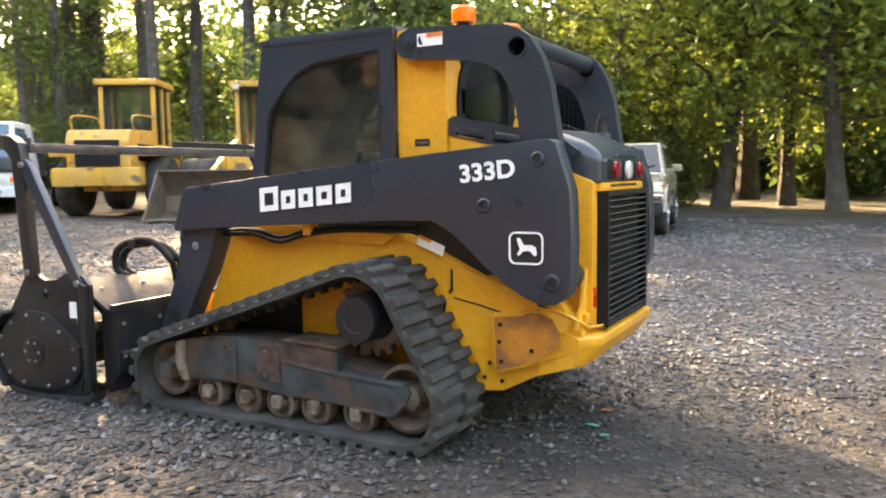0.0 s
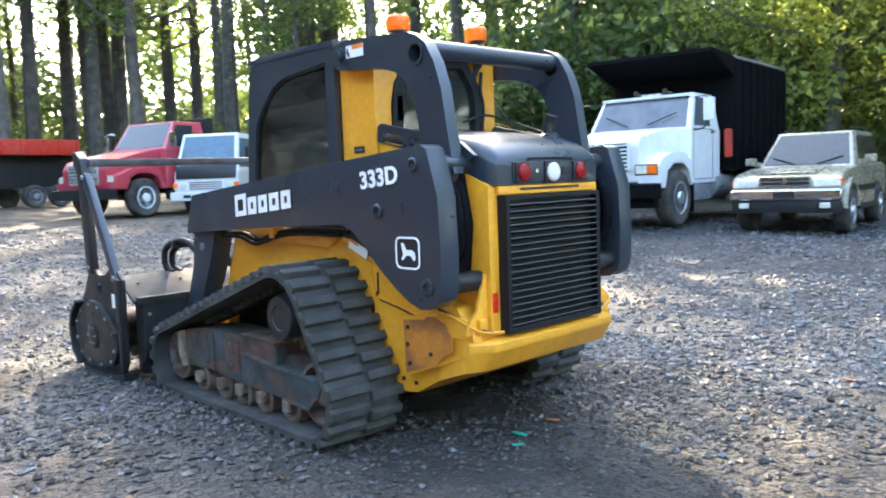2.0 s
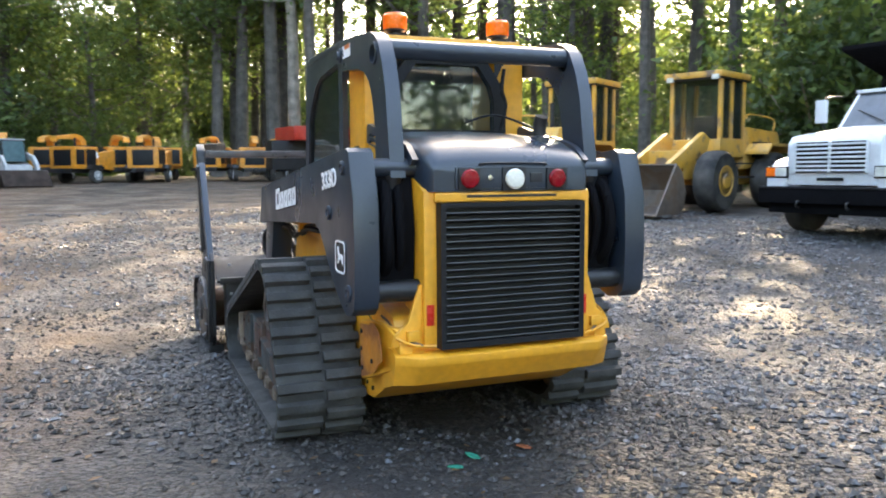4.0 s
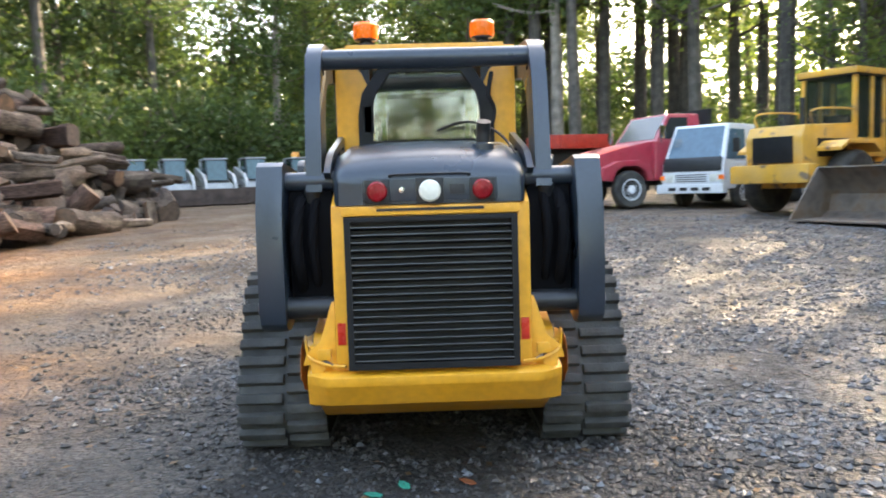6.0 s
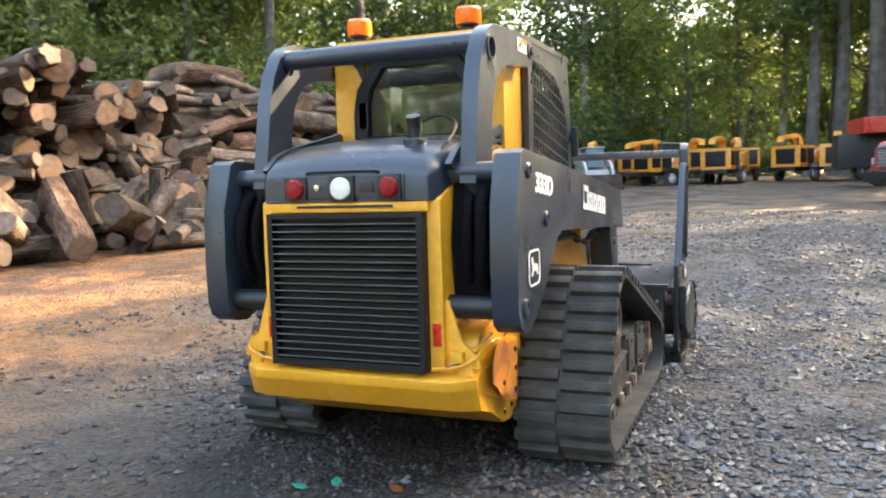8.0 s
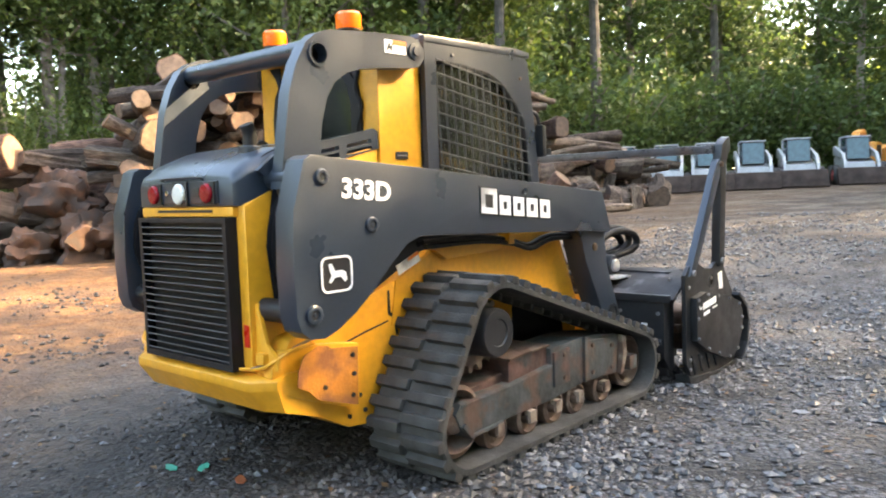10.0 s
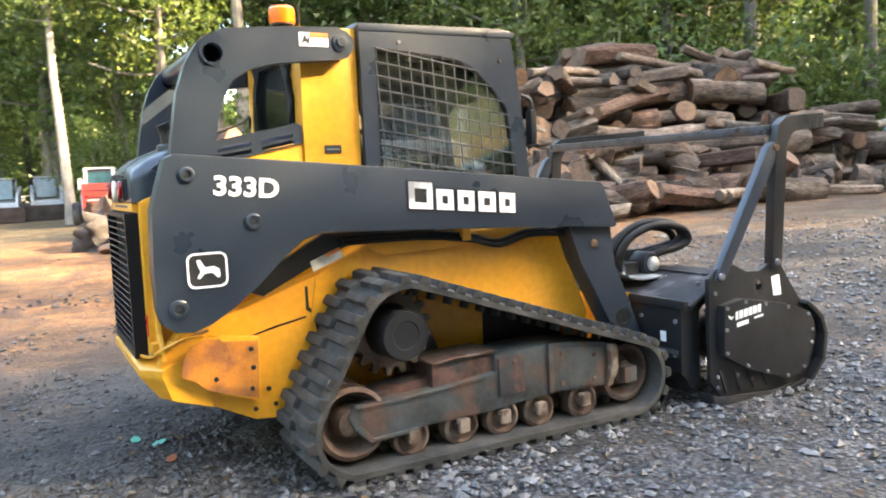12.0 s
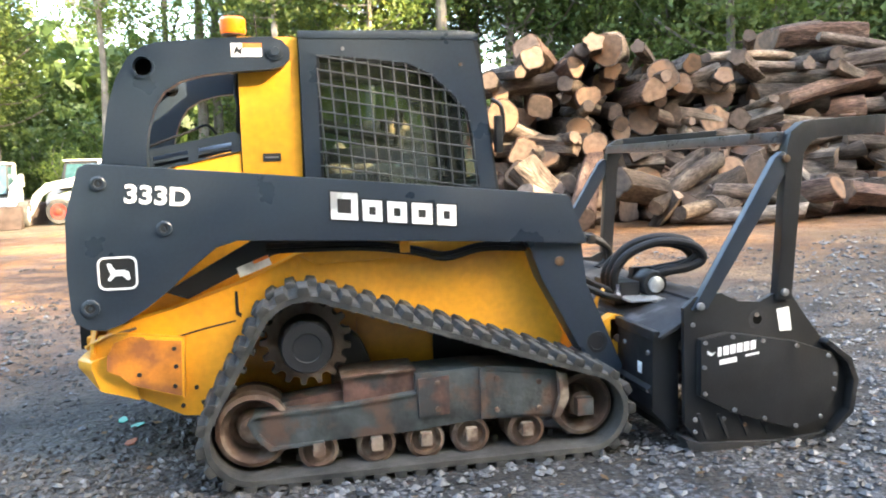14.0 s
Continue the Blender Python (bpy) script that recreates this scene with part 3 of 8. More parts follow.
def build_arm(loader, s):
    side = [(-1.235, 1.54), (-0.62, 1.487), (0.19, 1.41), (1.085, 1.325), (1.105, 1.31), (1.20, 1.075), (1.185, 1.06), (0.86, 1.085), (0.01, 1.128), (-0.58, 1.155), (-0.68, 1.125), (-0.80, 1.03),
            (-0.90, 0.935), (-1.02, 0.845), (-1.12, 0.785), (-1.20, 0.757), (-1.275, 0.765), (-1.325, 0.80), (-1.345, 0.86), (-1.352, 1.05), (-1.342, 1.30), (-1.275, 1.52)]
    arm = part("lift_arm", prism(side, *mir((0.664, 0.785), s), 0.012, seg=2), SLATE, loader, "dark slate painted lift arm with white lettering")
    yo = 0.785 * s
    for x, z, r in ((-1.187, 1.447, 0.034), (-0.910, 1.228, 0.036), (-1.258, 0.868, 0.042)):
        bm = lathe([(r, yo - 0.006 * s), (r, yo + 0.010 * s), (r * 0.85, yo + 0.014 * s), (r * 0.55, yo + 0.014 * s), (r * 0.5, yo + 0.004 * s), (r * 0.22, yo + 0.004 * s), (r * 0.2, yo + 0.010 * s), (0.0001, yo + 0.010 * s)], (x, 0, z), seg=20)
        pin = part("pivot_pin", bm, SLATE, arm, "recessed pivot pin with bolt")
        # black disc painted as the shade inside the pin's recess
        part("pin_recess", lathe([(r * 0.52, yo + 0.003 * s), (r * 0.52, yo + 0.0065 * s), (0.0001, yo + 0.0065 * s)], (x, 0, z), seg=16), BLACK_DECAL, pin)
    e0, e1 = yo + 0.001 * s, yo + 0.004 * s
    # model number
    turn = Matrix(((1, 0, 0), (0, 0, -1), (0, 1, 0))).to_4x4() if s < 0 else Matrix(((-1, 0, 0), (0, 0, 1), (0, 1, 0))).to_4x4()
    if s < 0:
        m = Matrix.Translation((-1.085, e1, 1.358)) @ Matrix.Rotation(radians(5.4), 4, "Y") @ turn
    else:
        m = Matrix.Translation((-0.780, e1, 1.340)) @ Matrix.Rotation(radians(5.4), 4, "Y") @ turn
    lettering("model_character", "333D", 0.118, m, WHITE_DECAL, arm, 1.12, 0.0035)
    # maker's word as five plain blocks on a dark ground
    def slanted(x0, x1, z0, z1, bm=None, ya=e0, yb=e1, w=0.0):
        f = lambda x: -0.094 * x
        return prism([(x0, z0 + f(x0)), (x1, z0 + f(x1)), (x1, z1 + f(x1)), (x0, z1 + f(x0))], min(ya, yb), max(ya, yb), w, bm)

    edges = [(-0.135, 0.005, 0.0), (0.02, 0.125, 0.03), (0.143, 0.248, 0.03), (0.266, 0.377, 0.03), (0.395, 0.50, 0.03)]
    if s > 0:
        edges = [(0.365 - b, 0.365 - a, d) for a, b, d in edges]
    for a, b, drop in edges:
        low = 1.226
        part("maker_word_ground", slanted(a - 0.004, b + 0.004, low - 0.004, 1.372 - drop), BLACK_DECAL, arm, "black edge of a decal block")
        f = lambda x: -0.094 * x
        ring = lambda d: [(a + d, low + d + f(a + d)), (b - d, low + d + f(b - d)), (b - d, 1.368 - drop - d + f(b - d)), (a + d, 1.368 - drop - d + f(a + d))]
        part("maker_word_block", holed(ring(0.004), [ring(0.036)], *sorted((yo + 0.005 * s, yo + 0.008 * s))), WHITE_DECAL, arm, "plain white block")
    # badge: a rounded shield with a plain white mark
    cx, cz = (-1.128, 1.028)
    shield = rounded(cx - 0.088, cx + 0.088, cz - 0.078, cz + 0.078, 0.034)
    inner = rounded(cx - 0.079, cx + 0.079, cz - 0.069, cz + 0.069, 0.027)
    ring = part("badge_rim", holed(shield, [inner], *sorted((yo + 0.005 * s, yo + 0.008 * s))), WHITE_DECAL, arm, "white rim of the badge")
    part("badge_ground", prism(shield, *sorted((e0, e1))), BLACK_DECAL, arm)
    mk = [(-0.055, -0.028), (-0.050, 0.004), (-0.030, 0.016), (0.010, 0.014), (0.030, 0.048), (0.046, 0.046), (0.040, 0.020), (0.030, -0.004), (0.046, -0.030), (0.036, -0.036), (0.012, -0.014), (-0.020, -0.012), (-0.044, -0.036)]
    mk = [(cx - (s * -1) * px * -1 * -1, cz + pz) for px, pz in mk]
    part("badge_mark", prism(mk, *sorted((yo + 0.005 * s, yo + 0.008 * s))), WHITE_DECAL, arm, "plain white mark")
    # front link down to the coupler
    boot = [(0.88, 1.10), (1.185, 1.075), (1.215, 0.84), (1.42, 0.38), (1.40, 0.33), (1.27, 0.33), (1.15, 0.53), (0.96, 0.88)]
    bt = part("arm_front_link", prism(boot, *mir((0.60, 0.745), s), 0.014), SLATE, arm, "dark front leg of the lift arm")
    part("link_bolt", lathe([(0.026, 0.74 * s), (0.026, 0.752 * s), (0.012, 0.758 * s), (0.0001, 0.758 * s)], (1.06, 0, 0.97), seg=14), STEEL, bt)
    part("link_hole", lathe([(0.058, 0.742 * s), (0.058, 0.750 * s), (0.042, 0.752 * s), (0.040, 0.746 * s), (0.0001, 0.746 * s)], (1.27, 0, 0.52), seg=20), BLACK, bt)
    # hydraulic cylinder between body and arm, and the inner linkage
    part("lift_cylinder", rod((-1.19, 0.545 * s, 1.42), (-1.02, 0.545 * s, 0.86), 0.045, 14), BLACK, arm, "black lift cylinder")
    part("pivot_tube", rod((-1.258, 0.44 * s, 0.868), (-1.258, 0.67 * s, 0.868), 0.052, 18), BLACK, arm)
    # added plate, its near-black colour paints the shaded gap between arm and body
    part("tower_plate", prism([(-1.22, 0.88), (-1.03, 0.86), (-0.98, 1.10), (-1.03, 1.41), (-1.20, 1.41), (-1.25, 1.15)], *mir((0.452, 0.655), s), 0.02), BOX_BLACK, arm, "near-black plate painting the shade inside the lift arm")
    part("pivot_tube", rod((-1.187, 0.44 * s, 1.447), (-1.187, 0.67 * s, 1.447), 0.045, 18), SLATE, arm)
    # hoses in near-black too, the gap's shade put into their colour
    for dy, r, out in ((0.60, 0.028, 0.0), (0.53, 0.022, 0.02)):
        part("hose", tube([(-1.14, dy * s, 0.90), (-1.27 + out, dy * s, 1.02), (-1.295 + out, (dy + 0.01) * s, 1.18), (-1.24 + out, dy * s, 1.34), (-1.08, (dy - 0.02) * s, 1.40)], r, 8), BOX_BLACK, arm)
    for dz, dy in ((0.0, 0.0), (-0.022, 0.02), (-0.01, -0.03)):
        part("hose", tube([(-0.45, (0.66 + dy) * s, 1.11 + dz), (0.0, (0.66 + dy) * s, 1.105 + dz), (0.28, (0.66 + dy) * s, 1.07 + dz), (0.46, (0.66 + dy) * s, 1.03 + dz), (0.66, (0.66 + dy) * s, 1.07 + dz), (0.90, (0.65 + dy) * s, 1.06 + dz)], 0.014, 8), HOSE, arm)
    part("hose_clamp", box(0.22, 0.27, *mir((0.62, 0.70), s), 1.05, 1.12, 0.005), YELLOW, arm)
    # warning sticker on the brace under the arm
    brace = [(-0.95, 0.90), (-0.52, 1.14), (-0.12, 1.13), (-0.42, 1.06), (-0.84, 0.86)]
    br = part("arm_brace", prism(brace, *mir((0.575, 0.615), s), 0.006), BLACK, arm)
    st = [(-0.60, 1.005), (-0.445, 1.065), (-0.425, 1.015), (-0.585, 0.955)]
    sk = part("warning_sticker", prism(st, *sorted((0.6165 * s, 0.619 * s))), WHITE_DECAL, br, "white warning sticker with an orange band")
    part("sticker_band", prism([(-0.520, 1.036), (-0.445, 1.065), (-0.440, 1.050), (-0.515, 1.021)], *sorted((0.6195 * s, 0.621 * s))), ORANGE_DECAL, sk)


def build_rops(loader, s):
    pts = [(-1.235, 1.40), (-1.205, 1.58), (-1.165, 1.82), (-1.12, 1.95), (-1.06, 2.05), (-1.00, 2.095), (-0.93, 2.12), (-0.65, 2.142), (-0.38, 2.152), (-0.325, 2.135), (-0.290, 2.095), (-0.290, 2.045),
           (-0.325, 2.005), (-0.38, 1.992), (-0.58, 1.978), (-0.72, 1.962), (-0.82, 1.935), (-0.90, 1.885), (-0.95, 1.81), (-0.985, 1.70), (-1.0, 1.60), (-1.0, 1.40)]
    up = part("roll_bar_side", bevelled(holed(pts, [disc(-0.993, 2.005, 0.047)], *mir((0.495, 0.568), s)), 0.009), SLATE, loader, "slate painted roll-over frame side")
    yo = 0.568 * s
    rim = holed(disc(-0.993, 2.005, 0.057), [disc(-0.993, 2.005, 0.0455)], *sorted((yo - 0.06 * s, yo + 0.009 * s)))
    end = part("tube_end", rim, SLATE, up, "open round tube end")
    # bore floor painted near-black for the shade in the tube
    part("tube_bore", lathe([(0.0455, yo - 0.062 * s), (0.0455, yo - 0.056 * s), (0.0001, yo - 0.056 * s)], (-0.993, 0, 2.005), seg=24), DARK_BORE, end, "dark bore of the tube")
    part("frame_bolt", lathe([(0.042, yo - 0.005 * s), (0.042, yo + 0.010 * s), (0.024, yo + 0.012 * s), (0.022, yo + 0.022 * s), (0.0001, yo + 0.022 * s)], (-0.362, 0, 2.077), seg=18), SLATE, up)
    st = part("warning_sticker", box(-0.575, -0.425, *sorted((yo + 0.001 * s, yo + 0.004 * s)), 2.052, 2.118), WHITE_DECAL, up, "white warning sticker with an orange band")
    part("sticker_band", box(-0.52 if s < 0 else -0.575, -0.425 if s < 0 else -0.48, *sorted((yo + 0.0045 * s, yo + 0.006 * s)), 2.095, 2.118), ORANGE_DECAL, st)
    bm = prism([(-0.565, 2.06), (-0.545, 2.11), (-0.535, 2.085), (-0.520, 2.10), (-0.525, 2.06), (-0.545, 2.075)] if s < 0 else [(-0.46, 2.06), (-0.44, 2.11), (-0.43, 2.085), (-0.44, 2.06)], *sorted((yo + 0.0045 * s, yo + 0.006 * s)))
    part("sticker_mark", bm, BLACK_DECAL, st)


def build_loader():
    loader = thing("compact_track_loader", "yellow and slate rubber-tracked loader with an enclosed cab, parked on gravel", "track loader")
    # lower body and engine bay
    low = [(-1.30, 0.46), (-1.32, 0.60), (-1.22, 0.735), (-0.95, 0.80), (-0.56, 0.93), (-0.30, 1.055), (0.62, 1.085), (0.92, 1.075), (1.145, 0.55), (1.06, 0.30), (-0.80, 0.245), (-0.90, 0.255)]
    body = part("lower_body", prism(low, -0.565, 0.565, 0.02), YELLOW, loader, "yellow lower body with scuffed paint")
    for s in (1, -1):
        part("body_seam", prism([(-0.618, 0.88), (-0.604, 0.88), (-0.602, 0.775), (-0.565, 0.745), (-0.552, 0.65), (-0.568, 0.65), (-0.580, 0.735), (-0.618, 0.762)], *sorted((0.561 * s, 0.568 * s))), BLACK_DECAL, body, "dark gap at the panel latch")
        part("body_seam", prism([(-0.92, 0.668), (-0.78, 0.702), (-0.62, 0.733), (-0.62, 0.725), (-0.78, 0.693), (-0.92, 0.659)], *sorted((0.561 * s, 0.568 * s))), BLACK_DECAL, body)
        part("body_crease", prism([(-0.56, 0.925), (-0.30, 1.045), (-0.27, 1.04), (-0.52, 0.70), (-0.60, 0.70)], *mir((0.560, 0.572), s), 0.004), YELLOW, body)
        for px, pz in ((-0.83, 0.40), (-0.80, 0.32), (-0.90, 0.31), (0.98, 0.98), (0.42, 0.70)):
            part("bolt_head", lathe([(0.012, 0.562 * s), (0.012, 0.574 * s), (0.0001, 0.575 * s)], (px, 0, pz), seg=8), BLACK, body)
        part("side_step", prism([(-0.30, 1.06), (0.64, 1.105), (0.90, 1.095), (0.92, 1.06), (0.60, 1.03), (-0.2, 1.0)], *mir((0.50, 0.60), s), 0.012), YELLOW, body)
        part("drive_case", prism([(-0.14, 0.42), (0.02, 0.42), (0.05, 0.50), (0.0, 0.62), (-0.08, 0.68), (-0.20, 0.66)], *mir((0.56, 0.70), s), 0.03), BLACK, body, "black drive motor case")
        # added near-black plate, painted shade over the yellow body side inside the track
        part("dark_recess", prism([(0.40, 0.40), (0.40, 0.665), (0.92, 0.50), (0.94, 0.40)], *mir((0.565, 0.574), s)), GRILLE, body, "near-black plate painting the shade inside the track")
        part("inner_panel", prism([(-0.02, 0.42), (0.385, 0.42), (0.385, 0.72), (0.0, 0.80)], *mir((0.565, 0.58), s), 0.006), YELLOW, body)
    eng = [(-1.345, 0.60), (-1.345, 1.335), (-1.20, 1.40), (-0.50, 1.45), (-0.24, 1.45), (-0.24, 0.9), (-0.95, 0.62)]
    part("engine_bay", prism(eng, -0.448, 0.448, 0.02), YELLOW, loader, "yellow engine bay sides")
    # bumper with worn side ears
    bm = bmesh.new()
    rows = []
    for y, d in ((-0.585, 0.085), (-0.545, 0.050), (-0.50, 0.012), (-0.48, 0.0), (0.48, 0.0), (0.50, 0.012), (0.545, 0.050), (0.585, 0.085)):
        prof = [(-1.15, 0.590), (-1.25, 0.592), (-1.392 + d, 0.572), (-1.402 + d, 0.564), (-1.404 + d, 0.530), (-1.398 + d, 0.520), (-1.325 + d * 0.5, 0.420), (-1.10, 0.36)]
        rows.append([bm.verts.new((x, y, z)) for x, z in prof])
    for p, q in zip(rows, rows[1:]):
        for k in range(8):
            bm.faces.new((p[k], p[(k + 1) % 8], q[(k + 1) % 8], q[k]))
    bm.faces.new(rows[0]); bm.faces.new(rows[-1][::-1])
    bump = part("rear_bumper", bm, YELLOW, loader, "yellow cast rear bumper")
    for s in (1, -1):
        ear = [(-1.375, 0.600), (-1.365, 0.645), (-1.30, 0.690), (-1.12, 0.702), (-0.872, 0.668), (-0.884, 0.362), (-1.05, 0.412), (-1.29, 0.492)]
        plate = prism(ear, *mir((0.563, 0.625), s), 0.007)
        for v in plate.verts:
            bend = max(0.0, -1.235 - v.co.x)
            v.co.x += 0.35 * bend
            v.co.y -= 0.75 * bend * s
        e = part("bumper_ear", plate, YELLOW, bump, "yellow side guard plate")
        part("worn_patch", prism([(-1.235, 0.600), (-1.20, 0.665), (-1.12, 0.694), (-1.06, 0.686), (-1.05, 0.672), (-0.884, 0.655), (-0.895, 0.377), (-1.04, 0.422), (-1.13, 0.452), (-1.18, 0.50), (-1.24, 0.53)], *sorted((0.6255 * s, 0.629 * s))), RUST, e, "rusted bare patch")
        for px, pz in ((-0.925, 0.43), (-0.92, 0.62), (-1.09, 0.50), (-0.915, 0.53)):
            part("bolt_head", lathe([(0.012, 0.628 * s), (0.012, 0.636 * s), (0.0001, 0.637 * s)], (px, 0, pz), seg=8), BLACK, e)
        # bent, torn strips on the ledge in front of the guard plate
        part("bent_strip", tube([(-1.38, 0.40 * s, 0.612), (-1.345, 0.50 * s, 0.618), (-1.325, 0.57 * s, 0.650), (-1.22, 0.60 * s, 0.700), (-1.13, 0.615 * s, 0.708)], 0.008, 6), YELLOW, bump)
        part("bent_strip", tube([(-1.36, 0.46 * s, 0.615), (-1.30, 0.53 * s, 0.645), (-1.22, 0.56 * s, 0.690), (-1.10, 0.58 * s, 0.725)], 0.007, 6), RUSTY_STEEL, bump)
        part("corner_web", prism([(-1.33, 0.575), (-1.325, 0.628), (-1.24, 0.690), (-1.16, 0.715), (-1.14, 0.58)], *mir((0.50, 0.566), s), 0.008), YELLOW, bump)
        part("reflector", box(-1.3485, -1.341, *mir((0.398, 0.436), s), 0.705, 0.805, 0.004), RED_REFLECTOR, bump, "red plastic reflector")
        gus = [(0.446 * s, 0.61), (0.600 * s, 0.61), (0.585 * s, 0.665), (0.52 * s, 0.72), (0.462 * s, 0.90), (0.446 * s, 0.90)]
        part("bumper_gusset", prism(gus if s > 0 else gus[::-1], -1.318, -1.296, 0.005, axis="x"), YELLOW, bump)
        part("hinge_box", box(-1.345, -1.27, *mir((0.470, 0.530), s), 0.635, 0.685, 0.01), YELLOW, bump)
    # grille with its slats
    gf = holed([(-0.385, 0.598), (0.385, 0.598), (0.385, 1.283), (-0.385, 1.283)], [[(-0.358, 0.628), (0.358, 0.628), (0.358, 1.262), (-0.358, 1.262)]], -0.03, 0.035)
    gf.transform(Matrix(((0, 1, 0, -1.375), (1, 0, 0, 0), (0, 0, 1, 0), (0, 0, 0, 1))))
    gr = part("grille", gf, GRILLE, loader, "black louvred radiator grille")
    part("grille_core", box(-1.362, -1.345, -0.37, 0.37, 0.61, 1.27), GRILLE, gr)
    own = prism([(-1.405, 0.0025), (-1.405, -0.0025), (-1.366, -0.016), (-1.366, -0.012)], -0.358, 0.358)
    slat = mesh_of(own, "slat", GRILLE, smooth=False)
    # the rear-facing lip takes the painted highlight colour
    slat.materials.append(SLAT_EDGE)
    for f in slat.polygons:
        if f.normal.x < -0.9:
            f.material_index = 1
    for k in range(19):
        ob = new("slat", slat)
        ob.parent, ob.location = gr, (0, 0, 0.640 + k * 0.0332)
    part("grille_top_trim", box(-1.372, -1.34, -0.40, 0.40, 1.288, 1.330, 0.006), YELLOW, loader, "yellow strip above the grille")
    part("grille_slot", box(-1.375, -1.37, -0.24, 0.24, 1.306, 1.318), BLACK, loader)
    # hood, lofted
    bm = bmesh.new()
    secs = [(-1.372, 1.335, 1.452, 0.405, 0.03), (-1.355, 1.335, 1.485, 0.42, 0.05), (-1.29, 1.325, 1.535, 0.435, 0.08), (-1.15, 1.31, 1.590, 0.448, 0.10), (-0.95, 1.36, 1.612, 0.446, 0.10), (-0.75, 1.42, 1.630, 0.446, 0.08), (-0.545, 1.45, 1.640, 0.446, 0.07)]
    loops = []
    for x, z0, z1, hw, r in secs:
        pr = [(hw, z0)]
        for k in range(6):
            a = radians(90 * k / 5)
            pr.append((hw - r + r * math.cos(a), z1 - r + r * math.sin(a)))
        pr.append((hw * 0.5, z1 + 0.012))
        pr = pr + [(0.0, z1 + 0.016)] + [(-y, z) for y, z in pr[::-1]]
        loops.append([bm.verts.new((x, y, z)) for y, z in pr])
    for a, b in zip(loops, loops[1:]):
        for k in range(len(a)):
            j = (k + 1) % len(a)
            bm.faces.new((a[k], a[j], b[j], b[k]))
    bm.faces.new(loops[0]); bm.faces.new(loops[-1][::-1])
    hood = part("engine_hood", bm, SLATE, loader, "dark glossy slate engine hood")
    lp = part("light_panel", box(-1.381, -1.366, -0.30, 0.30, 1.348, 1.448, 0.006), SLATE, hood)
    for y in (0.233, -0.233):
        part("tail_light_rim", box(-1.392, -1.375, y - 0.056, y + 0.056, 1.342, 1.446, 0.012), BLACK, lp)
        bm = lathe([(0.045, -1.39), (0.045, -1.400), (0.038, -1.408), (0.0001, -1.412)], (0, y, 1.394), axis="x", seg=24)
        part("tail_light", bm, RED_LENS, lp, "round red tail light")
    part("work_light_rim", box(-1.392, -1.375, -0.062, 0.062, 1.334, 1.450, 0.012), BLACK, lp)
    bm = lathe([(0.049, -1.39), (0.049, -1.402), (0.042, -1.408), (0.0001, -1.411)], (0, 0, 1.392), axis="x", seg=24)
    part("work_light", bm, CLEAR_LENS, lp, "round clear work light")
    part("lock_button", lathe([(0.013, -1.38), (0.013, -1.390), (0.0001, -1.391)], (0, 0.125, 1.398), axis="x", seg=12), CHROME, lp)
    part("latch_plate", box(-1.386, -1.378, -0.155, -0.09, 1.375, 1.42, 0.003), BLACK, lp)
    part("hood_handle", tube([(-1.37, 0.17, 1.455), (-1.385, 0.165, 1.466), (-1.385, 0.0, 1.468), (-1.385, -0.165, 1.466), (-1.37, -0.17, 1.455)], 0.005, 6), BLACK, hood)
    for s in (1, -1):
        # raised side plate along the hood, with long slots right through it
        zz = lambda x: 1.585 + 0.175 * (x + 0.9)
        slots = []
        for x0, x1 in ((-0.985, -0.815), (-0.765, -0.600)):
            for d in (0.0, 0.034):
                slots.append([(x0, zz(x0) - d), (x1, zz(x1) - d), (x1, zz(x1) - d - 0.019), (x0, zz(x0) - d - 0.019)])
        side = [(-1.285, 1.485), (-1.19, 1.555), (-1.08, 1.590), (-0.90, 1.625), (-0.66, 1.672), (-0.585, 1.690), (-0.556, 1.675), (-0.552, 1.590), (-0.80, 1.535), (-1.05, 1.490), (-1.25, 1.460)]
        part("vent_panel", bevelled(holed(side, slots, *mir((0.448, 0.478), s)), 0.004), SLATE, hood, "slate side panel with long vent slots")
        part("engine_side_panel", prism([(-1.02, 1.40), (-1.00, 1.50), (-0.80, 1.548), (-0.556, 1.600), (-0.552, 1.40)], *mir((0.440, 0.470), s), 0.006), YELLOW, hood, "yellow panel below the vents")
    ex = part("exhaust_pipe", tube([(-1.165, -0.258, 1.52), (-1.165, -0.258, 1.60), (-1.168, -0.26, 1.66), (-1.185, -0.262, 1.705)], 0.034, 14), BLACK, hood, "black exhaust stub")
    part("exhaust_flange", lathe([(0.055, 1.545), (0.055, 1.600), (0.040, 1.608), (0.0001, 1.608)], (-1.165, -0.258, 0), axis="z", seg=16), SLATE, ex)
    part("hood_cable", tube([(-0.70, -0.05, 1.70), (-0.74, -0.20, 1.74), (-0.82, -0.32, 1.70), (-1.0, -0.38, 1.63), (-1.2, -0.40, 1.55), (-1.30, -0.41, 1.47)], 0.007, 6), HOSE, hood)
    # roll-over frame
    for s in (1, -1):
        build_rops(loader, s)
    part("roll_bar_tube", rod((-0.993, -0.50, 2.032), (-0.993, 0.50, 2.032), 0.048, 24), SLATE, loader, "slate cross tube of the roll-over frame")
    # cab: yellow rear shell
    shell = part("cab_rear_shell", box(-0.55, -0.245, 0.30, 0.487, 1.40, 2.165, 0.012), YELLOW, loader, "yellow rear cab post")
    sh2 = part("cab_rear_shell", box(-0.55, -0.245, -0.487, -0.30, 1.40, 2.165, 0.012), YELLOW, loader, "yellow rear cab post")
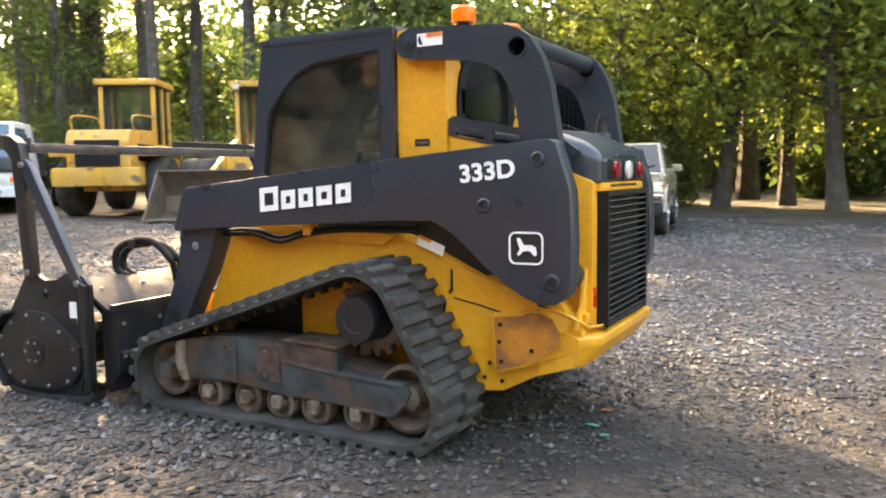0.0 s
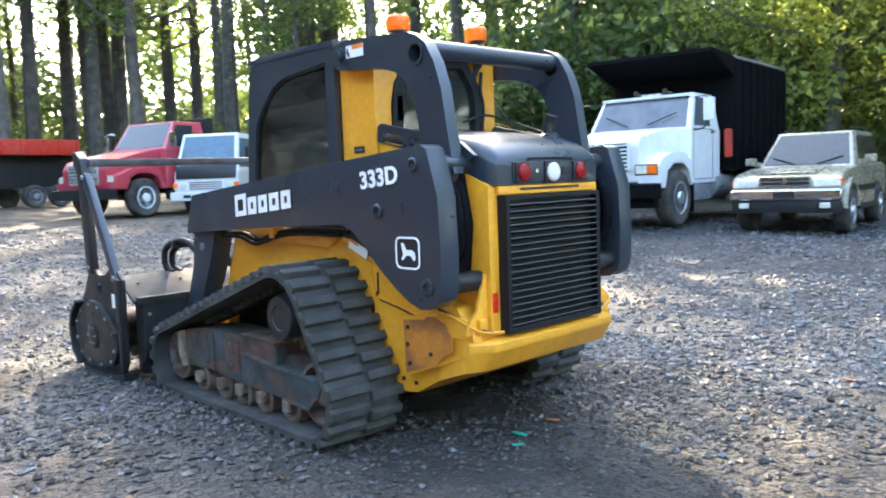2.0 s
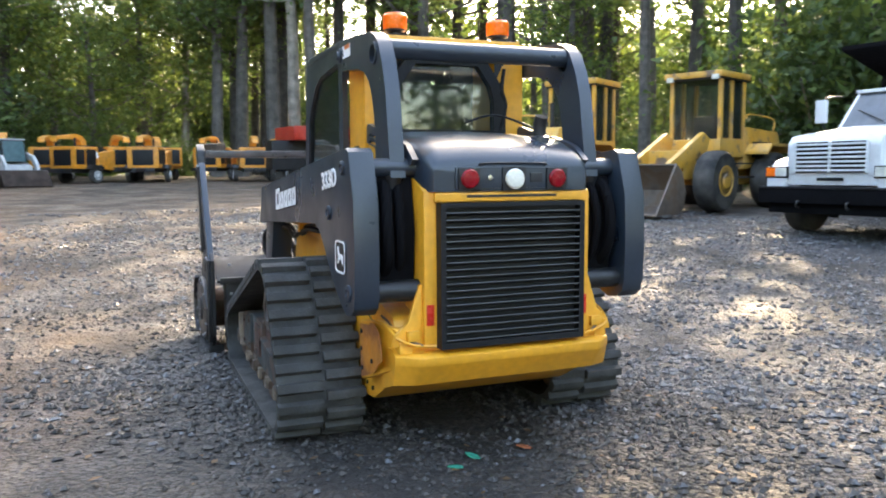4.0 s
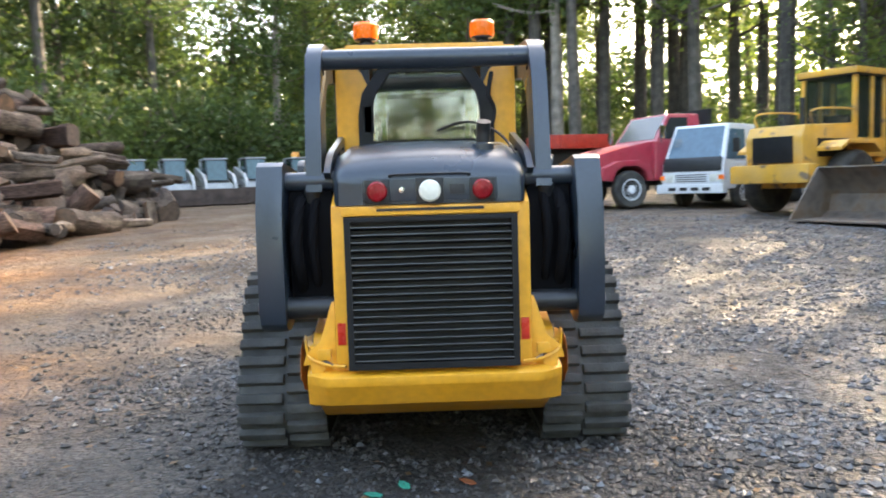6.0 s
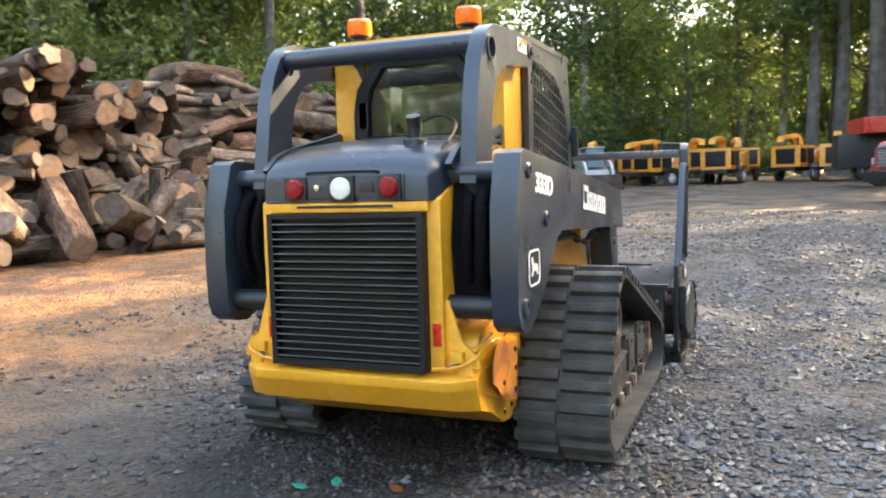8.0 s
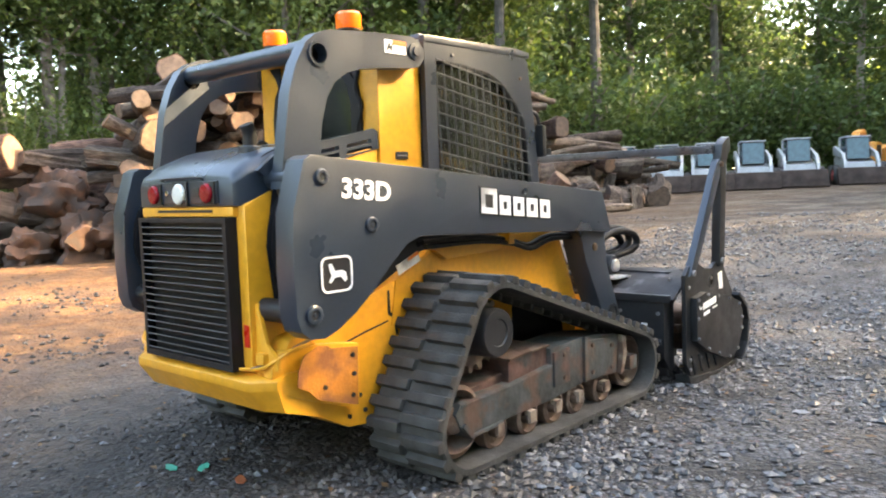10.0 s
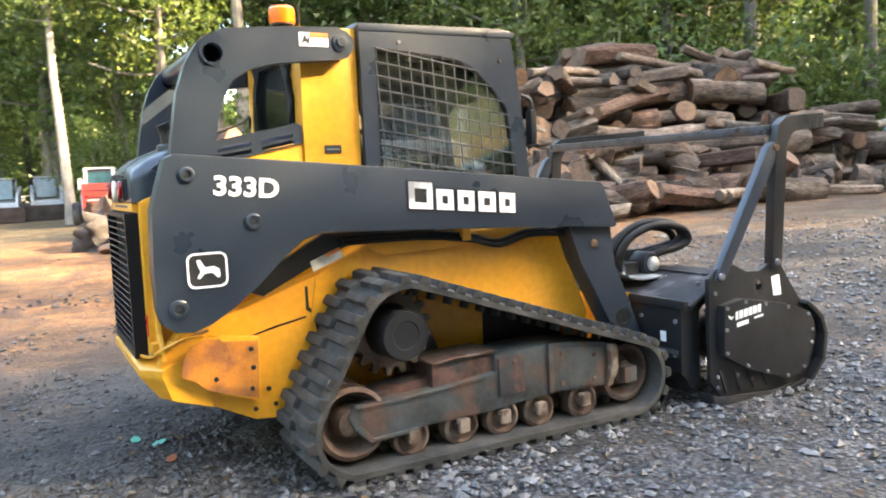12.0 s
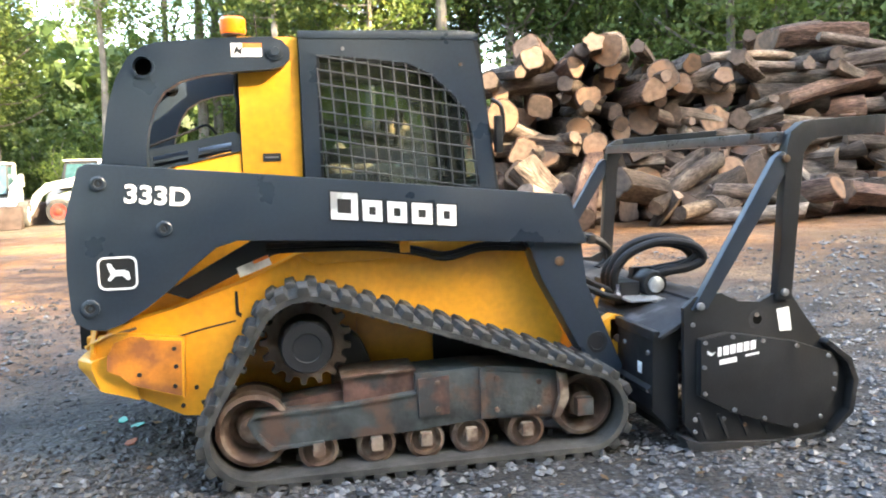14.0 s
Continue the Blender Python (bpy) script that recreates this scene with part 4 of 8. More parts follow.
    part("cab_rear_top", box(-0.64, -0.245, -0.42, 0.42, 2.085, 2.166, 0.012), YELLOW, loader, "yellow cab top edge")
    for s, sh in ((1, shell), (-1, sh2)):
        part("data_plate", box(-0.445, -0.355, *sorted((0.488 * s, 0.4915 * s)), 1.535, 1.575, 0.0), BLACK_DECAL, sh, "small dark data plate")
        part("plate_line", box(-0.435, -0.365, *sorted((0.492 * s, 0.493 * s)), 1.551, 1.559), STEEL, sh)
        part("corner_plate", prism([(0.30 * s, 2.09), (0.40 * s, 2.09), (0.345 * s, 2.03), (0.30 * s, 1.93)] if s > 0 else [(-0.30, 2.09), (-0.30, 1.93), (-0.345, 2.03), (-0.40, 2.09)], -0.556, -0.549, 0, axis="x"), BLACK, sh)
    fr = holed([(-0.368, 1.60), (0.368, 1.60), (0.368, 1.80), (0.345, 1.92), (0.235, 2.075), (-0.235, 2.075), (-0.345, 1.92), (-0.368, 1.80)], [[(-0.293, 1.665), (0.293, 1.665), (0.293, 1.83), (0.27, 1.92), (0.19, 2.03), (-0.19, 2.03), (-0.27, 1.92), (-0.293, 1.83)]], -0.035, 0.025)
    fr.transform(Matrix(((0, 1, 0, -0.53), (1, 0, 0, 0), (0, 0, 1, 0), (0, 0, 0, 1))))
    rw = part("rear_window_frame", fr, GRILLE, loader, "black rear window frame")
    pane = prism([(-0.295, 1.66), (0.295, 1.66), (0.295, 1.83), (0.272, 1.922), (0.192, 2.034), (-0.192, 2.034), (-0.272, 1.922), (-0.295, 1.83)], -0.535, -0.529, axis="x")
    po = part("pane", pane, CAB_GLASS, rw)
    po.visible_shadow = False
    part("wiring", tube([(-0.56, -0.36, 2.02), (-0.57, -0.34, 1.90), (-0.56, -0.37, 1.82), (-0.57, -0.35, 1.72), (-0.56, -0.33, 1.66)], 0.012, 6), HOSE, rw)
    part("vent_louvre", box(-0.565, -0.545, 0.285, 0.345, 1.70, 1.86, 0.01), BLACK, rw)
    part("cab_wall_low", box(-0.55, -0.52, -0.30, 0.30, 1.40, 1.66), BLACK, loader)
    # cab: slate front part with side windows
    outer = [(-0.243, 2.165), (0.665, 2.165), (0.685, 2.10), (0.715, 1.94), (0.745, 1.72), (0.785, 1.33), (-0.235, 1.33)]
    hole = [(-0.155, 2.070), (0.08, 2.052), (0.31, 2.028), (0.43, 1.978), (0.55, 1.875), (0.635, 1.77), (0.665, 1.60), (0.695, 1.372), (-0.155, 1.372)]
    for s in (1, -1):
        side = part("cab_side", holed(outer, [hole], *mir((0.492, 0.525), s)), SLATE, loader, "slate cab side with a window opening")
        pane = prism(hole, *sorted((0.500 * s, 0.505 * s)))
        po = part("pane", pane, CAB_GLASS, side)
        po.visible_shadow = False
        part("window_seal", holed([(x * 1.0, z) for x, z in hole], [[(0.27 + (x - 0.27) * 0.965, 1.70 + (z - 1.70) * 0.955) for x, z in hole]], *sorted((0.506 * s, 0.516 * s))), BLACK, side)
        if s < 0:
            def inside(x, z):
                c = False
                for i in range(len(hole)):
                    (xa, za), (xb, zb) = hole[i], hole[i - 1]
                    if (za > z) != (zb > z) and x < (xb - xa) * (z - za) / (zb - za) + xa:
                        c = not c
                return c

            guard = part("window_guard", holed(hole, [[(0.27 + (x - 0.27) * 0.975, 1.70 + (z - 1.70) * 0.97) for x, z in hole]], 0.518 * s - 0.003, 0.518 * s + 0.003), GRILLE, side, "black wire mesh window guard")
            for k in range(-4, 40):
                for along in (0, 1):
                    run = None
                    for j in range(0, 141):
                        u = j / 140
                        if along:
                            x, z = -0.18 + 0.90 * u, 1.30 + 0.070 * k - 0.150 * u
                        else:
                            x, z = -0.16 + 0.066 * k + 0.045 * (1 - u), 1.37 + 0.71 * u
                        ok = inside(x, z)
                        if ok and run is None:
                            run = (x, z)
                        if run and (not ok or j == 140):
                            if math.hypot(x - run[0], z - run[1]) > 0.03:
                                part("guard_wire", rod((run[0], 0.524 * s + 0.005 * along * s, run[1]), (x, 0.524 * s + 0.005 * along * s, z), 0.0042, 6), GUARD_WIRE, guard)
                            run = None
            for bx, bz in ((-0.02, 2.10), (0.60, 2.02)):
                part("bolt_head", lathe([(0.010, 0.525 * s), (0.010, 0.534 * s), (0.0001, 0.535 * s)], (bx, 0, bz), seg=8), STEEL, side)
    roof = part("cab_roof", prism([(-0.25, 2.165), (0.67, 2.165), (0.705, 2.172), (0.69, 2.195), (0.62, 2.205), (-0.245, 2.195)], -0.50, 0.50, 0.008), SLATE, loader, "slate cab roof")
    part("roof_drip_edge", box(-0.245, 0.70, 0.500, 0.530, 2.150, 2.185, 0.006), SLATE, roof)
    part("roof_drip_edge", box(-0.245, 0.70, -0.530, -0.500, 2.150, 2.185, 0.006), SLATE, roof)
    ff = holed([(-0.49, 1.33), (0.49, 1.33), (0.49, 2.165), (-0.49, 2.165)], [[(-0.42, 1.40), (0.42, 1.40), (0.42, 2.09), (-0.42, 2.09)]], -0.015, 0.02)
    sh = Matrix(((0, 1, -0.125, 0.79 + 0.125 * 1.33), (1, 0, 0, 0), (0, 0, 1, 0), (0, 0, 0, 1)))
    ff.transform(sh)
    door = part("cab_door", ff, BLACK, loader, "black framed glass front door")
    gp = box(-0.42, 0.42, -0.002, 0.002, 1.40, 2.09)
    gp.transform(sh)
    po = part("pane", gp, CAB_GLASS, door)
    po.visible_shadow = False
    part("door_handle", tube([(0.80, -0.47, 1.62), (0.84, -0.49, 1.66), (0.83, -0.49, 1.80), (0.78, -0.47, 1.84)], 0.012, 8), BLACK, door)
    part("cab_mirror", box(0.78, 0.82, -0.56, -0.50, 1.55, 1.75, 0.015), BLACK, door)
    part("cab_floor", box(-0.24, 0.78, -0.49, 0.49, 1.10, 1.34, 0.01), BLACK, loader)
    seat = part("operator_seat", box(-0.20, 0.25, -0.24, 0.24, 1.34, 1.46, 0.04), SEAT, loader, "black vinyl operator seat")
    part("seat_back", prism([(-0.22, 1.42), (-0.10, 1.42), (-0.16, 1.92), (-0.22, 1.96), (-0.27, 1.92)], -0.23, 0.23, 0.04), SEAT, seat)
    for s in (1, -1):
        part("armrest", box(-0.10, 0.30, *mir((0.27, 0.36), s), 1.52, 1.60, 0.02), SEAT, seat)
        jo = part("joystick", rod((0.27, 0.31 * s, 1.58), (0.29, 0.31 * s, 1.72), 0.014, 10), BLACK, seat)
        part("grip", rod((0.29, 0.31 * s, 1.70), (0.30, 0.31 * s, 1.80), 0.026, 10, w=0.008), BLACK, jo)
    part("lap_bar", tube([(-0.15, 0.30, 1.75), (0.25, 0.30, 1.66), (0.32, 0.0, 1.64), (0.25, -0.30, 1.66), (-0.15, -0.30, 1.75)], 0.018, 8), BLACK, seat)
    part("grab_rail", tube([(0.70, 0.46, 1.42), (0.73, 0.50, 1.55), (0.71, 0.50, 1.75), (0.66, 0.46, 1.9)], 0.012, 8), BLACK, loader)
    # beacons
    for s in (1, -1):
        b = part("beacon_base", lathe([(0.055, 2.165), (0.055, 2.174), (0.035, 2.180), (0.035, 2.188), (0.06, 2.195), (0.06, 2.205), (0.0001, 2.205)], (-0.57, 0.312 * s, 0), axis="z", seg=24), BLACK, loader, "black beacon stem")
        part("beacon_lens", lathe([(0.062, 2.203), (0.066, 2.212), (0.066, 2.275), (0.056, 2.288), (0.0001, 2.292)], (-0.57, 0.312 * s, 0), axis="z", seg=28), AMBER, b, "amber beacon lens")
    part("aerial", rod((-0.45, -0.24, 2.17), (-0.46, -0.245, 2.33), 0.004, 6), BLACK, loader)
    for s in (1, -1):
        build_arm(loader, s)
        build_track(loader, s)
    # underbody and coupler
    part("belly_pan", box(-0.95, 0.95, -0.55, 0.55, 0.28, 0.40, 0.02), BLACK, loader)
    part("axle_beam", box(-0.15, 0.10, -0.72, 0.72, 0.34, 0.46, 0.02), RUSTY_STEEL, loader)
    part("axle_beam", box(0.62, 0.80, -0.72, 0.72, 0.32, 0.44, 0.02), RUSTY_STEEL, loader)
    for s in (1, -1):
        part("final_drive", lathe([(0.19, 0.50 * s), (0.19, 0.60 * s), (0.15, 0.68 * s), (0.0001, 0.69 * s)], (-0.28, 0, 0.655), seg=28), BLACK, loader)
    cp = part("coupler_plate", prism([(1.37, 0.28), (1.395, 0.60), (1.455, 0.60), (1.455, 0.28)], -0.56, 0.56, 0.01), YELLOW, loader, "yellow attachment coupler")
    for s in (1, -1):
        part("coupler_cheek", prism([(1.26, 0.34), (1.36, 0.60), (1.43, 0.635), (1.55, 0.605), (1.575, 0.56), (1.555, 0.30), (1.50, 0.265), (1.36, 0.285)], *mir((0.52, 0.60), s), 0.012), YELLOW, cp, "chipped yellow coupler cheek")
        for px, pz in ((1.455, 0.50), (1.50, 0.40), (1.47, 0.325)):
            part("coupler_pin", lathe([(0.024, 0.60 * s), (0.024, 0.612 * s), (0.012, 0.616 * s), (0.0001, 0.616 * s)], (px, 0, pz), seg=12), RUSTY_STEEL, cp)
        part("latch_lever", tube([(1.36, 0.50 * s, 0.60), (1.37, 0.50 * s, 0.70), (1.42, 0.48 * s, 0.76)], 0.013, 8), YELLOW, cp)
    return loader


build_loader()


# ---------------------------------------------------------------- the forestry mulcher on the coupler
def build_mulcher():
    mul = thing("mulcher_attachment", "black steel mulcher head with push bar, resting on gravel", "mulcher", pose(0, 0, 0))
    prof = [(1.575, 0.745), (1.64, 0.800), (1.78, 0.812), (1.88, 0.765), (2.00, 0.755), (2.07, 0.790), (2.175, 0.795), (2.255, 0.68), (2.36, 0.545), (2.50, 0.44), (2.545, 0.32), (2.52, 0.15), (2.40, 0.04), (2.15, 0.005), (1.68, 0.025), (1.585, 0.15)]
    for s in (1, -1):
        sp = part("side_plate", prism(prof, *mir((1.085, 1.115), s), 0.006), BLACK, mul, "black steel side plate")
        if s < 0:
            cov = [(1.645, 0.59), (1.80, 0.615), (1.97, 0.585), (2.18, 0.545), (2.385, 0.475), (2.43, 0.40), (2.425, 0.27), (2.34, 0.125), (2.18, 0.085), (1.83, 0.20), (1.645, 0.30)]
            c = part("drive_cover", prism(cov, -1.165, -1.115, 0.008), BLACK, sp, "flat black drive cover held by bolts")
            for bx, bz in ((1.665, 0.575), (1.815, 0.595), (1.985, 0.565), (2.18, 0.525), (2.365, 0.46), (2.405, 0.36), (2.40, 0.28), (2.325, 0.14), (2.18, 0.105), (2.0, 0.16), (1.83, 0.22), (1.665, 0.315), (1.66, 0.45)):
                part("bolt_head", lathe([(0.011, -1.165), (0.011, -1.176), (0.0001, -1.177)], (bx, 0, bz), seg=8), STEEL, c)
            for k, (x0, x1, z0, z1) in enumerate(((1.735, 1.755, 0.0, 0.046), (1.765, 1.795, 0.0, 0.046), (1.803, 1.833, 0.0, 0.046), (1.841, 1.871, 0.0, 0.046), (1.879, 1.909, 0.0, 0.046), (1.917, 1.945, 0.0, 0.046), (1.745, 1.84, -0.045, -0.020), (1.89, 1.965, -0.03, -0.018))):
                f = lambda x: 0.50 + 0.12 * (x - 1.735)
                part("maker_word_bar", prism([(x0, z0 + f(x0)), (x1, z0 + f(x1)), (x1, z1 + f(x1)), (x0, z1 + f(x0))], -1.1675, -1.1655), WHITE_DECAL, c)
            part("maker_mark", prism([(1.675, 0.535), (1.705, 0.520), (1.725, 0.525), (1.70, 0.505), (1.68, 0.515)], -1.1675, -1.1655), WHITE_DECAL, c)
            part("warning_sticker", prism([(2.115, 0.545 + 0.05), (2.185, 0.595), (2.165, 0.72), (2.095, 0.71)], -1.118, -1.1155), WHITE_DECAL, sp, "white warning sticker")
        else:
            cov = [(1.66, 0.36), (1.80, 0.47), (1.96, 0.55), (2.15, 0.56), (2.33, 0.49), (2.45, 0.38), (2.46, 0.24), (2.38, 0.12), (2.22, 0.065), (1.95, 0.065), (1.74, 0.12), (1.66, 0.22)]
            c = part("drive_cover", prism(cov, 1.115, 1.150, 0.010), BLACK, sp, "flat black drive cover held by bolts")
            for k, (bx, bz) in enumerate(cov):
                part("bolt_head", lathe([(0.012, 1.150), (0.012, 1.162), (0.0001, 1.163)], (2.07 + (bx - 2.07) * 0.90, 0, 0.30 + (bz - 0.30) * 0.88), seg=8), STEEL, c)
            part("bearing_cap", lathe([(0.10, 1.150), (0.10, 1.158), (0.085, 1.164), (0.0001, 1.164)], (2.09, 0, 0.30), seg=24), BLACK, c, "shallow round bearing cap")
            for k in range(6):
                part("bolt_head", lathe([(0.010, 1.163), (0.010, 1.171), (0.0001, 1.172)], (2.09 + 0.066 * math.cos(k * math.pi / 3), 0, 0.30 + 0.066 * math.sin(k * math.pi / 3)), seg=8), STEEL, c)
            st = part("warning_sticker", box(1.70, 1.765, 1.1155, 1.118, 0.505, 0.635), WHITE_DECAL, sp, "white warning sticker")
            part("sticker_band", box(1.70, 1.765, 1.1185, 1.1195, 0.505, 0.535), BLACK_DECAL, st)
            part("side_plate_rib", prism([(1.585, 0.10), (1.625, 0.10), (1.64, 0.76), (1.585, 0.745)], 1.115, 1.145, 0.006), BLACK, sp)
        part("skid_shoe", prism([(1.60, 0.02), (1.575, 0.08), (1.66, 0.05), (2.10, 0.02), (2.36, 0.035), (2.44, 0.075), (2.38, 0.015), (2.16, -0.008), (1.70, -0.002)], *mir((1.03, 1.135), s), 0.005), SCUFFED, sp, "scuffed skid shoe under the side plate")
        part("rim_band", prism([(2.36, 0.545), (2.50, 0.44), (2.545, 0.32), (2.52, 0.15), (2.40, 0.04), (2.385, 0.055), (2.495, 0.16), (2.515, 0.32), (2.475, 0.42), (2.345, 0.525)], *mir((1.06, 1.175), s), 0.004), BLACK, sp, "raised rim round the rotor")
        for k in range(4):
            x = 1.70 + 0.115 * k
            part("wear_rib", prism([(x, 0.06), (x + 0.018, 0.06), (x - 0.035, 0.20 - 0.012 * k), (x - 0.053, 0.20 - 0.012 * k)], *mir((1.112, 1.124), s), 0.003), SCUFFED, sp)
        for bx, bz in ((1.64, 0.17), (1.64, 0.105), (1.80, 0.16), (1.92, 0.12), (1.625, 0.66), (1.98, 0.69)):
            part("bolt_head", lathe([(0.012, 1.113 * s), (0.012, 1.124 * s), (0.0001, 1.125 * s)], (bx, 0, bz), seg=8), STEEL, sp)
        part("lifting_eye", holed(disc(1.985, 0.665, 0.048, 16), [disc(1.985, 0.665, 0.026, 16)], *sorted((1.113 * s, 1.119 * s))), SCUFFED, sp)
        # near-black disc painted as the shade in the eye
        part("eye_hole", lathe([(0.026, 1.113 * s), (0.026, 1.1165 * s), (0.0001, 1.1165 * s)], (1.985, 0, 0.665), seg=16), DARK_BORE, sp)
        # push bar: an upright tube, then a neck that leans forward and inward
        post = part("push_bar_post", prism([(2.085, 0.76), (2.170, 0.76), (2.225, 1.50), (2.262, 1.552), (2.300, 1.576), (2.285, 1.672), (2.215, 1.660), (2.150, 1.615), (2.128, 1.53)], *mir((1.072, 1.135), s), 0.010), BLACK, mul, "black steel push bar post")
        neck = box(0.0, 0.70, -0.031, 0.031, -0.048, 0.048, 0.010)
        neck.transform(pose(2.272, 1.100 * s, 1.622, 0, -3.2, -22 * s))
        part("push_bar_neck", neck, BLACK, post, "black steel neck leaning forward and inward")
        br = part("push_bar_brace", prism([(1.615, 0.735), (1.70, 0.735), (2.160, 1.455), (2.155, 1.50), (2.105, 1.515), (2.065, 1.485)], *mir((1.080, 1.130), s), 0.010), SLATE, mul, "grey steel diagonal brace")
        for bx, bz in ((1.655, 0.755), (2.120, 1.478), (2.125, 0.80)):
            part("bolt_head", lathe([(0.020, 1.132 * s), (0.020, 1.148 * s), (0.008, 1.152 * s), (0.0001, 1.152 * s)], (bx, 0, bz), seg=10), STEEL, br)
    part("push_bar_tube", box(2.11, 2.185, -1.075, 1.075, 1.555, 1.615, 0.014), BAR_STEEL, mul, "scuffed steel cross tube")
    house = [(1.455, 0.20), (1.455, 0.58), (1.60, 0.66), (1.85, 0.73), (2.05, 0.70), (2.05, 0.66), (1.86, 0.68), (1.66, 0.60), (1.60, 0.55), (1.60, 0.10), (1.55, 0.10)]
    hs = part("rotor_housing", prism(house, -1.02, 1.02, 0.006), BLACK, mul, "black rotor housing")
    part("back_skirt", prism([(1.46, 0.34), (1.44, 0.31), (1.56, 0.06), (1.60, 0.06), (1.60, 0.12)], -1.0, 1.0, 0.004), SCUFFED, hs, "dark skirt along the foot of the housing")
    part("top_deck", prism([(1.462, 0.600), (1.60, 0.678), (1.86, 0.747), (2.04, 0.717), (2.04, 0.70), (1.86, 0.73), (1.61, 0.66), (1.475, 0.585)], -1.08, 1.08, 0.003), SCUFFED, hs, "scuffed black top plate")
    part("deck_lip", box(1.44, 1.475, -1.06, 1.06, 0.575, 0.625, 0.006), BLACK, hs)
    for k in range(7):
        y = -0.96 + 0.32 * k
        part("deck_bolt", lathe([(0.014, 0.0), (0.014, 0.014), (0.0001, 0.016)], (1.66, y, 0.695), axis="z", seg=8), STEEL, hs)
    for y in (-0.98, -0.70, 0.70, 0.98):
        for z in (0.30, 0.50):
            part("bolt_head", lathe([(0.013, 1.455), (0.013, 1.443), (0.0001, 1.442)], (0, y, z), axis="x", seg=8), STEEL, hs)
    part("serial_label", box(1.452, 1.4545, -0.90, -0.855, 0.37, 0.43), WHITE_DECAL, hs, "small white label")
    rot = part("rotor", rod((2.12, -1.07, 0.30), (2.12, 1.07, 0.30), 0.17, 24), RUSTY_STEEL, mul, "steel cutting rotor")
    for k in range(36):
        a, y = k * 2.4, -1.0 + k * 2.0 / 35
        m = Matrix.Translation((2.12, y, 0.30)) @ Matrix.Rotation(a, 4, "Y")
        part("cutting_tooth", box(-0.03, 0.03, -0.025, 0.025, 0.16, 0.225, 0.006, m=m, seg=1), STEEL, rot)
    mt = part("hydraulic_motor", lathe([(0.07, -0.50), (0.078, -0.485), (0.078, -0.36), (0.060, -0.34), (0.060, -0.25), (0.0001, -0.25)], (1.735, 0, 0.775), seg=20), BLACK, mul, "black hydraulic motor")
    part("motor_face", lathe([(0.046, -0.50), (0.046, -0.520), (0.040, -0.524), (0.0001, -0.524)], (1.735, 0, 0.775), seg=18), DULL_ALU, mt)
    part("motor_flange", box(1.66, 1.82, -0.36, -0.30, 0.69, 0.86, 0.012), SCUFFED, mt)
    part("valve_block", box(1.50, 1.66, -0.46, -0.16, 0.66, 0.79, 0.012), BLACK, mul)
    part("valve_plate", box(1.52, 1.76, -0.64, -0.30, 0.700, 0.712, 0.003), DULL_ALU, mul)
    part("deck_plate", box(1.78, 2.0, -0.90, -0.42, 0.728, 0.740, 0.004), SCUFFED, mul)
    for y, dz in ((-0.46, 0.0), (-0.395, 0.02), (-0.33, -0.015)):
        part("hose", tube([(1.51, y, 0.72), (1.50, y, 0.84), (1.585, y - 0.01, 0.955 + dz), (1.76, y - 0.04, 1.02 + dz), (1.95, y - 0.07, 0.995 + dz), (2.02, y - 0.07, 0.915 + dz), (1.94, y - 0.05, 0.865), (1.82, y - 0.03, 0.845), (1.74, y, 0.81)], 0.026, 10), HOSE, mul, "black hydraulic hose loop")
        part("hose_fitting", rod((1.51, y, 0.70), (1.508, y, 0.785), 0.028, 10), CHROME, mul)
    part("hose", tube([(1.10, -0.40, 0.72), (1.28, -0.46, 0.78), (1.42, -0.52, 0.73), (1.52, -0.50, 0.70)], 0.020, 8), HOSE, mul)
    part("hose", tube([(1.10, -0.34, 0.75), (1.26, -0.40, 0.84), (1.40, -0.44, 0.78), (1.52, -0.46, 0.72)], 0.020, 8), HOSE, mul)
    part("hose", tube([(1.12, 0.42, 0.74), (1.26, 0.48, 0.90), (1.42, 0.44, 0.95), (1.50, 0.30, 0.78)], 0.026, 8), HOSE, mul)
    for y, dz in ((0.52, 0.0), (0.58, 0.02)):
        part("hose", tube([(1.50, y - 0.08, 0.70), (1.50, y - 0.04, 0.84), (1.62, y, 0.945 + dz), (1.78, y + 0.03, 0.95 + dz), (1.91, y + 0.05, 0.88 + dz), (1.92, y + 0.05, 0.78), (1.84, y + 0.03, 0.73)], 0.024, 9), HOSE, mul, "black hydraulic hose loop")
    part("hose_bundle_strap", box(1.74, 1.79, 0.49, 0.64, 0.92, 0.985, 0.012), BLACK, mul)
    part("coupler_hook", box(1.40, 1.50, -0.60, 0.60, 0.48, 0.62, 0.012), BLACK, mul)
    for y in (-0.95, -0.80):
        part("bolt_head", lathe([(0.013, 0.0), (0.013, 0.012), (0.0001, 0.013)], (0, 0, 0), seg=8), STEEL, mul).matrix_basis = pose(1.475, y, 0.40, 0, 0, 90)
    return mul


build_mulcher()


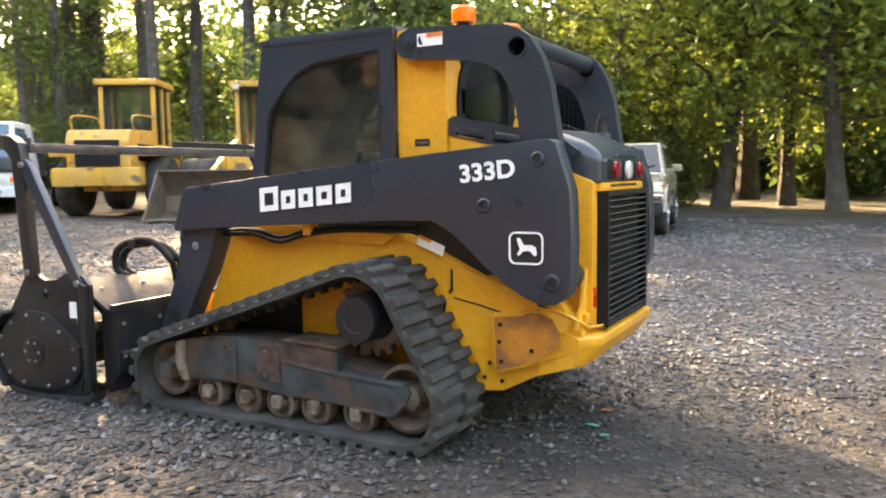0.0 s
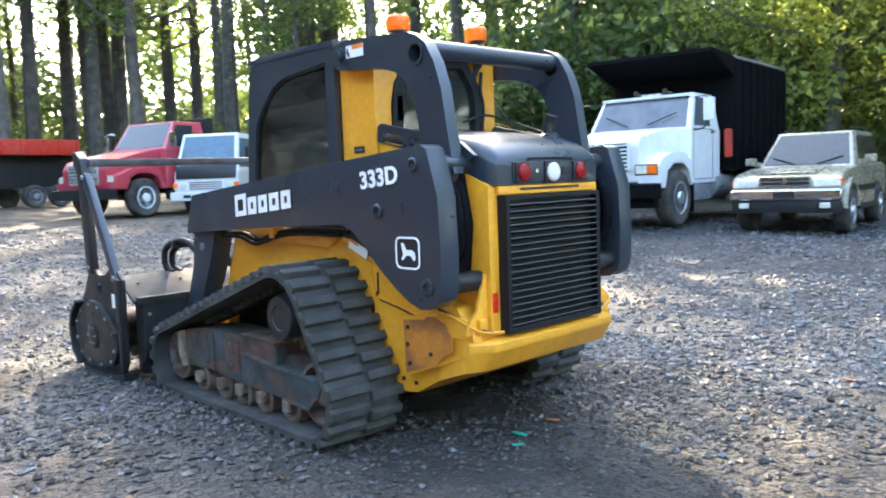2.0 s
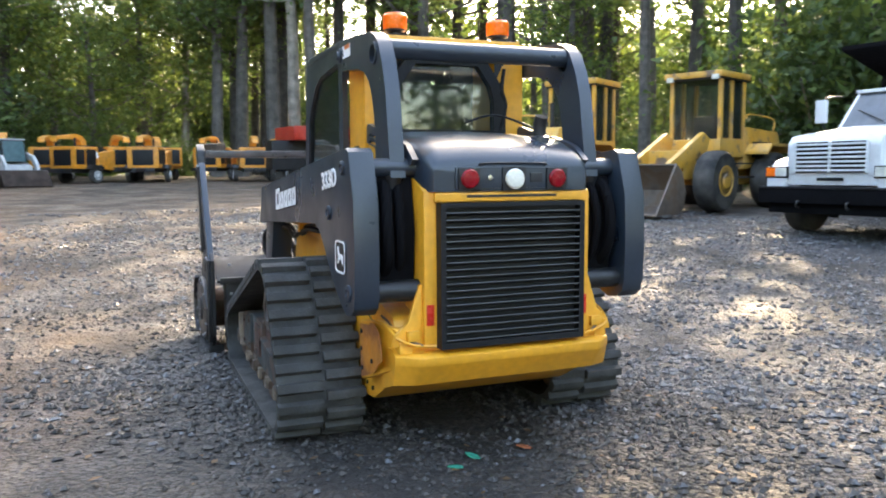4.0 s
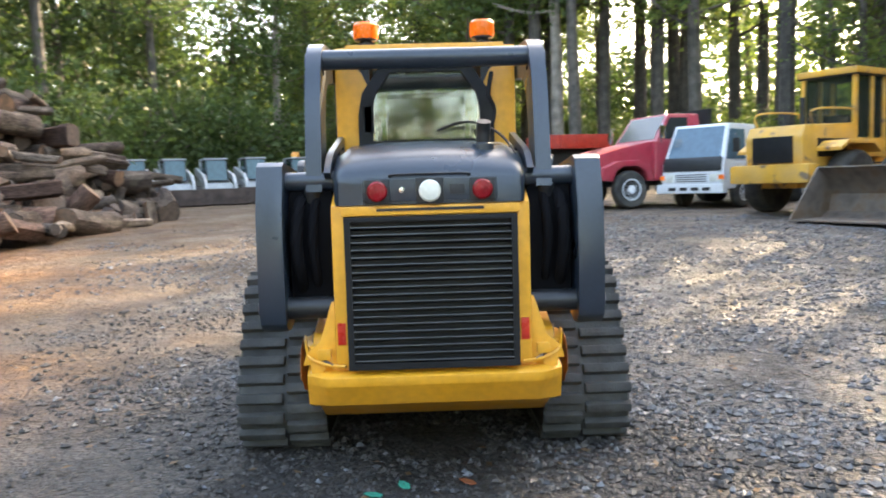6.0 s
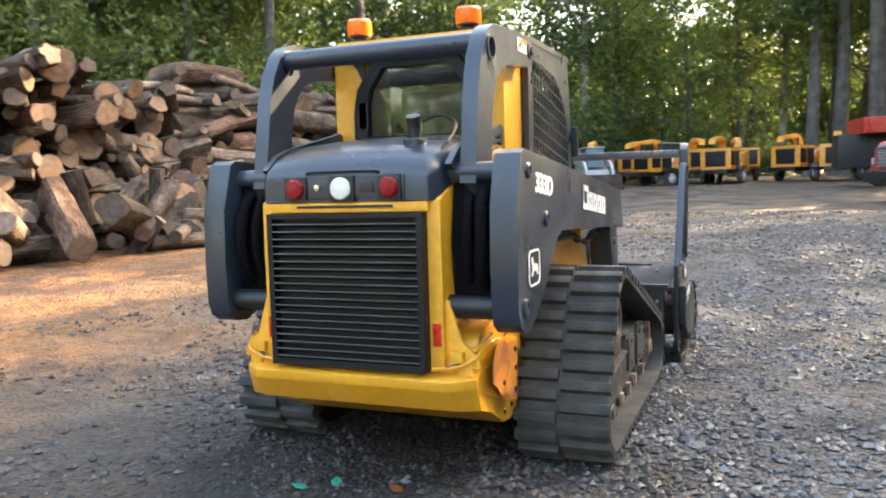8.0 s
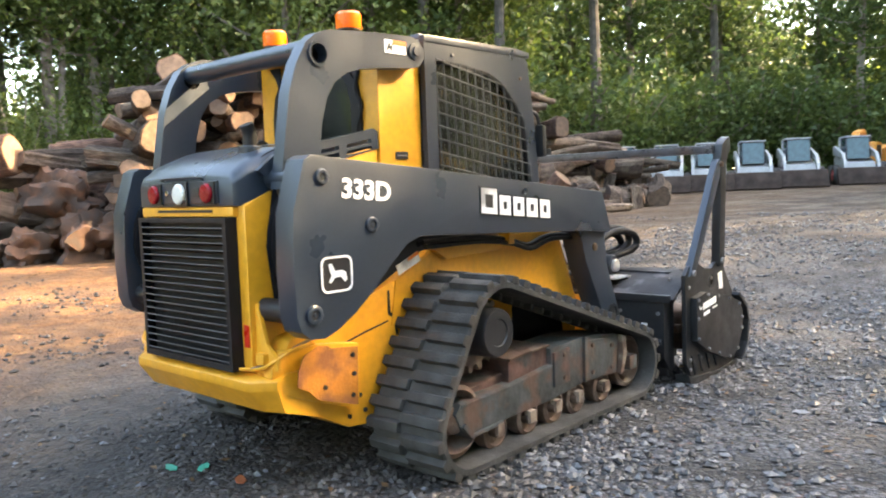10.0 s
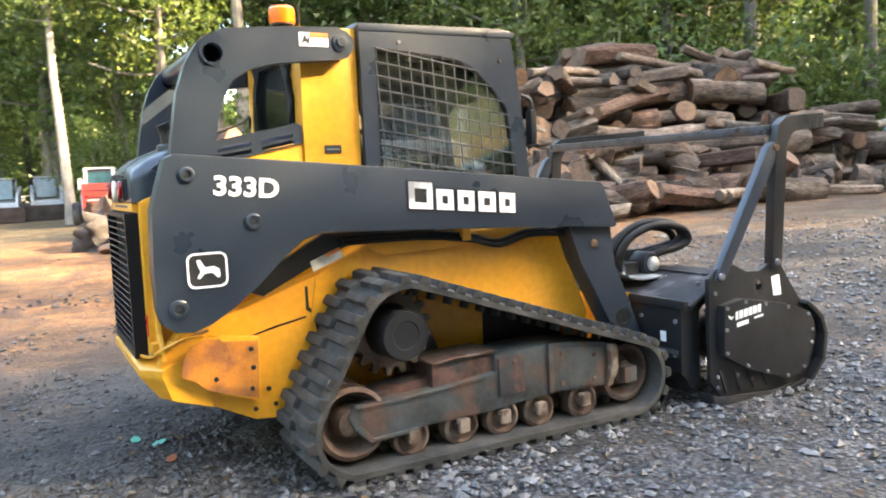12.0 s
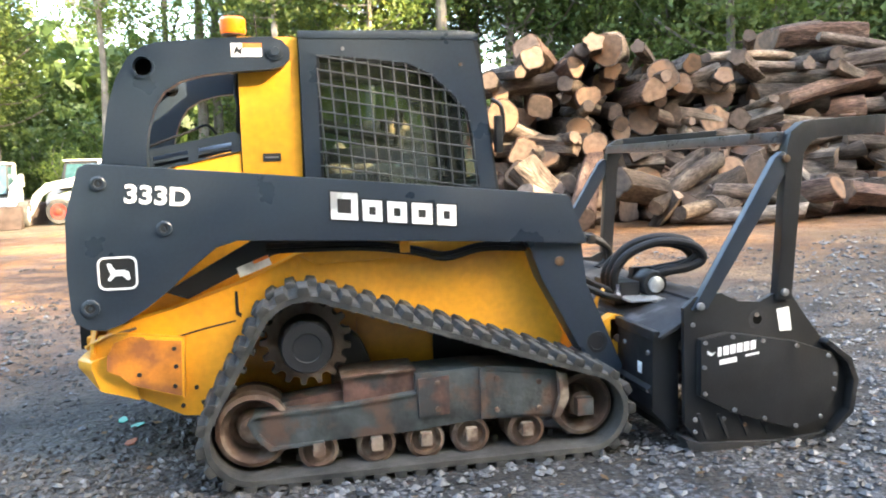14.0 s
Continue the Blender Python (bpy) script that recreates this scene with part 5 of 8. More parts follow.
# ---------------------------------------------------------------- parked vehicles
def add_wheel(owner, x, y, r, width, s, rim_mat=DULL_ALU, z=None, hub=0.55):
    """A wheel with tyre and rim; s: the side that its face shows."""
    z = r if z is None else z
    w = new("wheel")
    w.parent, w.matrix_basis = owner, pose(x, y, z)
    a, b = -width / 2, width / 2
    part("tyre", lathe([(r * hub, a), (r * 0.90, a), (r * 0.98, a + width * 0.12), (r, a + width * 0.25), (r, b - width * 0.25), (r * 0.98, b - width * 0.12), (r * 0.90, b), (r * hub, b)], (0, 0, 0), seg=28), TYRE, w)
    f = b * s
    rim = part("rim", lathe([(r * (hub + 0.03), f), (r * (hub + 0.03), f + 0.012 * s), (r * (hub - 0.03), f + 0.012 * s), (r * (hub - 0.08), f - 0.05 * s), (r * 0.26, f - 0.03 * s), (r * 0.22, f + 0.03 * s), (0.0001, f + 0.035 * s)], (0, 0, 0), seg=24), rim_mat, w)
    for k in range(6):
        c, q = math.cos(k * math.pi / 3) * r * 0.36, math.sin(k * math.pi / 3) * r * 0.36
        part("rim_hole", lathe([(r * 0.06, f - 0.04 * s), (r * 0.06, f - 0.028 * s), (0.0001, f - 0.027 * s)], (c, 0, q), seg=8), BLACK, rim)
    return w


def pane_of(name, pts3, owner, mat=CAR_GLASS, thick=0.012):
    """A window: a polygon of places in one plane, with thickness."""
    own = bmesh.new()
    vs = [own.verts.new(p) for p in pts3]
    f = own.faces.new(vs)
    f.normal_update()
    nrm = f.normal.copy()
    for v in vs:
        v.co -= nrm * thick
    r = bmesh.ops.extrude_face_region(own, geom=[f])
    for v in r["geom"]:
        if isinstance(v, bmesh.types.BMVert):
            v.co += nrm * 2 * thick
    ob = part(name, own, mat, owner, smooth=False)
    ob.visible_shadow = False
    return ob


def greenhouse(owner, low, high, mat, name="cabin", front=(0.06, 0.10), sides=((0.06, 0.94),), glass_mat=None, label=""):
    """The upper cab: a block that narrows upwards, with panes let into its faces. low, high: x0, x1, half width, z.
    front: margins of the windscreen; sides: stretches of the side panes along the length."""
    glass_mat = glass_mat or CAR_GLASS
    (a0, a1, aw, az), (b0, b1, bw, bz) = low, high
    bm = bmesh.new()
    v = [bm.verts.new(p) for p in ((a0, -aw, az), (a1, -aw, az), (a1, aw, az), (a0, aw, az), (b0, -bw, bz), (b1, -bw, bz), (b1, bw, bz), (b0, bw, bz))]
    for f in ((0, 1, 2, 3), (4, 5, 6, 7), (0, 1, 5, 4), (1, 2, 6, 5), (2, 3, 7, 6), (3, 0, 4, 7)):
        bm.faces.new([v[k] for k in f])
    bmesh.ops.recalc_face_normals(bm, faces=bm.faces)
    bevelled(bm, 0.05, 3)
    body = part(name, bm, mat, owner, label)

    def quad(p, q, r, t, u0, u1, w0, w1):
        p, q, r, t = (Vector(c) for c in (p, q, r, t))
        at = lambda u, w: p.lerp(q, u).lerp(t.lerp(r, u), w)
        return [tuple(at(u0, w0)), tuple(at(u1, w0)), tuple(at(u1, w1)), tuple(at(u0, w1))]

    m, w = front
    pane_of("windscreen", quad((a1, -aw, az), (a1, aw, az), (b1, bw, bz), (b1, -bw, bz), m, 1 - m, w, 1 - w * 0.8), body, glass_mat)
    pane_of("rear_window", quad((a0, -aw, az), (a0, aw, az), (b0, bw, bz), (b0, -bw, bz), 0.12, 0.88, 0.2, 0.85), body, glass_mat)
    for s in (1, -1):
        for u0, u1 in sides:
            pane_of("side_window", quad((a0, aw * s, az), (a1, aw * s, az), (b1, bw * s, bz), (b0, bw * s, bz), u0, u1, 0.10, 0.86), body, glass_mat)
    return body


def place(x, y, heading):
    return pose(x, y, ground_height(x, y), 0, 0, heading)


def build_white_truck():
    t = thing("chipper_truck", "white bonneted truck with a tall black chip box", "truck", place(4.30, -9.15, 97))
    hood = part("hood", prism([(-0.75, 0.95), (-0.75, 1.78), (0.2, 1.66), (0.78, 1.58), (0.86, 1.45), (0.86, 0.80), (0.50, 0.80), (0.42, 1.0), (0.2, 1.10), (-0.2, 1.10), (-0.42, 1.0), (-0.5, 0.8)], -0.78, 0.78, 0.07), WHITE_PAINT, t, "white sloping hood")
    for s in (1, -1):
        fender = [(-0.70, 0.72), (-0.60, 1.12), (-0.3, 1.30), (0.3, 1.30), (0.70, 1.20), (0.90, 0.98), (0.90, 0.70), (0.56, 0.68), (0.45, 0.98), (0.2, 1.10), (-0.2, 1.10), (-0.45, 0.98), (-0.58, 0.70)]
        part("fender", prism(fender, *mir((0.76, 1.12), s), 0.05), WHITE_PAINT, hood)
        hl = part("headlight", box(0.905, 0.930, *mir((0.74, 0.94), s), 0.94, 1.08, 0.02), CLEAR_LENS, hood, "clear rectangular headlight")
        part("indicator", box(0.905, 0.928, *mir((0.95, 1.115), s), 0.94, 1.08, 0.015), AMBER, hl)
        add_wheel(t, 0.0, 1.0 * s, 0.50, 0.28, s)
        for dy in (0.80, 1.08):
            add_wheel(t, -4.3, dy * s, 0.50, 0.26, s)
    gr = part("grille", box(0.86, 0.89, -0.60, 0.60, 1.00, 1.47, 0.02), BOX_BLACK, hood, "black grille with white bars")
    for k in range(7):
        part("grille_bar", box(0.885, 0.925, -0.59, 0.59, 1.02 + k * 0.066, 1.052 + k * 0.066, 0.008), WHITE_PAINT, gr)
    for y in (-0.60, 0.0, 0.60):
        part("grille_post", box(0.885, 0.920, y - 0.018, y + 0.018, 1.0, 1.47, 0.006), WHITE_PAINT, gr)
    part("nose_badge", box(0.865, 0.885, -0.22, 0.22, 0.875, 0.925, 0.008), GRILLE, hood)
    bp = part("bumper", box(0.88, 1.02, -1.18, 1.18, 0.52, 0.78, 0.03), BOX_BLACK, t, "black steel bumper")
    part("bumper_lip", box(0.90, 1.035, -1.17, 1.17, 0.755, 0.785, 0.01), BLACK, bp)
    part("air_dam", box(0.70, 0.92, -1.05, 1.05, 0.36, 0.53, 0.03), BOX_BLACK, bp)
    for s in (1, -1):
        part("tow_hook", tube([(1.0, 0.42 * s, 0.56), (1.07, 0.42 * s, 0.55), (1.07, 0.42 * s, 0.48), (1.0, 0.42 * s, 0.46)], 0.018, 8), BLACK, bp)
        part("light_bezel", box(0.885, 0.905, *mir((0.715, 1.125), s), 0.915, 1.10, 0.012), GRILLE, hood)
        part("mud_flap", box(-0.66, -0.62, *mir((0.86, 1.12), s), 0.22, 0.75, 0.006), BOX_BLACK, t)
        part("air_horn", lathe([(0.02, -1.62), (0.022, -1.40), (0.055, -1.30), (0.0001, -1.30)], (0, 0.30 * s, 2.50), axis="x", seg=12), CHROME, t)
    cab = part("cab", prism([(-2.15, 0.72), (-2.15, 1.76), (-0.72, 1.76), (-0.66, 0.72)], -1.05, 1.05, 0.06, seg=3), WHITE_PAINT, t, "white truck cab")
    greenhouse(t, (-2.15, -0.72, 1.04, 1.72), (-2.10, -1.17, 0.92, 2.42), WHITE_PAINT, name="cab_top", sides=((0.34, 0.90),), front=(0.045, 0.07), glass_mat=SHEEN_GLASS)
    part("visor", box(-1.28, -1.05, -0.90, 0.90, 2.345, 2.405, 0.02), WHITE_PAINT, cab)
    for s in (1, -1):
        part("door_seam", holed([(-1.76, 0.80), (-0.80, 0.80), (-0.80, 1.74), (-1.76, 1.74)], [[(-1.745, 0.815), (-0.815, 0.815), (-0.815, 1.725), (-1.745, 1.725)]], *sorted((1.048 * s, 1.054 * s))), BLACK_DECAL, cab)
        part("door_handle", box(-1.80, -1.66, *mir((1.05, 1.08), s), 1.66, 1.71, 0.01), BLACK, cab)
        mi = part("mirror_arm", tube([(-0.85, 1.05 * s, 1.70), (-0.78, 1.30 * s, 1.78), (-0.78, 1.34 * s, 2.25), (-0.90, 1.05 * s, 2.30)], 0.014, 6), BLACK, cab)
        part("mirror", box(-0.82, -0.74, *mir((1.26, 1.46), s), 1.86, 2.26, 0.02), WHITE_PAINT, mi, "tall white side mirror")
        part("step", box(-1.6, -0.8, *mir((0.85, 1.08), s), 0.42, 0.70, 0.03), DULL_ALU, t)
        part("wiper", rod((-0.72, 0.2 * s, 1.84), (-0.86, 0.72 * s, 2.05), 0.012, 6), BLACK, cab)
    for y in (-0.14, 0.0, 0.14):
        part("roof_light", box(-1.45, -1.32, y - 0.05, y + 0.05, 2.385, 2.47, 0.02), CLEAR_LENS, cab)
    bx = part("chip_box", box(-5.6, -2.30, -1.25, 1.25, 0.95, 3.12, 0.04), BOX_BLACK, t, "tall black chip box")
    for k in range(8):
        for s in (1, -1):
            part("box_rib", box(-5.55 + k * 0.44, -5.47 + k * 0.44, *mir((1.25, 1.30), s), 0.95, 3.08, 0.01), BOX_BLACK, bx)
    part("cab_shield", prism([(-2.35, 2.75), (-2.35, 3.14), (-1.15, 3.20), (-1.15, 3.12)], -1.28, 1.28, 0.02), BOX_BLACK, bx, "black roof over the cab")
    part("box_rim", box(-5.62, -2.28, -1.28, 1.28, 3.11, 3.16, 0.02), DULL_ALU, bx)
    part("chassis", box(-5.5, 0.7, -0.42, 0.42, 0.62, 0.90, 0.02), BLACK, t)
    part("fuel_tank", rod((-2.9, 0.85, 0.68), (-1.9, 0.85, 0.68), 0.26, 18, w=0.03), DULL_ALU, t)
    part("fire_extinguisher", box(-2.28, -2.16, 1.12, 1.26, 1.20, 1.75, 0.05), BRIGHT_RED, t, "red fire extinguisher")


def build_suv():
    t = thing("suv", "beige metallic sport utility vehicle with a chrome grille", "car", place(1.62, -10.35, 99))
    side = [(-3.45, 0.52), (-3.55, 0.75), (-3.52, 1.02), (-3.40, 1.10), (-0.70, 1.10), (-0.2, 1.075), (0.45, 1.0), (0.60, 0.94), (0.66, 0.86), (0.68, 0.55), (0.42, 0.44),
            (0.38, 0.60), (0.22, 0.76), (0.0, 0.80), (-0.22, 0.76), (-0.38, 0.60), (-0.40, 0.42), (-2.28, 0.42), (-2.30, 0.60), (-2.46, 0.76), (-2.68, 0.80), (-2.90, 0.76), (-3.06, 0.60), (-3.08, 0.45)]
    body = part("body", prism(side, -0.84, 0.84, 0.07, seg=3), BEIGE_PAINT, t, "beige metallic body")
    greenhouse(t, (-3.45, -0.62, 0.80, 1.07), (-3.22, -1.38, 0.63, 1.72), BEIGE_PAINT, sides=((0.05, 0.33), (0.36, 0.62), (0.65, 0.90)), front=(0.05, 0.10), label="beige upper body with tinted windows")
    part("hood_bulge", prism([(-0.60, 1.085), (-0.55, 1.125), (0.30, 1.055), (0.50, 1.0), (0.40, 0.98)], -0.44, 0.44, 0.02), BEIGE_PAINT, body)
    gr = part("grille", box(0.655, 0.71, -0.40, 0.40, 0.79, 0.945, 0.02), CHROME, t, "chrome framed grille")
    part("grille_inner", box(0.70, 0.718, -0.365, 0.365, 0.815, 0.922, 0.01), BLACK, gr)
    part("grille_bar", box(0.715, 0.732, -0.365, 0.365, 0.858, 0.882, 0.004), CHROME, gr)
    part("badge", lathe([(0.045, 0.73), (0.045, 0.742), (0.0001, 0.744)], (0, 0, 0.870), axis="x", seg=18), CHROME, gr)
    bp = part("bumper", box(0.58, 0.80, -0.86, 0.86, 0.565, 0.745, 0.06, seg=3), CHROME, t, "chrome front bumper")
    part("bumper_low", box(0.56, 0.76, -0.84, 0.84, 0.36, 0.57, 0.05), BLACK, bp)
    part("number_plate", box(0.802, 0.812, -0.16, 0.16, 0.60, 0.70), BLACK_DECAL, bp)
    for s in (1, -1):
        hl = part("headlight", prism([(0.42, 0.78), (0.42, 0.93), (0.60, 0.935), (0.69, 0.90), (0.70, 0.78)], *mir((0.43, 0.835), s), 0.025), CLEAR_LENS, t, "clear headlight")
        part("indicator", box(0.50, 0.69, *mir((0.74, 0.845), s), 0.80, 0.905, 0.02), AMBER, hl)
        part("fog_light", box(0.775, 0.81, *mir((0.54, 0.70), s), 0.44, 0.53, 0.015), CLEAR_LENS, bp)
        mi = part("side_mirror", box(-0.98, -0.82, *mir((0.90, 1.08), s), 1.14, 1.28, 0.04), BEIGE_PAINT, body, "beige side mirror")
        part("mirror_foot", box(-0.92, -0.85, *mir((0.80, 0.92), s), 1.12, 1.20, 0.01), BEIGE_PAINT, mi)
        part("wheel_arch", holed([(0.50 * math.cos(a * math.pi / 10), 0.42 + 0.50 * math.sin(a * math.pi / 10)) for a in range(11)], [[(0.41 * math.cos(a * math.pi / 10), 0.43 + 0.39 * math.sin(a * math.pi / 10)) for a in range(11)]], *mir((0.83, 0.89), s)), BEIGE_PAINT, body)
        part("side_moulding", box(-2.25, -0.5, *mir((0.835, 0.86), s), 0.66, 0.76, 0.01), BLACK, body)
        part("door_seam", box(-1.30, -1.285, *mir((0.838, 0.845), s), 0.48, 1.08), BLACK_DECAL, body)
        part("door_seam", box(-2.30, -2.285, *mir((0.838, 0.845), s), 0.48, 1.08), BLACK_DECAL, body)
        part("door_handle", box(-1.55, -1.42, *mir((0.838, 0.862), s), 0.93, 0.97, 0.01), BLACK, body)
        add_wheel(t, 0.0, 0.76 * s, 0.36, 0.24, s)
        add_wheel(t, -2.68, 0.76 * s, 0.36, 0.24, s)
        part("roof_rail", tube([(-1.6, 0.56 * s, 1.71), (-1.7, 0.56 * s, 1.78), (-3.0, 0.56 * s, 1.78), (-3.1, 0.56 * s, 1.71)], 0.018, 6), BLACK, body)
        part("running_board", box(-2.2, -0.45, *mir((0.80, 0.93), s), 0.36, 0.42, 0.02), BLACK, t)
        part("wiper", rod((-0.64, 0.1 * s, 1.13), (-0.82, 0.58 * s, 1.27), 0.01, 6), BLACK, body)


def build_cabover():
    t = thing("cabover_truck", "white cab-over box truck with a large windscreen", "truck", place(17.5, -8.0, 130) @ Matrix.Scale(1.04, 4))
    cab = part("cab", prism([(-1.30, 0.55), (-1.30, 1.22), (0.62, 1.22), (0.66, 0.62), (0.45, 0.50)], -0.92, 0.92, 0.06, seg=3), WHITE_PAINT, t, "white forward-control cab")
    greenhouse(t, (-1.30, 0.62, 0.91, 1.18), (-1.22, 0.16, 0.80, 2.24), WHITE_PAINT, name="cab_top", sides=((0.42, 0.95),), front=(0.06, 0.09), glass_mat=SKY_GLASS)
    part("front_band", prism([(0.66, 0.99), (0.685, 1.0), (0.655, 1.245), (0.60, 1.36), (0.57, 1.34)], -0.86, 0.86, 0.012), BLACK, cab)
    bp = part("bumper", box(0.58, 0.80, -1.0, 1.0, 0.40, 0.64, 0.04), WHITE_PAINT, t, "white front bumper")
    for k in range(4):
        part("bumper_slot", box(0.795, 0.81, -0.62 + k * 0.34, -0.40 + k * 0.34, 0.47, 0.56, 0.01), BLACK, bp)
    gr = part("grille", box(0.655, 0.70, -0.50, 0.50, 0.68, 0.94, 0.01), WHITE_PAINT, cab)
    for k in range(4):
        part("grille_slot", box(0.695, 0.708, -0.46, 0.46, 0.705 + k * 0.058, 0.73 + k * 0.058), BLACK, gr)
    for s in (1, -1):
        hl = part("headlight", box(0.655, 0.70, *mir((0.54, 0.92), s), 0.70, 0.90, 0.02), CLEAR_LENS, cab)
        part("indicator", box(0.655, 0.705, *mir((0.80, 0.95), s), 0.76, 0.88, 0.01), AMBER, hl)
        mi = part("mirror_arm", tube([(0.30, 0.98 * s, 1.30), (0.50, 1.15 * s, 1.35), (0.50, 1.18 * s, 1.85), (0.20, 0.98 * s, 1.95)], 0.012, 6), BLACK, cab)
        part("mirror", box(0.46, 0.52, *mir((1.10, 1.27), s), 1.45, 1.82, 0.02), BLACK, mi)
        add_wheel(t, -0.35, 0.85 * s, 0.40, 0.22, s, WHITE_PAINT)
        add_wheel(t, -3.9, 0.80 * s, 0.40, 0.45, s, WHITE_PAINT)
    part("flat_bed", box(-5.2, -1.40, -1.05, 1.05, 0.90, 1.05, 0.02), BLACK, t)
    part("headboard", box(-1.50, -1.40, -1.02, 1.02, 1.05, 1.9, 0.02), BLACK, t)
    part("chassis", box(-5.0, 0.3, -0.40, 0.40, 0.50, 0.75, 0.02), BLACK, t)


def build_red_truck():
    t = thing("red_truck", "dark red bonneted work truck with a grey grille", "truck", place(18.75, -5.55, 108) @ Matrix.Scale(1.08, 4))
    hood = part("hood", prism([(-0.85, 0.85), (-0.85, 1.80), (0.1, 1.62), (0.78, 1.45), (0.92, 1.25), (0.92, 0.75), (0.56, 0.72), (0.42, 1.0), (0.2, 1.10), (-0.2, 1.10), (-0.42, 1.0), (-0.55, 0.75)], -0.85, 0.85, 0.09), RED_PAINT, t, "dark red hood")
    gr = part("grille", box(0.90, 0.96, -0.55, 0.55, 0.85, 1.38, 0.03), DULL_ALU, hood, "grey mesh grille")
    for k in range(5):
        part("grille_bar", box(0.955, 0.97, -0.52, 0.52, 0.90 + k * 0.09, 0.94 + k * 0.09), CHROME, gr)
    part("bumper", box(0.88, 1.06, -1.15, 1.15, 0.48, 0.74, 0.04), BLACK, t, "black bumper")
    for s in (1, -1):
        part("fender", prism([(-0.72, 0.72), (-0.58, 1.14), (-0.25, 1.28), (0.35, 1.26), (0.82, 1.08), (0.90, 0.75), (0.55, 0.72), (0.44, 1.0), (0.2, 1.12), (-0.2, 1.12), (-0.44, 1.0), (-0.55, 0.72)], *mir((0.82, 1.13), s), 0.05), RED_PAINT, hood)
        part("headlight", box(0.86, 0.90, *mir((0.72, 1.02), s), 0.92, 1.08, 0.02), CLEAR_LENS, hood)
        add_wheel(t, 0.0, 1.0 * s, 0.50, 0.28, s, WHITE_PAINT)
        add_wheel(t, -4.2, 0.95 * s, 0.50, 0.50, s, WHITE_PAINT)
    cab = part("cab", prism([(-2.35, 0.72), (-2.35, 1.80), (-0.82, 1.80), (-0.78, 0.72)], -1.05, 1.05, 0.06, seg=3), RED_PAINT, t, "dark red cab")
    greenhouse(t, (-2.35, -0.82, 1.04, 1.76), (-2.28, -1.32, 0.90, 2.52), RED_PAINT, name="cab_top", sides=((0.36, 0.92),), front=(0.07, 0.09))
    for s in (1, -1):
        mi = part("mirror_arm", tube([(-0.95, 1.05 * s, 1.70), (-0.85, 1.25 * s, 1.75), (-0.85, 1.28 * s, 2.2), (-1.0, 1.05 * s, 2.25)], 0.014, 6), CHROME, cab)
        part("mirror", box(-0.89, -0.82, *mir((1.20, 1.38), s), 1.82, 2.18, 0.02), CHROME, mi)
        part("step", box(-1.9, -0.9, *mir((0.85, 1.08), s), 0.42, 0.68, 0.03), BLACK, t)
    part("crane_bed", box(-5.8, -2.5, -1.1, 1.1, 0.95, 1.20, 0.03), BLACK, t)
    part("headache_rack", box(-2.62, -2.50, -1.05, 1.05, 1.2, 2.65, 0.03), BLACK, t)
    part("chassis", box(-5.8, 0.7, -0.42, 0.42, 0.58, 0.88, 0.02), BLACK, t)


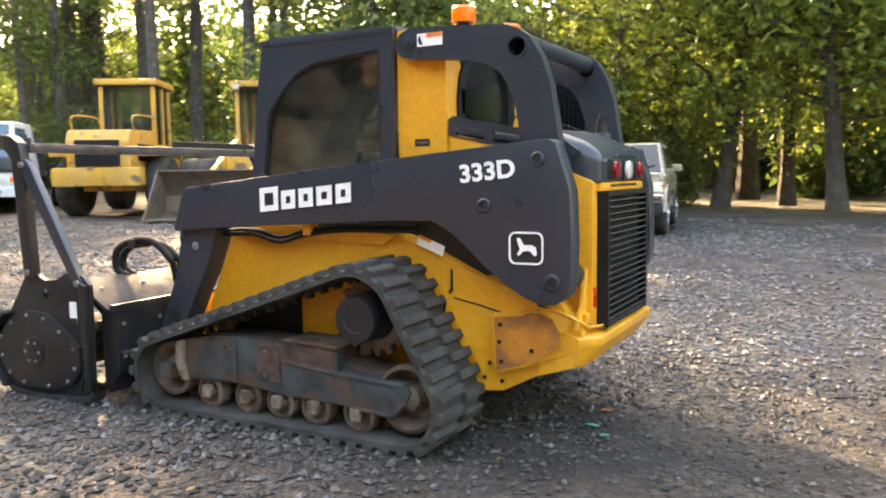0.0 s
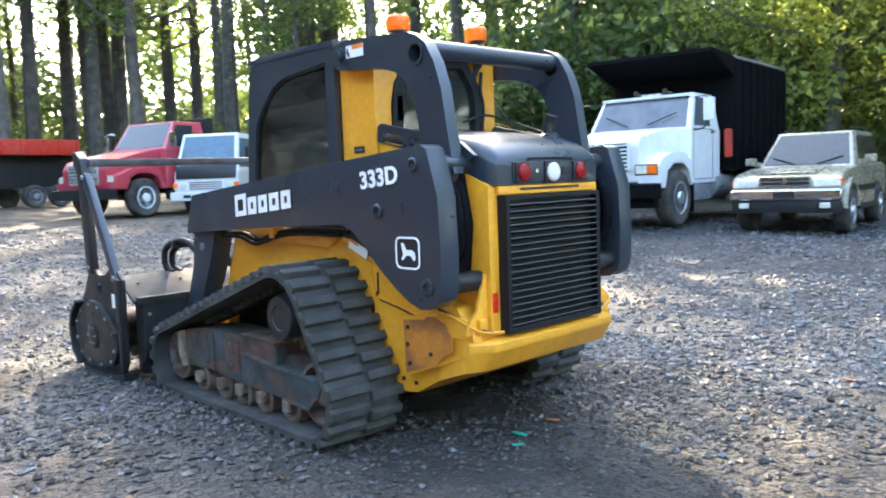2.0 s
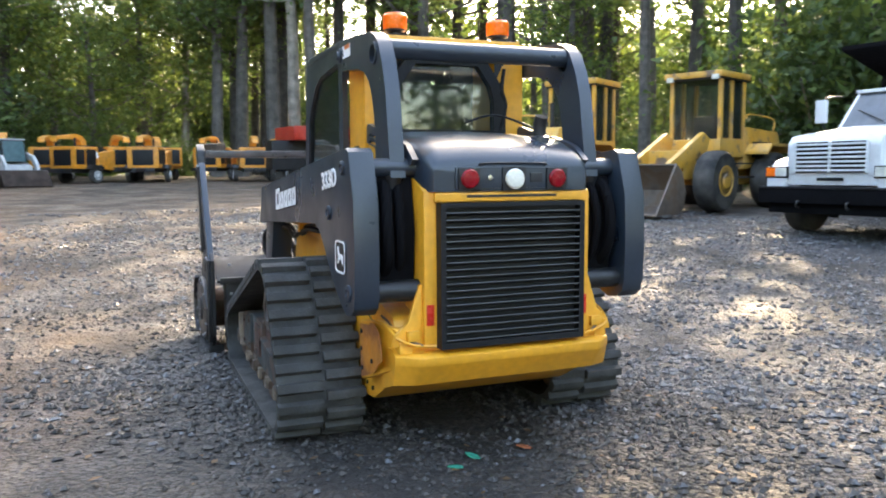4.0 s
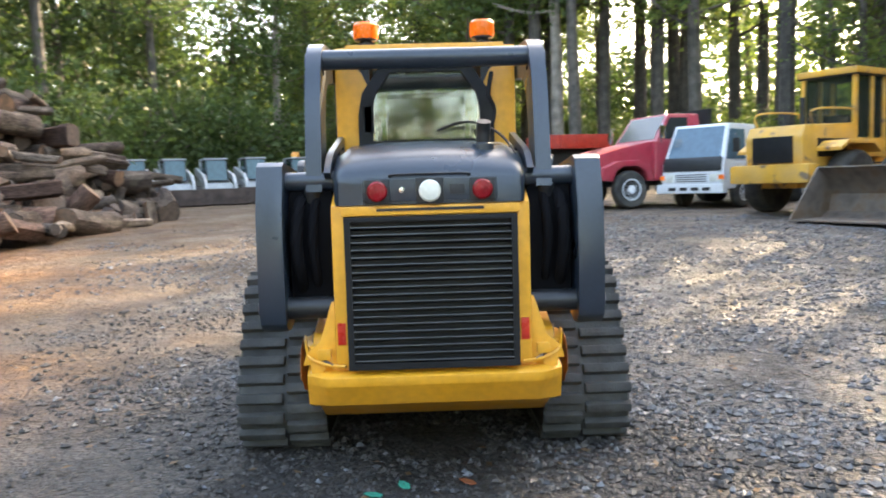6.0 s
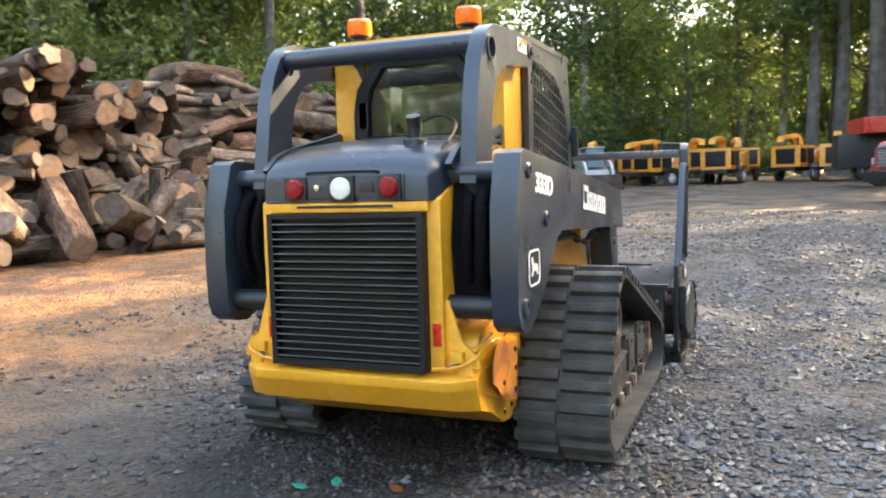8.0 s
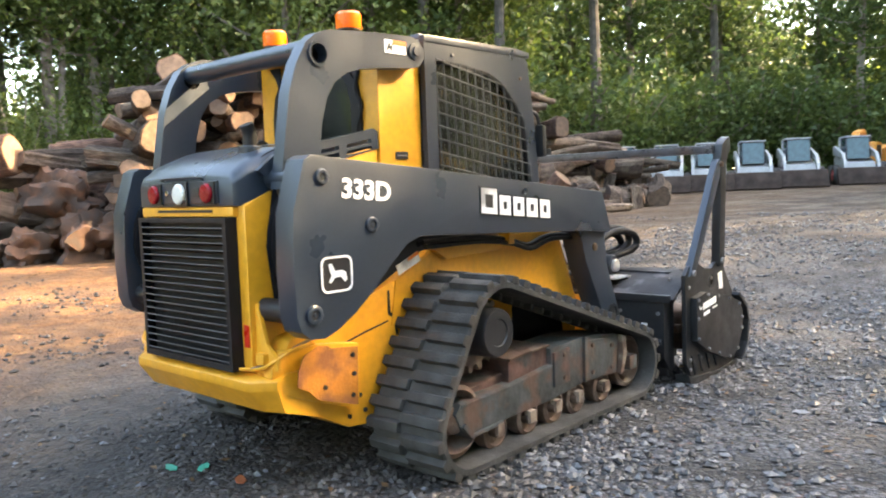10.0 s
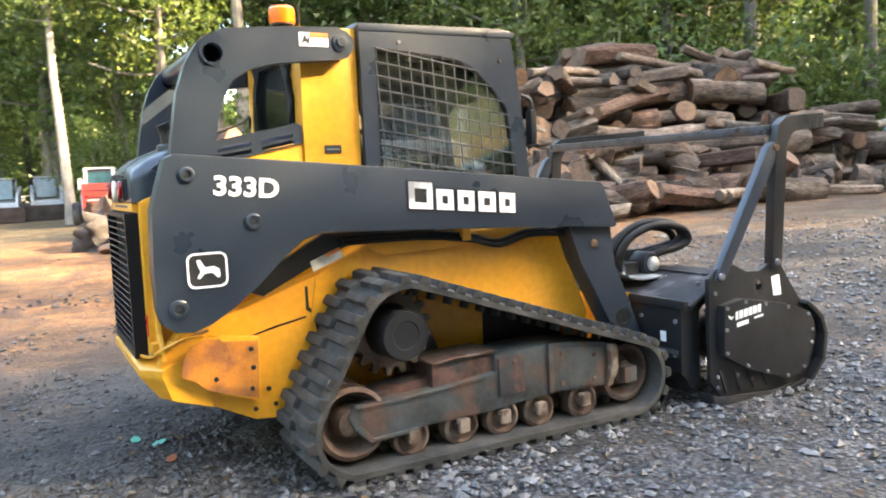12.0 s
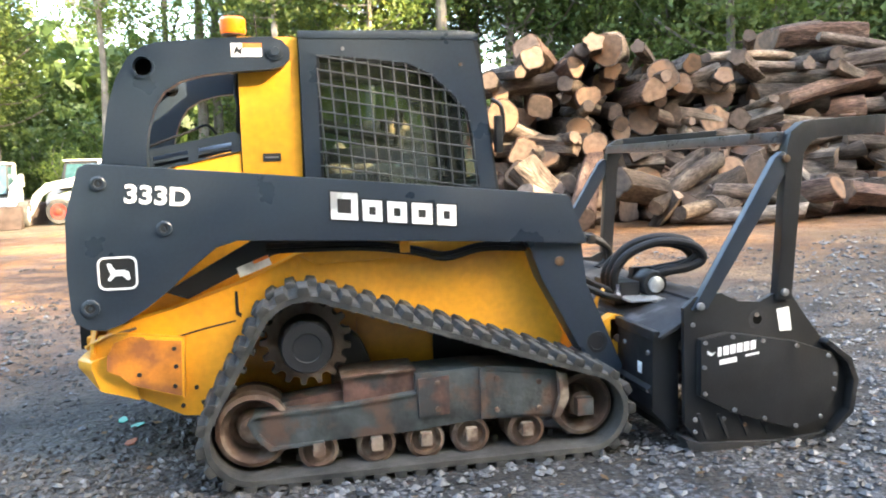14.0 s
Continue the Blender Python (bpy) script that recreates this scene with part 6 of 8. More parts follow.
def build_wheel_loader(x, y, heading, label, bucket=True):
    t = thing("wheel_loader", label, "wheel loader", place(x, y, heading))
    part("engine_cover", prism([(-3.1, 1.0), (-3.15, 1.75), (-3.0, 2.02), (-0.9, 2.10), (-0.9, 1.0)], -0.72, 0.72, 0.07), OLD_YELLOW, t, "faded yellow engine cover")
    part("rear_grille", box(-3.19, -3.12, -0.50, 0.50, 1.18, 1.78, 0.02), GRILLE, t, "dark rear radiator grille")
    part("counterweight", box(-3.35, -2.9, -1.0, 1.0, 0.72, 1.15, 0.08), OLD_YELLOW, t)
    cab = part("cab", box(-0.95, 0.45, -0.70, 0.70, 1.3, 1.75, 0.04), OLD_YELLOW, t, "faded yellow cab base")
    for px in (-0.90, -0.20, 0.36):
        for s in (1, -1):
            part("cab_post", box(px - 0.05, px + 0.05, *mir((0.60, 0.70), s), 1.7, 3.28, 0.015), OLD_YELLOW, cab)
    part("cab_roof", box(-1.05, 0.60, -0.78, 0.78, 3.26, 3.42, 0.05), OLD_YELLOW, cab)
    for s in (1, -1):
        pane_of("side_window", [(-0.86, 0.66 * s, 1.78), (-0.86, 0.66 * s, 3.26), (0.34, 0.66 * s, 3.26), (0.34, 0.66 * s, 1.78)], cab, CAB_GLASS, thick=0.006)
    pane_of("windscreen", [(0.39, -0.60, 1.75), (0.39, 0.60, 1.75), (0.39, 0.60, 3.26), (0.39, -0.60, 3.26)], cab, CAB_GLASS, thick=0.006)
    pane_of("rear_window", [(-0.92, -0.60, 2.12), (-0.92, 0.60, 2.12), (-0.92, 0.60, 3.26), (-0.92, -0.60, 3.26)], cab, CAB_GLASS, thick=0.006)
    part("operator_seat", box(-0.55, -0.05, -0.3, 0.3, 1.75, 2.35, 0.08), SEAT, cab)
    for s in (1, -1):
        part("work_light", box(0.52, 0.62, *mir((0.52, 0.70), s), 3.20, 3.32, 0.02), CLEAR_LENS, cab)
        part("hand_rail", tube([(-2.7, 0.70 * s, 2.02), (-2.7, 0.70 * s, 2.35), (-1.2, 0.70 * s, 2.42), (-1.0, 0.70 * s, 2.30)], 0.022, 6), OLD_YELLOW, t)
        part("ladder_step", box(-0.55, -0.15, *mir((0.85, 1.15), s), 0.78, 0.82, 0.01), BLACK, t)
        part("ladder_step", box(-0.55, -0.15, *mir((0.80, 1.10), s), 1.12, 1.16, 0.01), BLACK, t)
        part("side_vent", box(-2.55, -1.35, *mir((0.715, 0.728), s), 1.30, 1.72, 0.006), GRILLE, t, "dark engine side vents")
        part("steering_cylinder", rod((-0.2, 0.34 * s, 0.92), (0.75, 0.42 * s, 0.98), 0.045, 10), STEEL, t)
    part("exhaust_stack", rod((-1.6, 0.25, 2.05), (-1.6, 0.25, 2.75), 0.06, 12), BLACK, t)
    part("roof_edge", box(-1.02, 0.57, -0.75, 0.75, 3.225, 3.265, 0.01), GRILLE, cab)
    part("front_frame", box(0.30, 1.9, -0.50, 0.50, 0.75, 1.45, 0.06), OLD_YELLOW, t)
    part("rear_frame", box(-2.9, 0.30, -0.45, 0.45, 0.60, 1.05, 0.04), OLD_YELLOW, t)
    for s in (1, -1):
        add_wheel(t, 1.35, 1.05 * s, 0.72, 0.52, s, OLD_YELLOW, hub=0.48)
        add_wheel(t, -1.75, 1.05 * s, 0.72, 0.52, s, OLD_YELLOW, hub=0.48)
        part("fender", prism([(-2.6, 1.50), (-2.3, 1.66), (-1.2, 1.66), (-0.95, 1.45), (-0.95, 1.38), (-1.25, 1.58), (-2.3, 1.58), (-2.6, 1.42)], *mir((0.70, 1.32), s), 0.02), OLD_YELLOW, t)
        if bucket:
            part("boom_arm", prism([(0.7, 1.75), (1.0, 1.90), (2.6, 1.15), (3.36, 0.66), (3.30, 0.36), (2.4, 0.90), (0.8, 1.45)], *mir((0.42, 0.56), s), 0.03), OLD_YELLOW, t, "yellow lifting boom")
    if bucket:
        shell = [(3.65, 0.03), (3.40, 0.16), (3.32, 0.55), (3.50, 0.95), (3.75, 1.12), (3.76, 1.09), (3.54, 0.92), (3.37, 0.55), (3.45, 0.20), (3.68, 0.07), (4.55, 0.05), (4.55, 0.02)]
        b = part("bucket", prism(shell, -1.32, 1.32, 0.0), BUCKET_STEEL, t, "worn brown steel bucket resting on the ground", smooth=True)
        for s in (1, -1):
            part("bucket_cheek", prism([(3.65, 0.03), (3.40, 0.16), (3.32, 0.55), (3.50, 0.95), (3.75, 1.12), (4.55, 0.05)], *mir((1.30, 1.335), s), 0.006), BUCKET_STEEL, b)
        part("cutting_edge", box(4.32, 3.92, -1.34, 1.34, 0.0, 0.04, 0.008), STEEL, b)


def build_wood_chipper(x, y, heading):
    t = thing("wood_chipper", "orange-yellow towed wood chipper parked at the woods", "wood chipper", place(x, y, heading), group="chippers by the trees")
    part("engine_box", box(-0.6, 0.9, -0.75, 0.75, 0.7, 1.75, 0.06), CHIPPER_YELLOW, t, "orange-yellow engine box")
    part("engine_grille", box(0.30, 0.85, 0.74, 0.77, 0.9, 1.6, 0.01), GRILLE, t)
    part("engine_grille", box(0.88, 0.92, -0.5, 0.5, 0.85, 1.6, 0.01), GRILLE, t)
    part("infeed_hopper", prism([(-1.9, 0.6), (-2.3, 0.75), (-2.3, 1.7), (-1.9, 1.65), (-0.6, 1.45), (-0.6, 0.7)], -0.8, 0.8, 0.04), CHIPPER_YELLOW, t)
    part("infeed_mouth", box(-2.33, -2.28, -0.68, 0.68, 0.85, 1.6, 0.01), BLACK, t)
    part("engine_grille", box(-0.45, 0.20, 0.74, 0.765, 0.85, 1.62, 0.01), GRILLE, t)
    part("engine_grille", box(-0.40, 0.75, -0.765, -0.74, 0.85, 1.62, 0.01), GRILLE, t)
    chute = part("discharge_chute", prism([(-0.55, 1.72), (-0.50, 2.05), (-0.25, 2.28), (0.15, 2.36), (1.35, 2.20), (1.42, 1.95), (1.34, 1.93), (1.25, 2.08), (0.15, 2.12), (-0.15, 2.02), (-0.22, 1.72)], -0.16, 0.16, 0.02), CHIPPER_YELLOW, t, "bent discharge chute")
    part("chute_collar", lathe([(0.26, 1.70), (0.26, 1.80), (0.20, 1.82), (0.0001, 1.82)], (-0.38, 0, 0), axis="z", seg=16), BLACK, chute)
    part("feed_motor", box(-1.35, -0.75, -0.45, 0.45, 1.45, 1.78, 0.05), BLACK, t)
    part("exhaust_pipe", rod((0.55, 0.45, 1.74), (0.55, 0.45, 2.15), 0.05, 10), BLACK, t)
    part("warning_panel", box(-0.58, -0.45, 0.752, 0.758, 1.2, 1.5), WHITE_DECAL, t)
    part("drawbar", box(0.9, 2.6, -0.08, 0.08, 0.52, 0.68, 0.02), BLACK, t)
    part("axle_frame", box(-1.6, 1.0, -0.55, 0.55, 0.5, 0.72, 0.02), BLACK, t)
    for s in (1, -1):
        add_wheel(t, -0.2, 0.92 * s, 0.38, 0.24, s, WHITE_PAINT)
        part("mudguard", prism([(-0.68, 0.72), (-0.5, 0.88), (0.1, 0.88), (0.28, 0.72), (0.28, 0.68), (-0.68, 0.68)], *mir((0.76, 1.06), s), 0.01), BLACK, t)
    return t


def build_skid_steer(paint, label):
    t = thing("skid_steer_loader", label, "skid steer", pose(0, 0, 0), group="row of parked skid steers")
    part("body", prism([(-1.2, 0.35), (-1.25, 1.15), (-0.9, 1.3), (0.7, 0.9), (0.9, 0.35)], -0.62, 0.62, 0.05), SKID_WHITE, t, "white machine body")
    door = part("rear_door", box(-1.29, -1.20, -0.56, 0.56, 0.45, 1.46, 0.04), paint, t)
    for k in range(3):
        part("door_slot", box(-1.296, -1.285, -0.44, 0.44, 0.70 + 0.24 * k, 0.75 + 0.24 * k), BLACK, door)
    part("door_band", box(-1.296, -1.285, -0.40, 0.40, 0.86, 0.91), SKID_WHITE, door)
    for y in (-0.42, 0.42):
        part("tail_light", box(-1.30, -1.285, y - 0.05, y + 0.05, 0.95, 1.05, 0.008), RED_LENS, door)
    cab = part("cab", prism([(-0.75, 1.15), (-0.75, 1.92), (-0.65, 1.98), (0.35, 1.98), (0.55, 1.05)], -0.46, 0.46, 0.05), SCUFFED, t, "dark cab")
    pane_of("front_window", [(0.37, -0.41, 1.92), (0.37, 0.41, 1.92), (0.57, 0.41, 1.06), (0.57, -0.41, 1.06)], cab, TEAL_GLASS, thick=0.012)
    pane_of("rear_window", [(-0.76, -0.38, 1.48), (-0.76, 0.38, 1.48), (-0.76, 0.38, 1.86), (-0.76, -0.38, 1.86)], cab, TEAL_GLASS, thick=0.012)
    part("roof", box(-0.78, 0.40, -0.5, 0.5, 1.965, 2.03, 0.02), SKID_WHITE, cab)
    for s in (1, -1):
        pane_of("side_window", [(-0.6, 0.464 * s, 1.25), (-0.6, 0.464 * s, 1.88), (0.28, 0.464 * s, 1.88), (0.40, 0.464 * s, 1.25)], cab, TEAL_GLASS, thick=0.006)
        part("cab_post", box(-0.80, -0.66, *mir((0.40, 0.52), s), 1.10, 2.0, 0.02), SKID_WHITE, cab)
        part("lift_arm", prism([(-1.25, 1.25), (-1.2, 1.62), (-1.0, 1.66), (0.9, 1.30), (1.30, 0.95), (1.50, 0.45), (1.38, 0.30), (1.05, 0.88), (0.7, 1.10), (-0.9, 1.25)], *mir((0.56, 0.68), s), 0.03), SKID_WHITE, t, "white lift arm")
        add_wheel(t, -0.6, 0.82 * s, 0.41, 0.28, s, paint)
        add_wheel(t, 0.45, 0.82 * s, 0.41, 0.28, s, paint)
    part("bucket", prism([(1.42, 0.04), (1.36, 0.62), (1.44, 0.70), (1.52, 0.66), (1.98, 0.04), (1.95, 0.0), (1.40, 0.0)], -0.95, 0.95, 0.01), BUCKET_DARK, t, "dark brown steel bucket")
    return t


def build_dump_trailer():
    t = thing("red_dump_trailer", "bright red high-sided dump trailer", "trailer", place(28.8, -6.2, 100))
    part("box", box(-1.5, 1.5, -1.1, 1.1, 1.95, 2.52, 0.03), BRIGHT_RED, t, "bright red steel box")
    for k in range(5):
        for s in (1, -1):
            part("side_rib", box(-1.45 + k * 0.7, -1.35 + k * 0.7, *mir((1.10, 1.16), s), 1.95, 2.50, 0.01), BRIGHT_RED, t)
    part("chassis", box(-1.6, 2.2, -0.4, 0.4, 0.75, 1.95, 0.02), BLACK, t)
    for s in (1, -1):
        for x in (-0.6, 0.35):
            add_wheel(t, x, 1.05 * s, 0.42, 0.25, s)


build_white_truck()
build_suv()
build_cabover()
build_red_truck()
build_wheel_loader(14.75, -10.65, -58, "faded yellow wheel loader parked with its engine end forward", bucket=False)
build_wheel_loader(11.65, -12.15, 113, "old yellow wheel loader with its bucket on the ground")
build_dump_trailer()
for x, y, h in ((39.2, -3.0, 150), (38.6, -6.6, 20), (39.0, 1.8, 200), (41.5, -0.2, 10), (40.5, 5.0, 170), (42.0, -8.5, 190), (37.2, 3.6, 140), (37.6, 0.4, 165), (37.4, -4.8, 175), (36.8, 6.6, 185)):
    build_wood_chipper(x, y, h)
kinds = [build_skid_steer(TEAL_PAINT, "white skid steer with pale teal trim, parked in a row"), build_skid_steer(BRIGHT_RED, "white and red skid steer, parked in a row"), build_skid_steer(WHITE_PAINT, "plain white skid steer, parked in a row")]
row = [(27.0, 13.4, 205, 0), (28.2, 12.0, 205, 0), (29.4, 10.7, 205, 0), (30.4, 9.2, 205, 0), (31.4, 7.7, 205, 0), (33.5, 6.0, 205, 1),
       (-8.9, 22.2, 278, 2), (-6.45, 22.7, 174, 1), (-2.2, 37.4, 265, 0), (-0.4, 37.8, 268, 2), (1.05, 27.0, 80, 1), (2.75, 27.4, 85, 1), (5.2, 27.8, 262, 0)]
used = set()
for x, y, h, k in row:
    if k not in used:
        kinds[k].matrix_basis = place(x, y, h)
        used.add(k)
    else:
        copy_thing(kinds[k], place(x, y, h))


# ---------------------------------------------------------------- logs
def bark_material(name, color, worn, spread):
    """Bark in ridges along the log, worn to paler wood in patches."""
    m = bpy.data.materials.new(name)
    m.use_nodes = True
    n, l = m.node_tree.nodes, m.node_tree.links
    bsdf = n["Principled BSDF"]
    bsdf.inputs["Roughness"].default_value = 0.9
    bsdf.inputs["Specular IOR Level"].default_value = 0.2
    co, info = n.new("ShaderNodeTexCoord"), n.new("ShaderNodeObjectInfo")

    def tex(stretch, s, detail):
        mp, t = n.new("ShaderNodeMapping"), n.new("ShaderNodeTexNoise")
        mp.inputs["Scale"].default_value = (stretch, 1, 1)
        t.inputs["Scale"].default_value, t.inputs["Detail"].default_value = s, detail
        l.new(co.outputs["Object"], mp.inputs[0]); l.new(mp.outputs[0], t.inputs["Vector"])
        return t.outputs[0]

    def rng(src, lo, hi, a, b):
        r = n.new("ShaderNodeMapRange")
        l.new(src, r.inputs[0])
        for k, v in zip((1, 2, 3, 4), (lo, hi, a, b)):
            r.inputs[k].default_value = v
        return r.outputs[0]

    def times(a, b):
        t = n.new("ShaderNodeMath"); t.operation = "MULTIPLY"
        l.new(a, t.inputs[0]); l.new(b, t.inputs[1])
        return t.outputs[0]

    ridge = tex(0.22, 34.0, 7.0)
    val = times(times(rng(ridge, 0.34, 0.66, 0.55, 1.35), rng(tex(0.6, 5.0, 6.0), 0.3, 0.7, 0.50, 1.5)), rng(info.outputs["Random"], 0, 1, 1 - spread, 1 + spread))
    val = times(val, rng(n.new("ShaderNodeNewGeometry").outputs["Random Per Island"], 0, 1, 0.7, 1.25))
    mix = n.new("ShaderNodeMix"); mix.data_type = "RGBA"
    l.new(rng(tex(0.35, 3.0, 8.0), 0.52, 0.62, 0, 0.85), mix.inputs["Factor"])
    mix.inputs[6].default_value, mix.inputs[7].default_value = (*color, 1), (*worn, 1)
    hsv = n.new("ShaderNodeHueSaturation")
    l.new(mix.outputs[2], hsv.inputs["Color"]); l.new(val, hsv.inputs["Value"]); l.new(hsv.outputs[0], bsdf.inputs["Base Color"])
    b = n.new("ShaderNodeBump")
    b.inputs["Strength"].default_value, b.inputs["Distance"].default_value = 1.0, 0.03
    l.new(ridge, b.inputs["Height"]); l.new(b.outputs[0], bsdf.inputs["Normal"])
    return m


BARK = bark_material("log_bark", (0.085, 0.063, 0.050), (0.135, 0.108, 0.084), 0.5)
PALE_BARK = bark_material("stripped_log", (0.140, 0.104, 0.076), (0.092, 0.066, 0.050), 0.4)
RED_BARK = bark_material("red_brown_log", (0.092, 0.054, 0.040), (0.135, 0.086, 0.062), 0.4)
CUT = material("cut_wood", (0.168, 0.096, 0.055), 0.8, dark=0.6, light=1.2, scale=9, bump=0.3, per_object=0.4, stain=(0.20, 0.105, 0.055), stain_amount=0.35)
GREY_CUT = material("weathered_cut_wood", (0.125, 0.084, 0.060), 0.85, dark=0.65, light=1.25, scale=10, bump=0.3, per_object=0.45)
STUMP_WOOD = material("stump_wood", (0.118, 0.058, 0.034), 0.9, dark=0.45, light=1.35, scale=3, fine=30, bump=0.9, bump_scale=14, per_object=0.3, stain=(0.050, 0.034, 0.027), stain_amount=0.5, stain_scale=2.5)
TAN_BUTT = material("barkless_trunk", (0.125, 0.080, 0.054), 0.85, dark=0.6, light=1.3, scale=4, fine=30, bump=0.7, bump_scale=20, stain=(0.085, 0.052, 0.036), stain_amount=0.5, stain_scale=3)
GREY_STUMP = material("grey_root_wood", (0.060, 0.050, 0.043), 0.9, dark=0.5, light=1.5, scale=3, fine=30, bump=0.9, bump_scale=14, stain=(0.036, 0.029, 0.024), stain_amount=0.5, stain_scale=3)


def build_log(r, length, seed, cut, bark_mat=None):
    rnd = random.Random(seed)
    seg, rings = 16, 10
    t = thing("log", "cut hardwood log stripped of bark, pale tan, in the pile" if bark_mat is PALE_BARK else "cut hardwood log with red-brown peeling bark in the pile" if bark_mat else "cut hardwood log with rough grey-brown bark in the pile", "log", group="logs in the pile")
    bend = (rnd.uniform(-0.12, 0.12), rnd.uniform(-0.08, 0.08))
    lobes = [(rnd.uniform(0.02, 0.10), rnd.randint(2, 5), rnd.uniform(0, 6)) for _ in range(3)]

    def ring(u, shrink=1.0):
        out = []
        for k in range(seg):
            a = 2 * math.pi * k / seg
            rr = r * (1 - 0.14 * u) * shrink * (1 + sum(m * math.sin(n * a + ph + u * 1.5) for m, n, ph in lobes) + 0.09 * noise.noise(Vector((a * 1.7, u * 5, seed))) + 0.05 * noise.noise(Vector((math.cos(a) * 3, math.sin(a) * 3, u * 9 + seed))))
            out.append((length * (u - 0.5), rr * math.cos(a) + bend[0] * math.sin(math.pi * u) * length * 0.3, rr * math.sin(a) + bend[1] * math.sin(math.pi * u) * length * 0.3))
        return out

    skew = (rnd.uniform(-0.3, 0.3), rnd.uniform(-0.3, 0.3))
    smooth_ring = ring

    def ring(u, shrink=1.0):
        """The same with sawn ends that are not quite square."""
        end = max(0.0, 1 - 8 * min(u, 1 - u))
        return [(x + end * (skew[0] * y + skew[1] * z), y, z) for x, y, z in smooth_ring(u, shrink)]

    bm = bmesh.new()
    loops = [[bm.verts.new(p) for p in ring(i / (rings - 1))] for i in range(rings)]
    for a, b in zip(loops, loops[1:]):
        for k in range(seg):
            bm.faces.new((a[k], a[(k + 1) % seg], b[(k + 1) % seg], b[k]))
    bm.faces.new(loops[0]); bm.faces.new(loops[-1][::-1])
    part("bark", bm, bark_mat or BARK, t, "pale stripped wood" if bark_mat is PALE_BARK else "")
    for u, d in ((0.0, -1), (1.0, 1)):
        bm = bmesh.new()
        a = [bm.verts.new((p[0] - d * 0.01, p[1], p[2])) for p in ring(u, 0.93)]
        b = [bm.verts.new((p[0] + d * 0.012, p[1], p[2])) for p in ring(u, 0.91)]
        bm.faces.new(b); bm.faces.new(a[::-1])
        for k in range(seg):
            bm.faces.new((a[k], a[(k + 1) % seg], b[(k + 1) % seg], b[k]))
        part("cut_face", bm, cut, t, "pale sawn end" if cut is CUT else "")
    return t


def build_chunk(r, length, seed, wood, arc):
    """A split billet: a wedge of a log, bark on the round side, torn wood on the split faces."""
    t = thing("split_log", "split chunk of log with torn wood and bark", "log", group="split chunks at the foot of the pile")
    n, rings = 8, 7

    def section(u, grow=1.0, shift=0.0):
        out = []
        for k in range(n):
            a = arc * (k / (n - 1) - 0.5)
            rr = r * grow * (1 - 0.10 * u) * (1 + 0.14 * noise.noise(Vector((a * 2.0, u * 4, seed))))
            out.append((length * (u - 0.5), rr * math.sin(a), rr * math.cos(a)))
        w = 0.22 * r * noise.noise(Vector((u * 5, seed * 1.3, 0)))
        core = (length * (u - 0.5), w, shift + 0.05 * r + 0.5 * w)
        return out, core

    bm = bmesh.new()
    outer, inner = [], []
    for i in range(rings):
        arc_pts, _ = section(i / (rings - 1))
        outer.append([bm.verts.new(p) for p in arc_pts])
        inner.append([bm.verts.new((p[0], p[1] * 0.93, p[2] * 0.93)) for p in arc_pts])
    for a, b in ((outer, 1), (inner, -1)):
        for p, q in zip(a, a[1:]):
            for k in range(n - 1):
                bm.faces.new((p[k], p[k + 1], q[k + 1], q[k])[::b])
    for p, q, v, w in zip(outer, outer[1:], inner, inner[1:]):
        bm.faces.new((p[0], q[0], w[0], v[0])); bm.faces.new((p[-1], v[-1], w[-1], q[-1]))
    for k in range(n - 1):
        for j in (0, -1):
            bm.faces.new((outer[j][k], inner[j][k], inner[j][k + 1], outer[j][k + 1]))
    part("bark", bm, BARK, t)
    bm = bmesh.new()
    rows = []
    for i in range(rings):
        arc_pts, core = section(i / (rings - 1), 0.94)
        rows.append([bm.verts.new(p) for p in arc_pts + [core]])
    for p, q in zip(rows, rows[1:]):
        for k in range(n + 1):
            bm.faces.new((p[k], p[(k + 1) % (n + 1)], q[(k + 1) % (n + 1)], q[k]))
    bm.faces.new(rows[0]); bm.faces.new(rows[-1][::-1])
    part("split_wood", bm, wood, t, "torn split wood")
    return t


def build_stump(x, y, z, size, seed, mat, label):
    """A torn root or butt: a lump with ridges along its grain and broken faces."""
    t = bmesh.new()
    bmesh.ops.create_icosphere(t, subdivisions=4, radius=1.0)
    for v in t.verts:
        p = v.co.copy()
        ridge = noise.noise(Vector((p.x * 0.8, p.y * 3.0, p.z * 3.0)) + Vector((seed, 0, 0)))
        lump = noise.noise(p * 1.1 + Vector((0, seed * 1.7, 0)))
        chip = noise.noise(p * 5.0 + Vector((0, 0, seed))) + 0.6 * noise.noise(Vector((p.x * 4, p.y * 14, p.z * 14)) + Vector((0, 0, seed)))
        v.co = p * (0.82 + 0.34 * ridge + 0.42 * lump + 0.15 * chip - 0.16 * abs(noise.noise(p * 2.3 + Vector((seed, seed, 0)))))
        v.co.z = max(v.co.z, -0.55)
        v.co = Vector((v.co.x * size[0], v.co.y * size[1], (v.co.z + 0.45) * size[2]))
    ob = new("tree_stump", mesh_of(t, "tree_stump", mat, angle=50))
    ob.matrix_basis = pose(x, y, ground_height(x, y) + z, 0, 0, seed * 47)
    tagged(ob, label, "stump", group="torn stumps and butts by the pile")


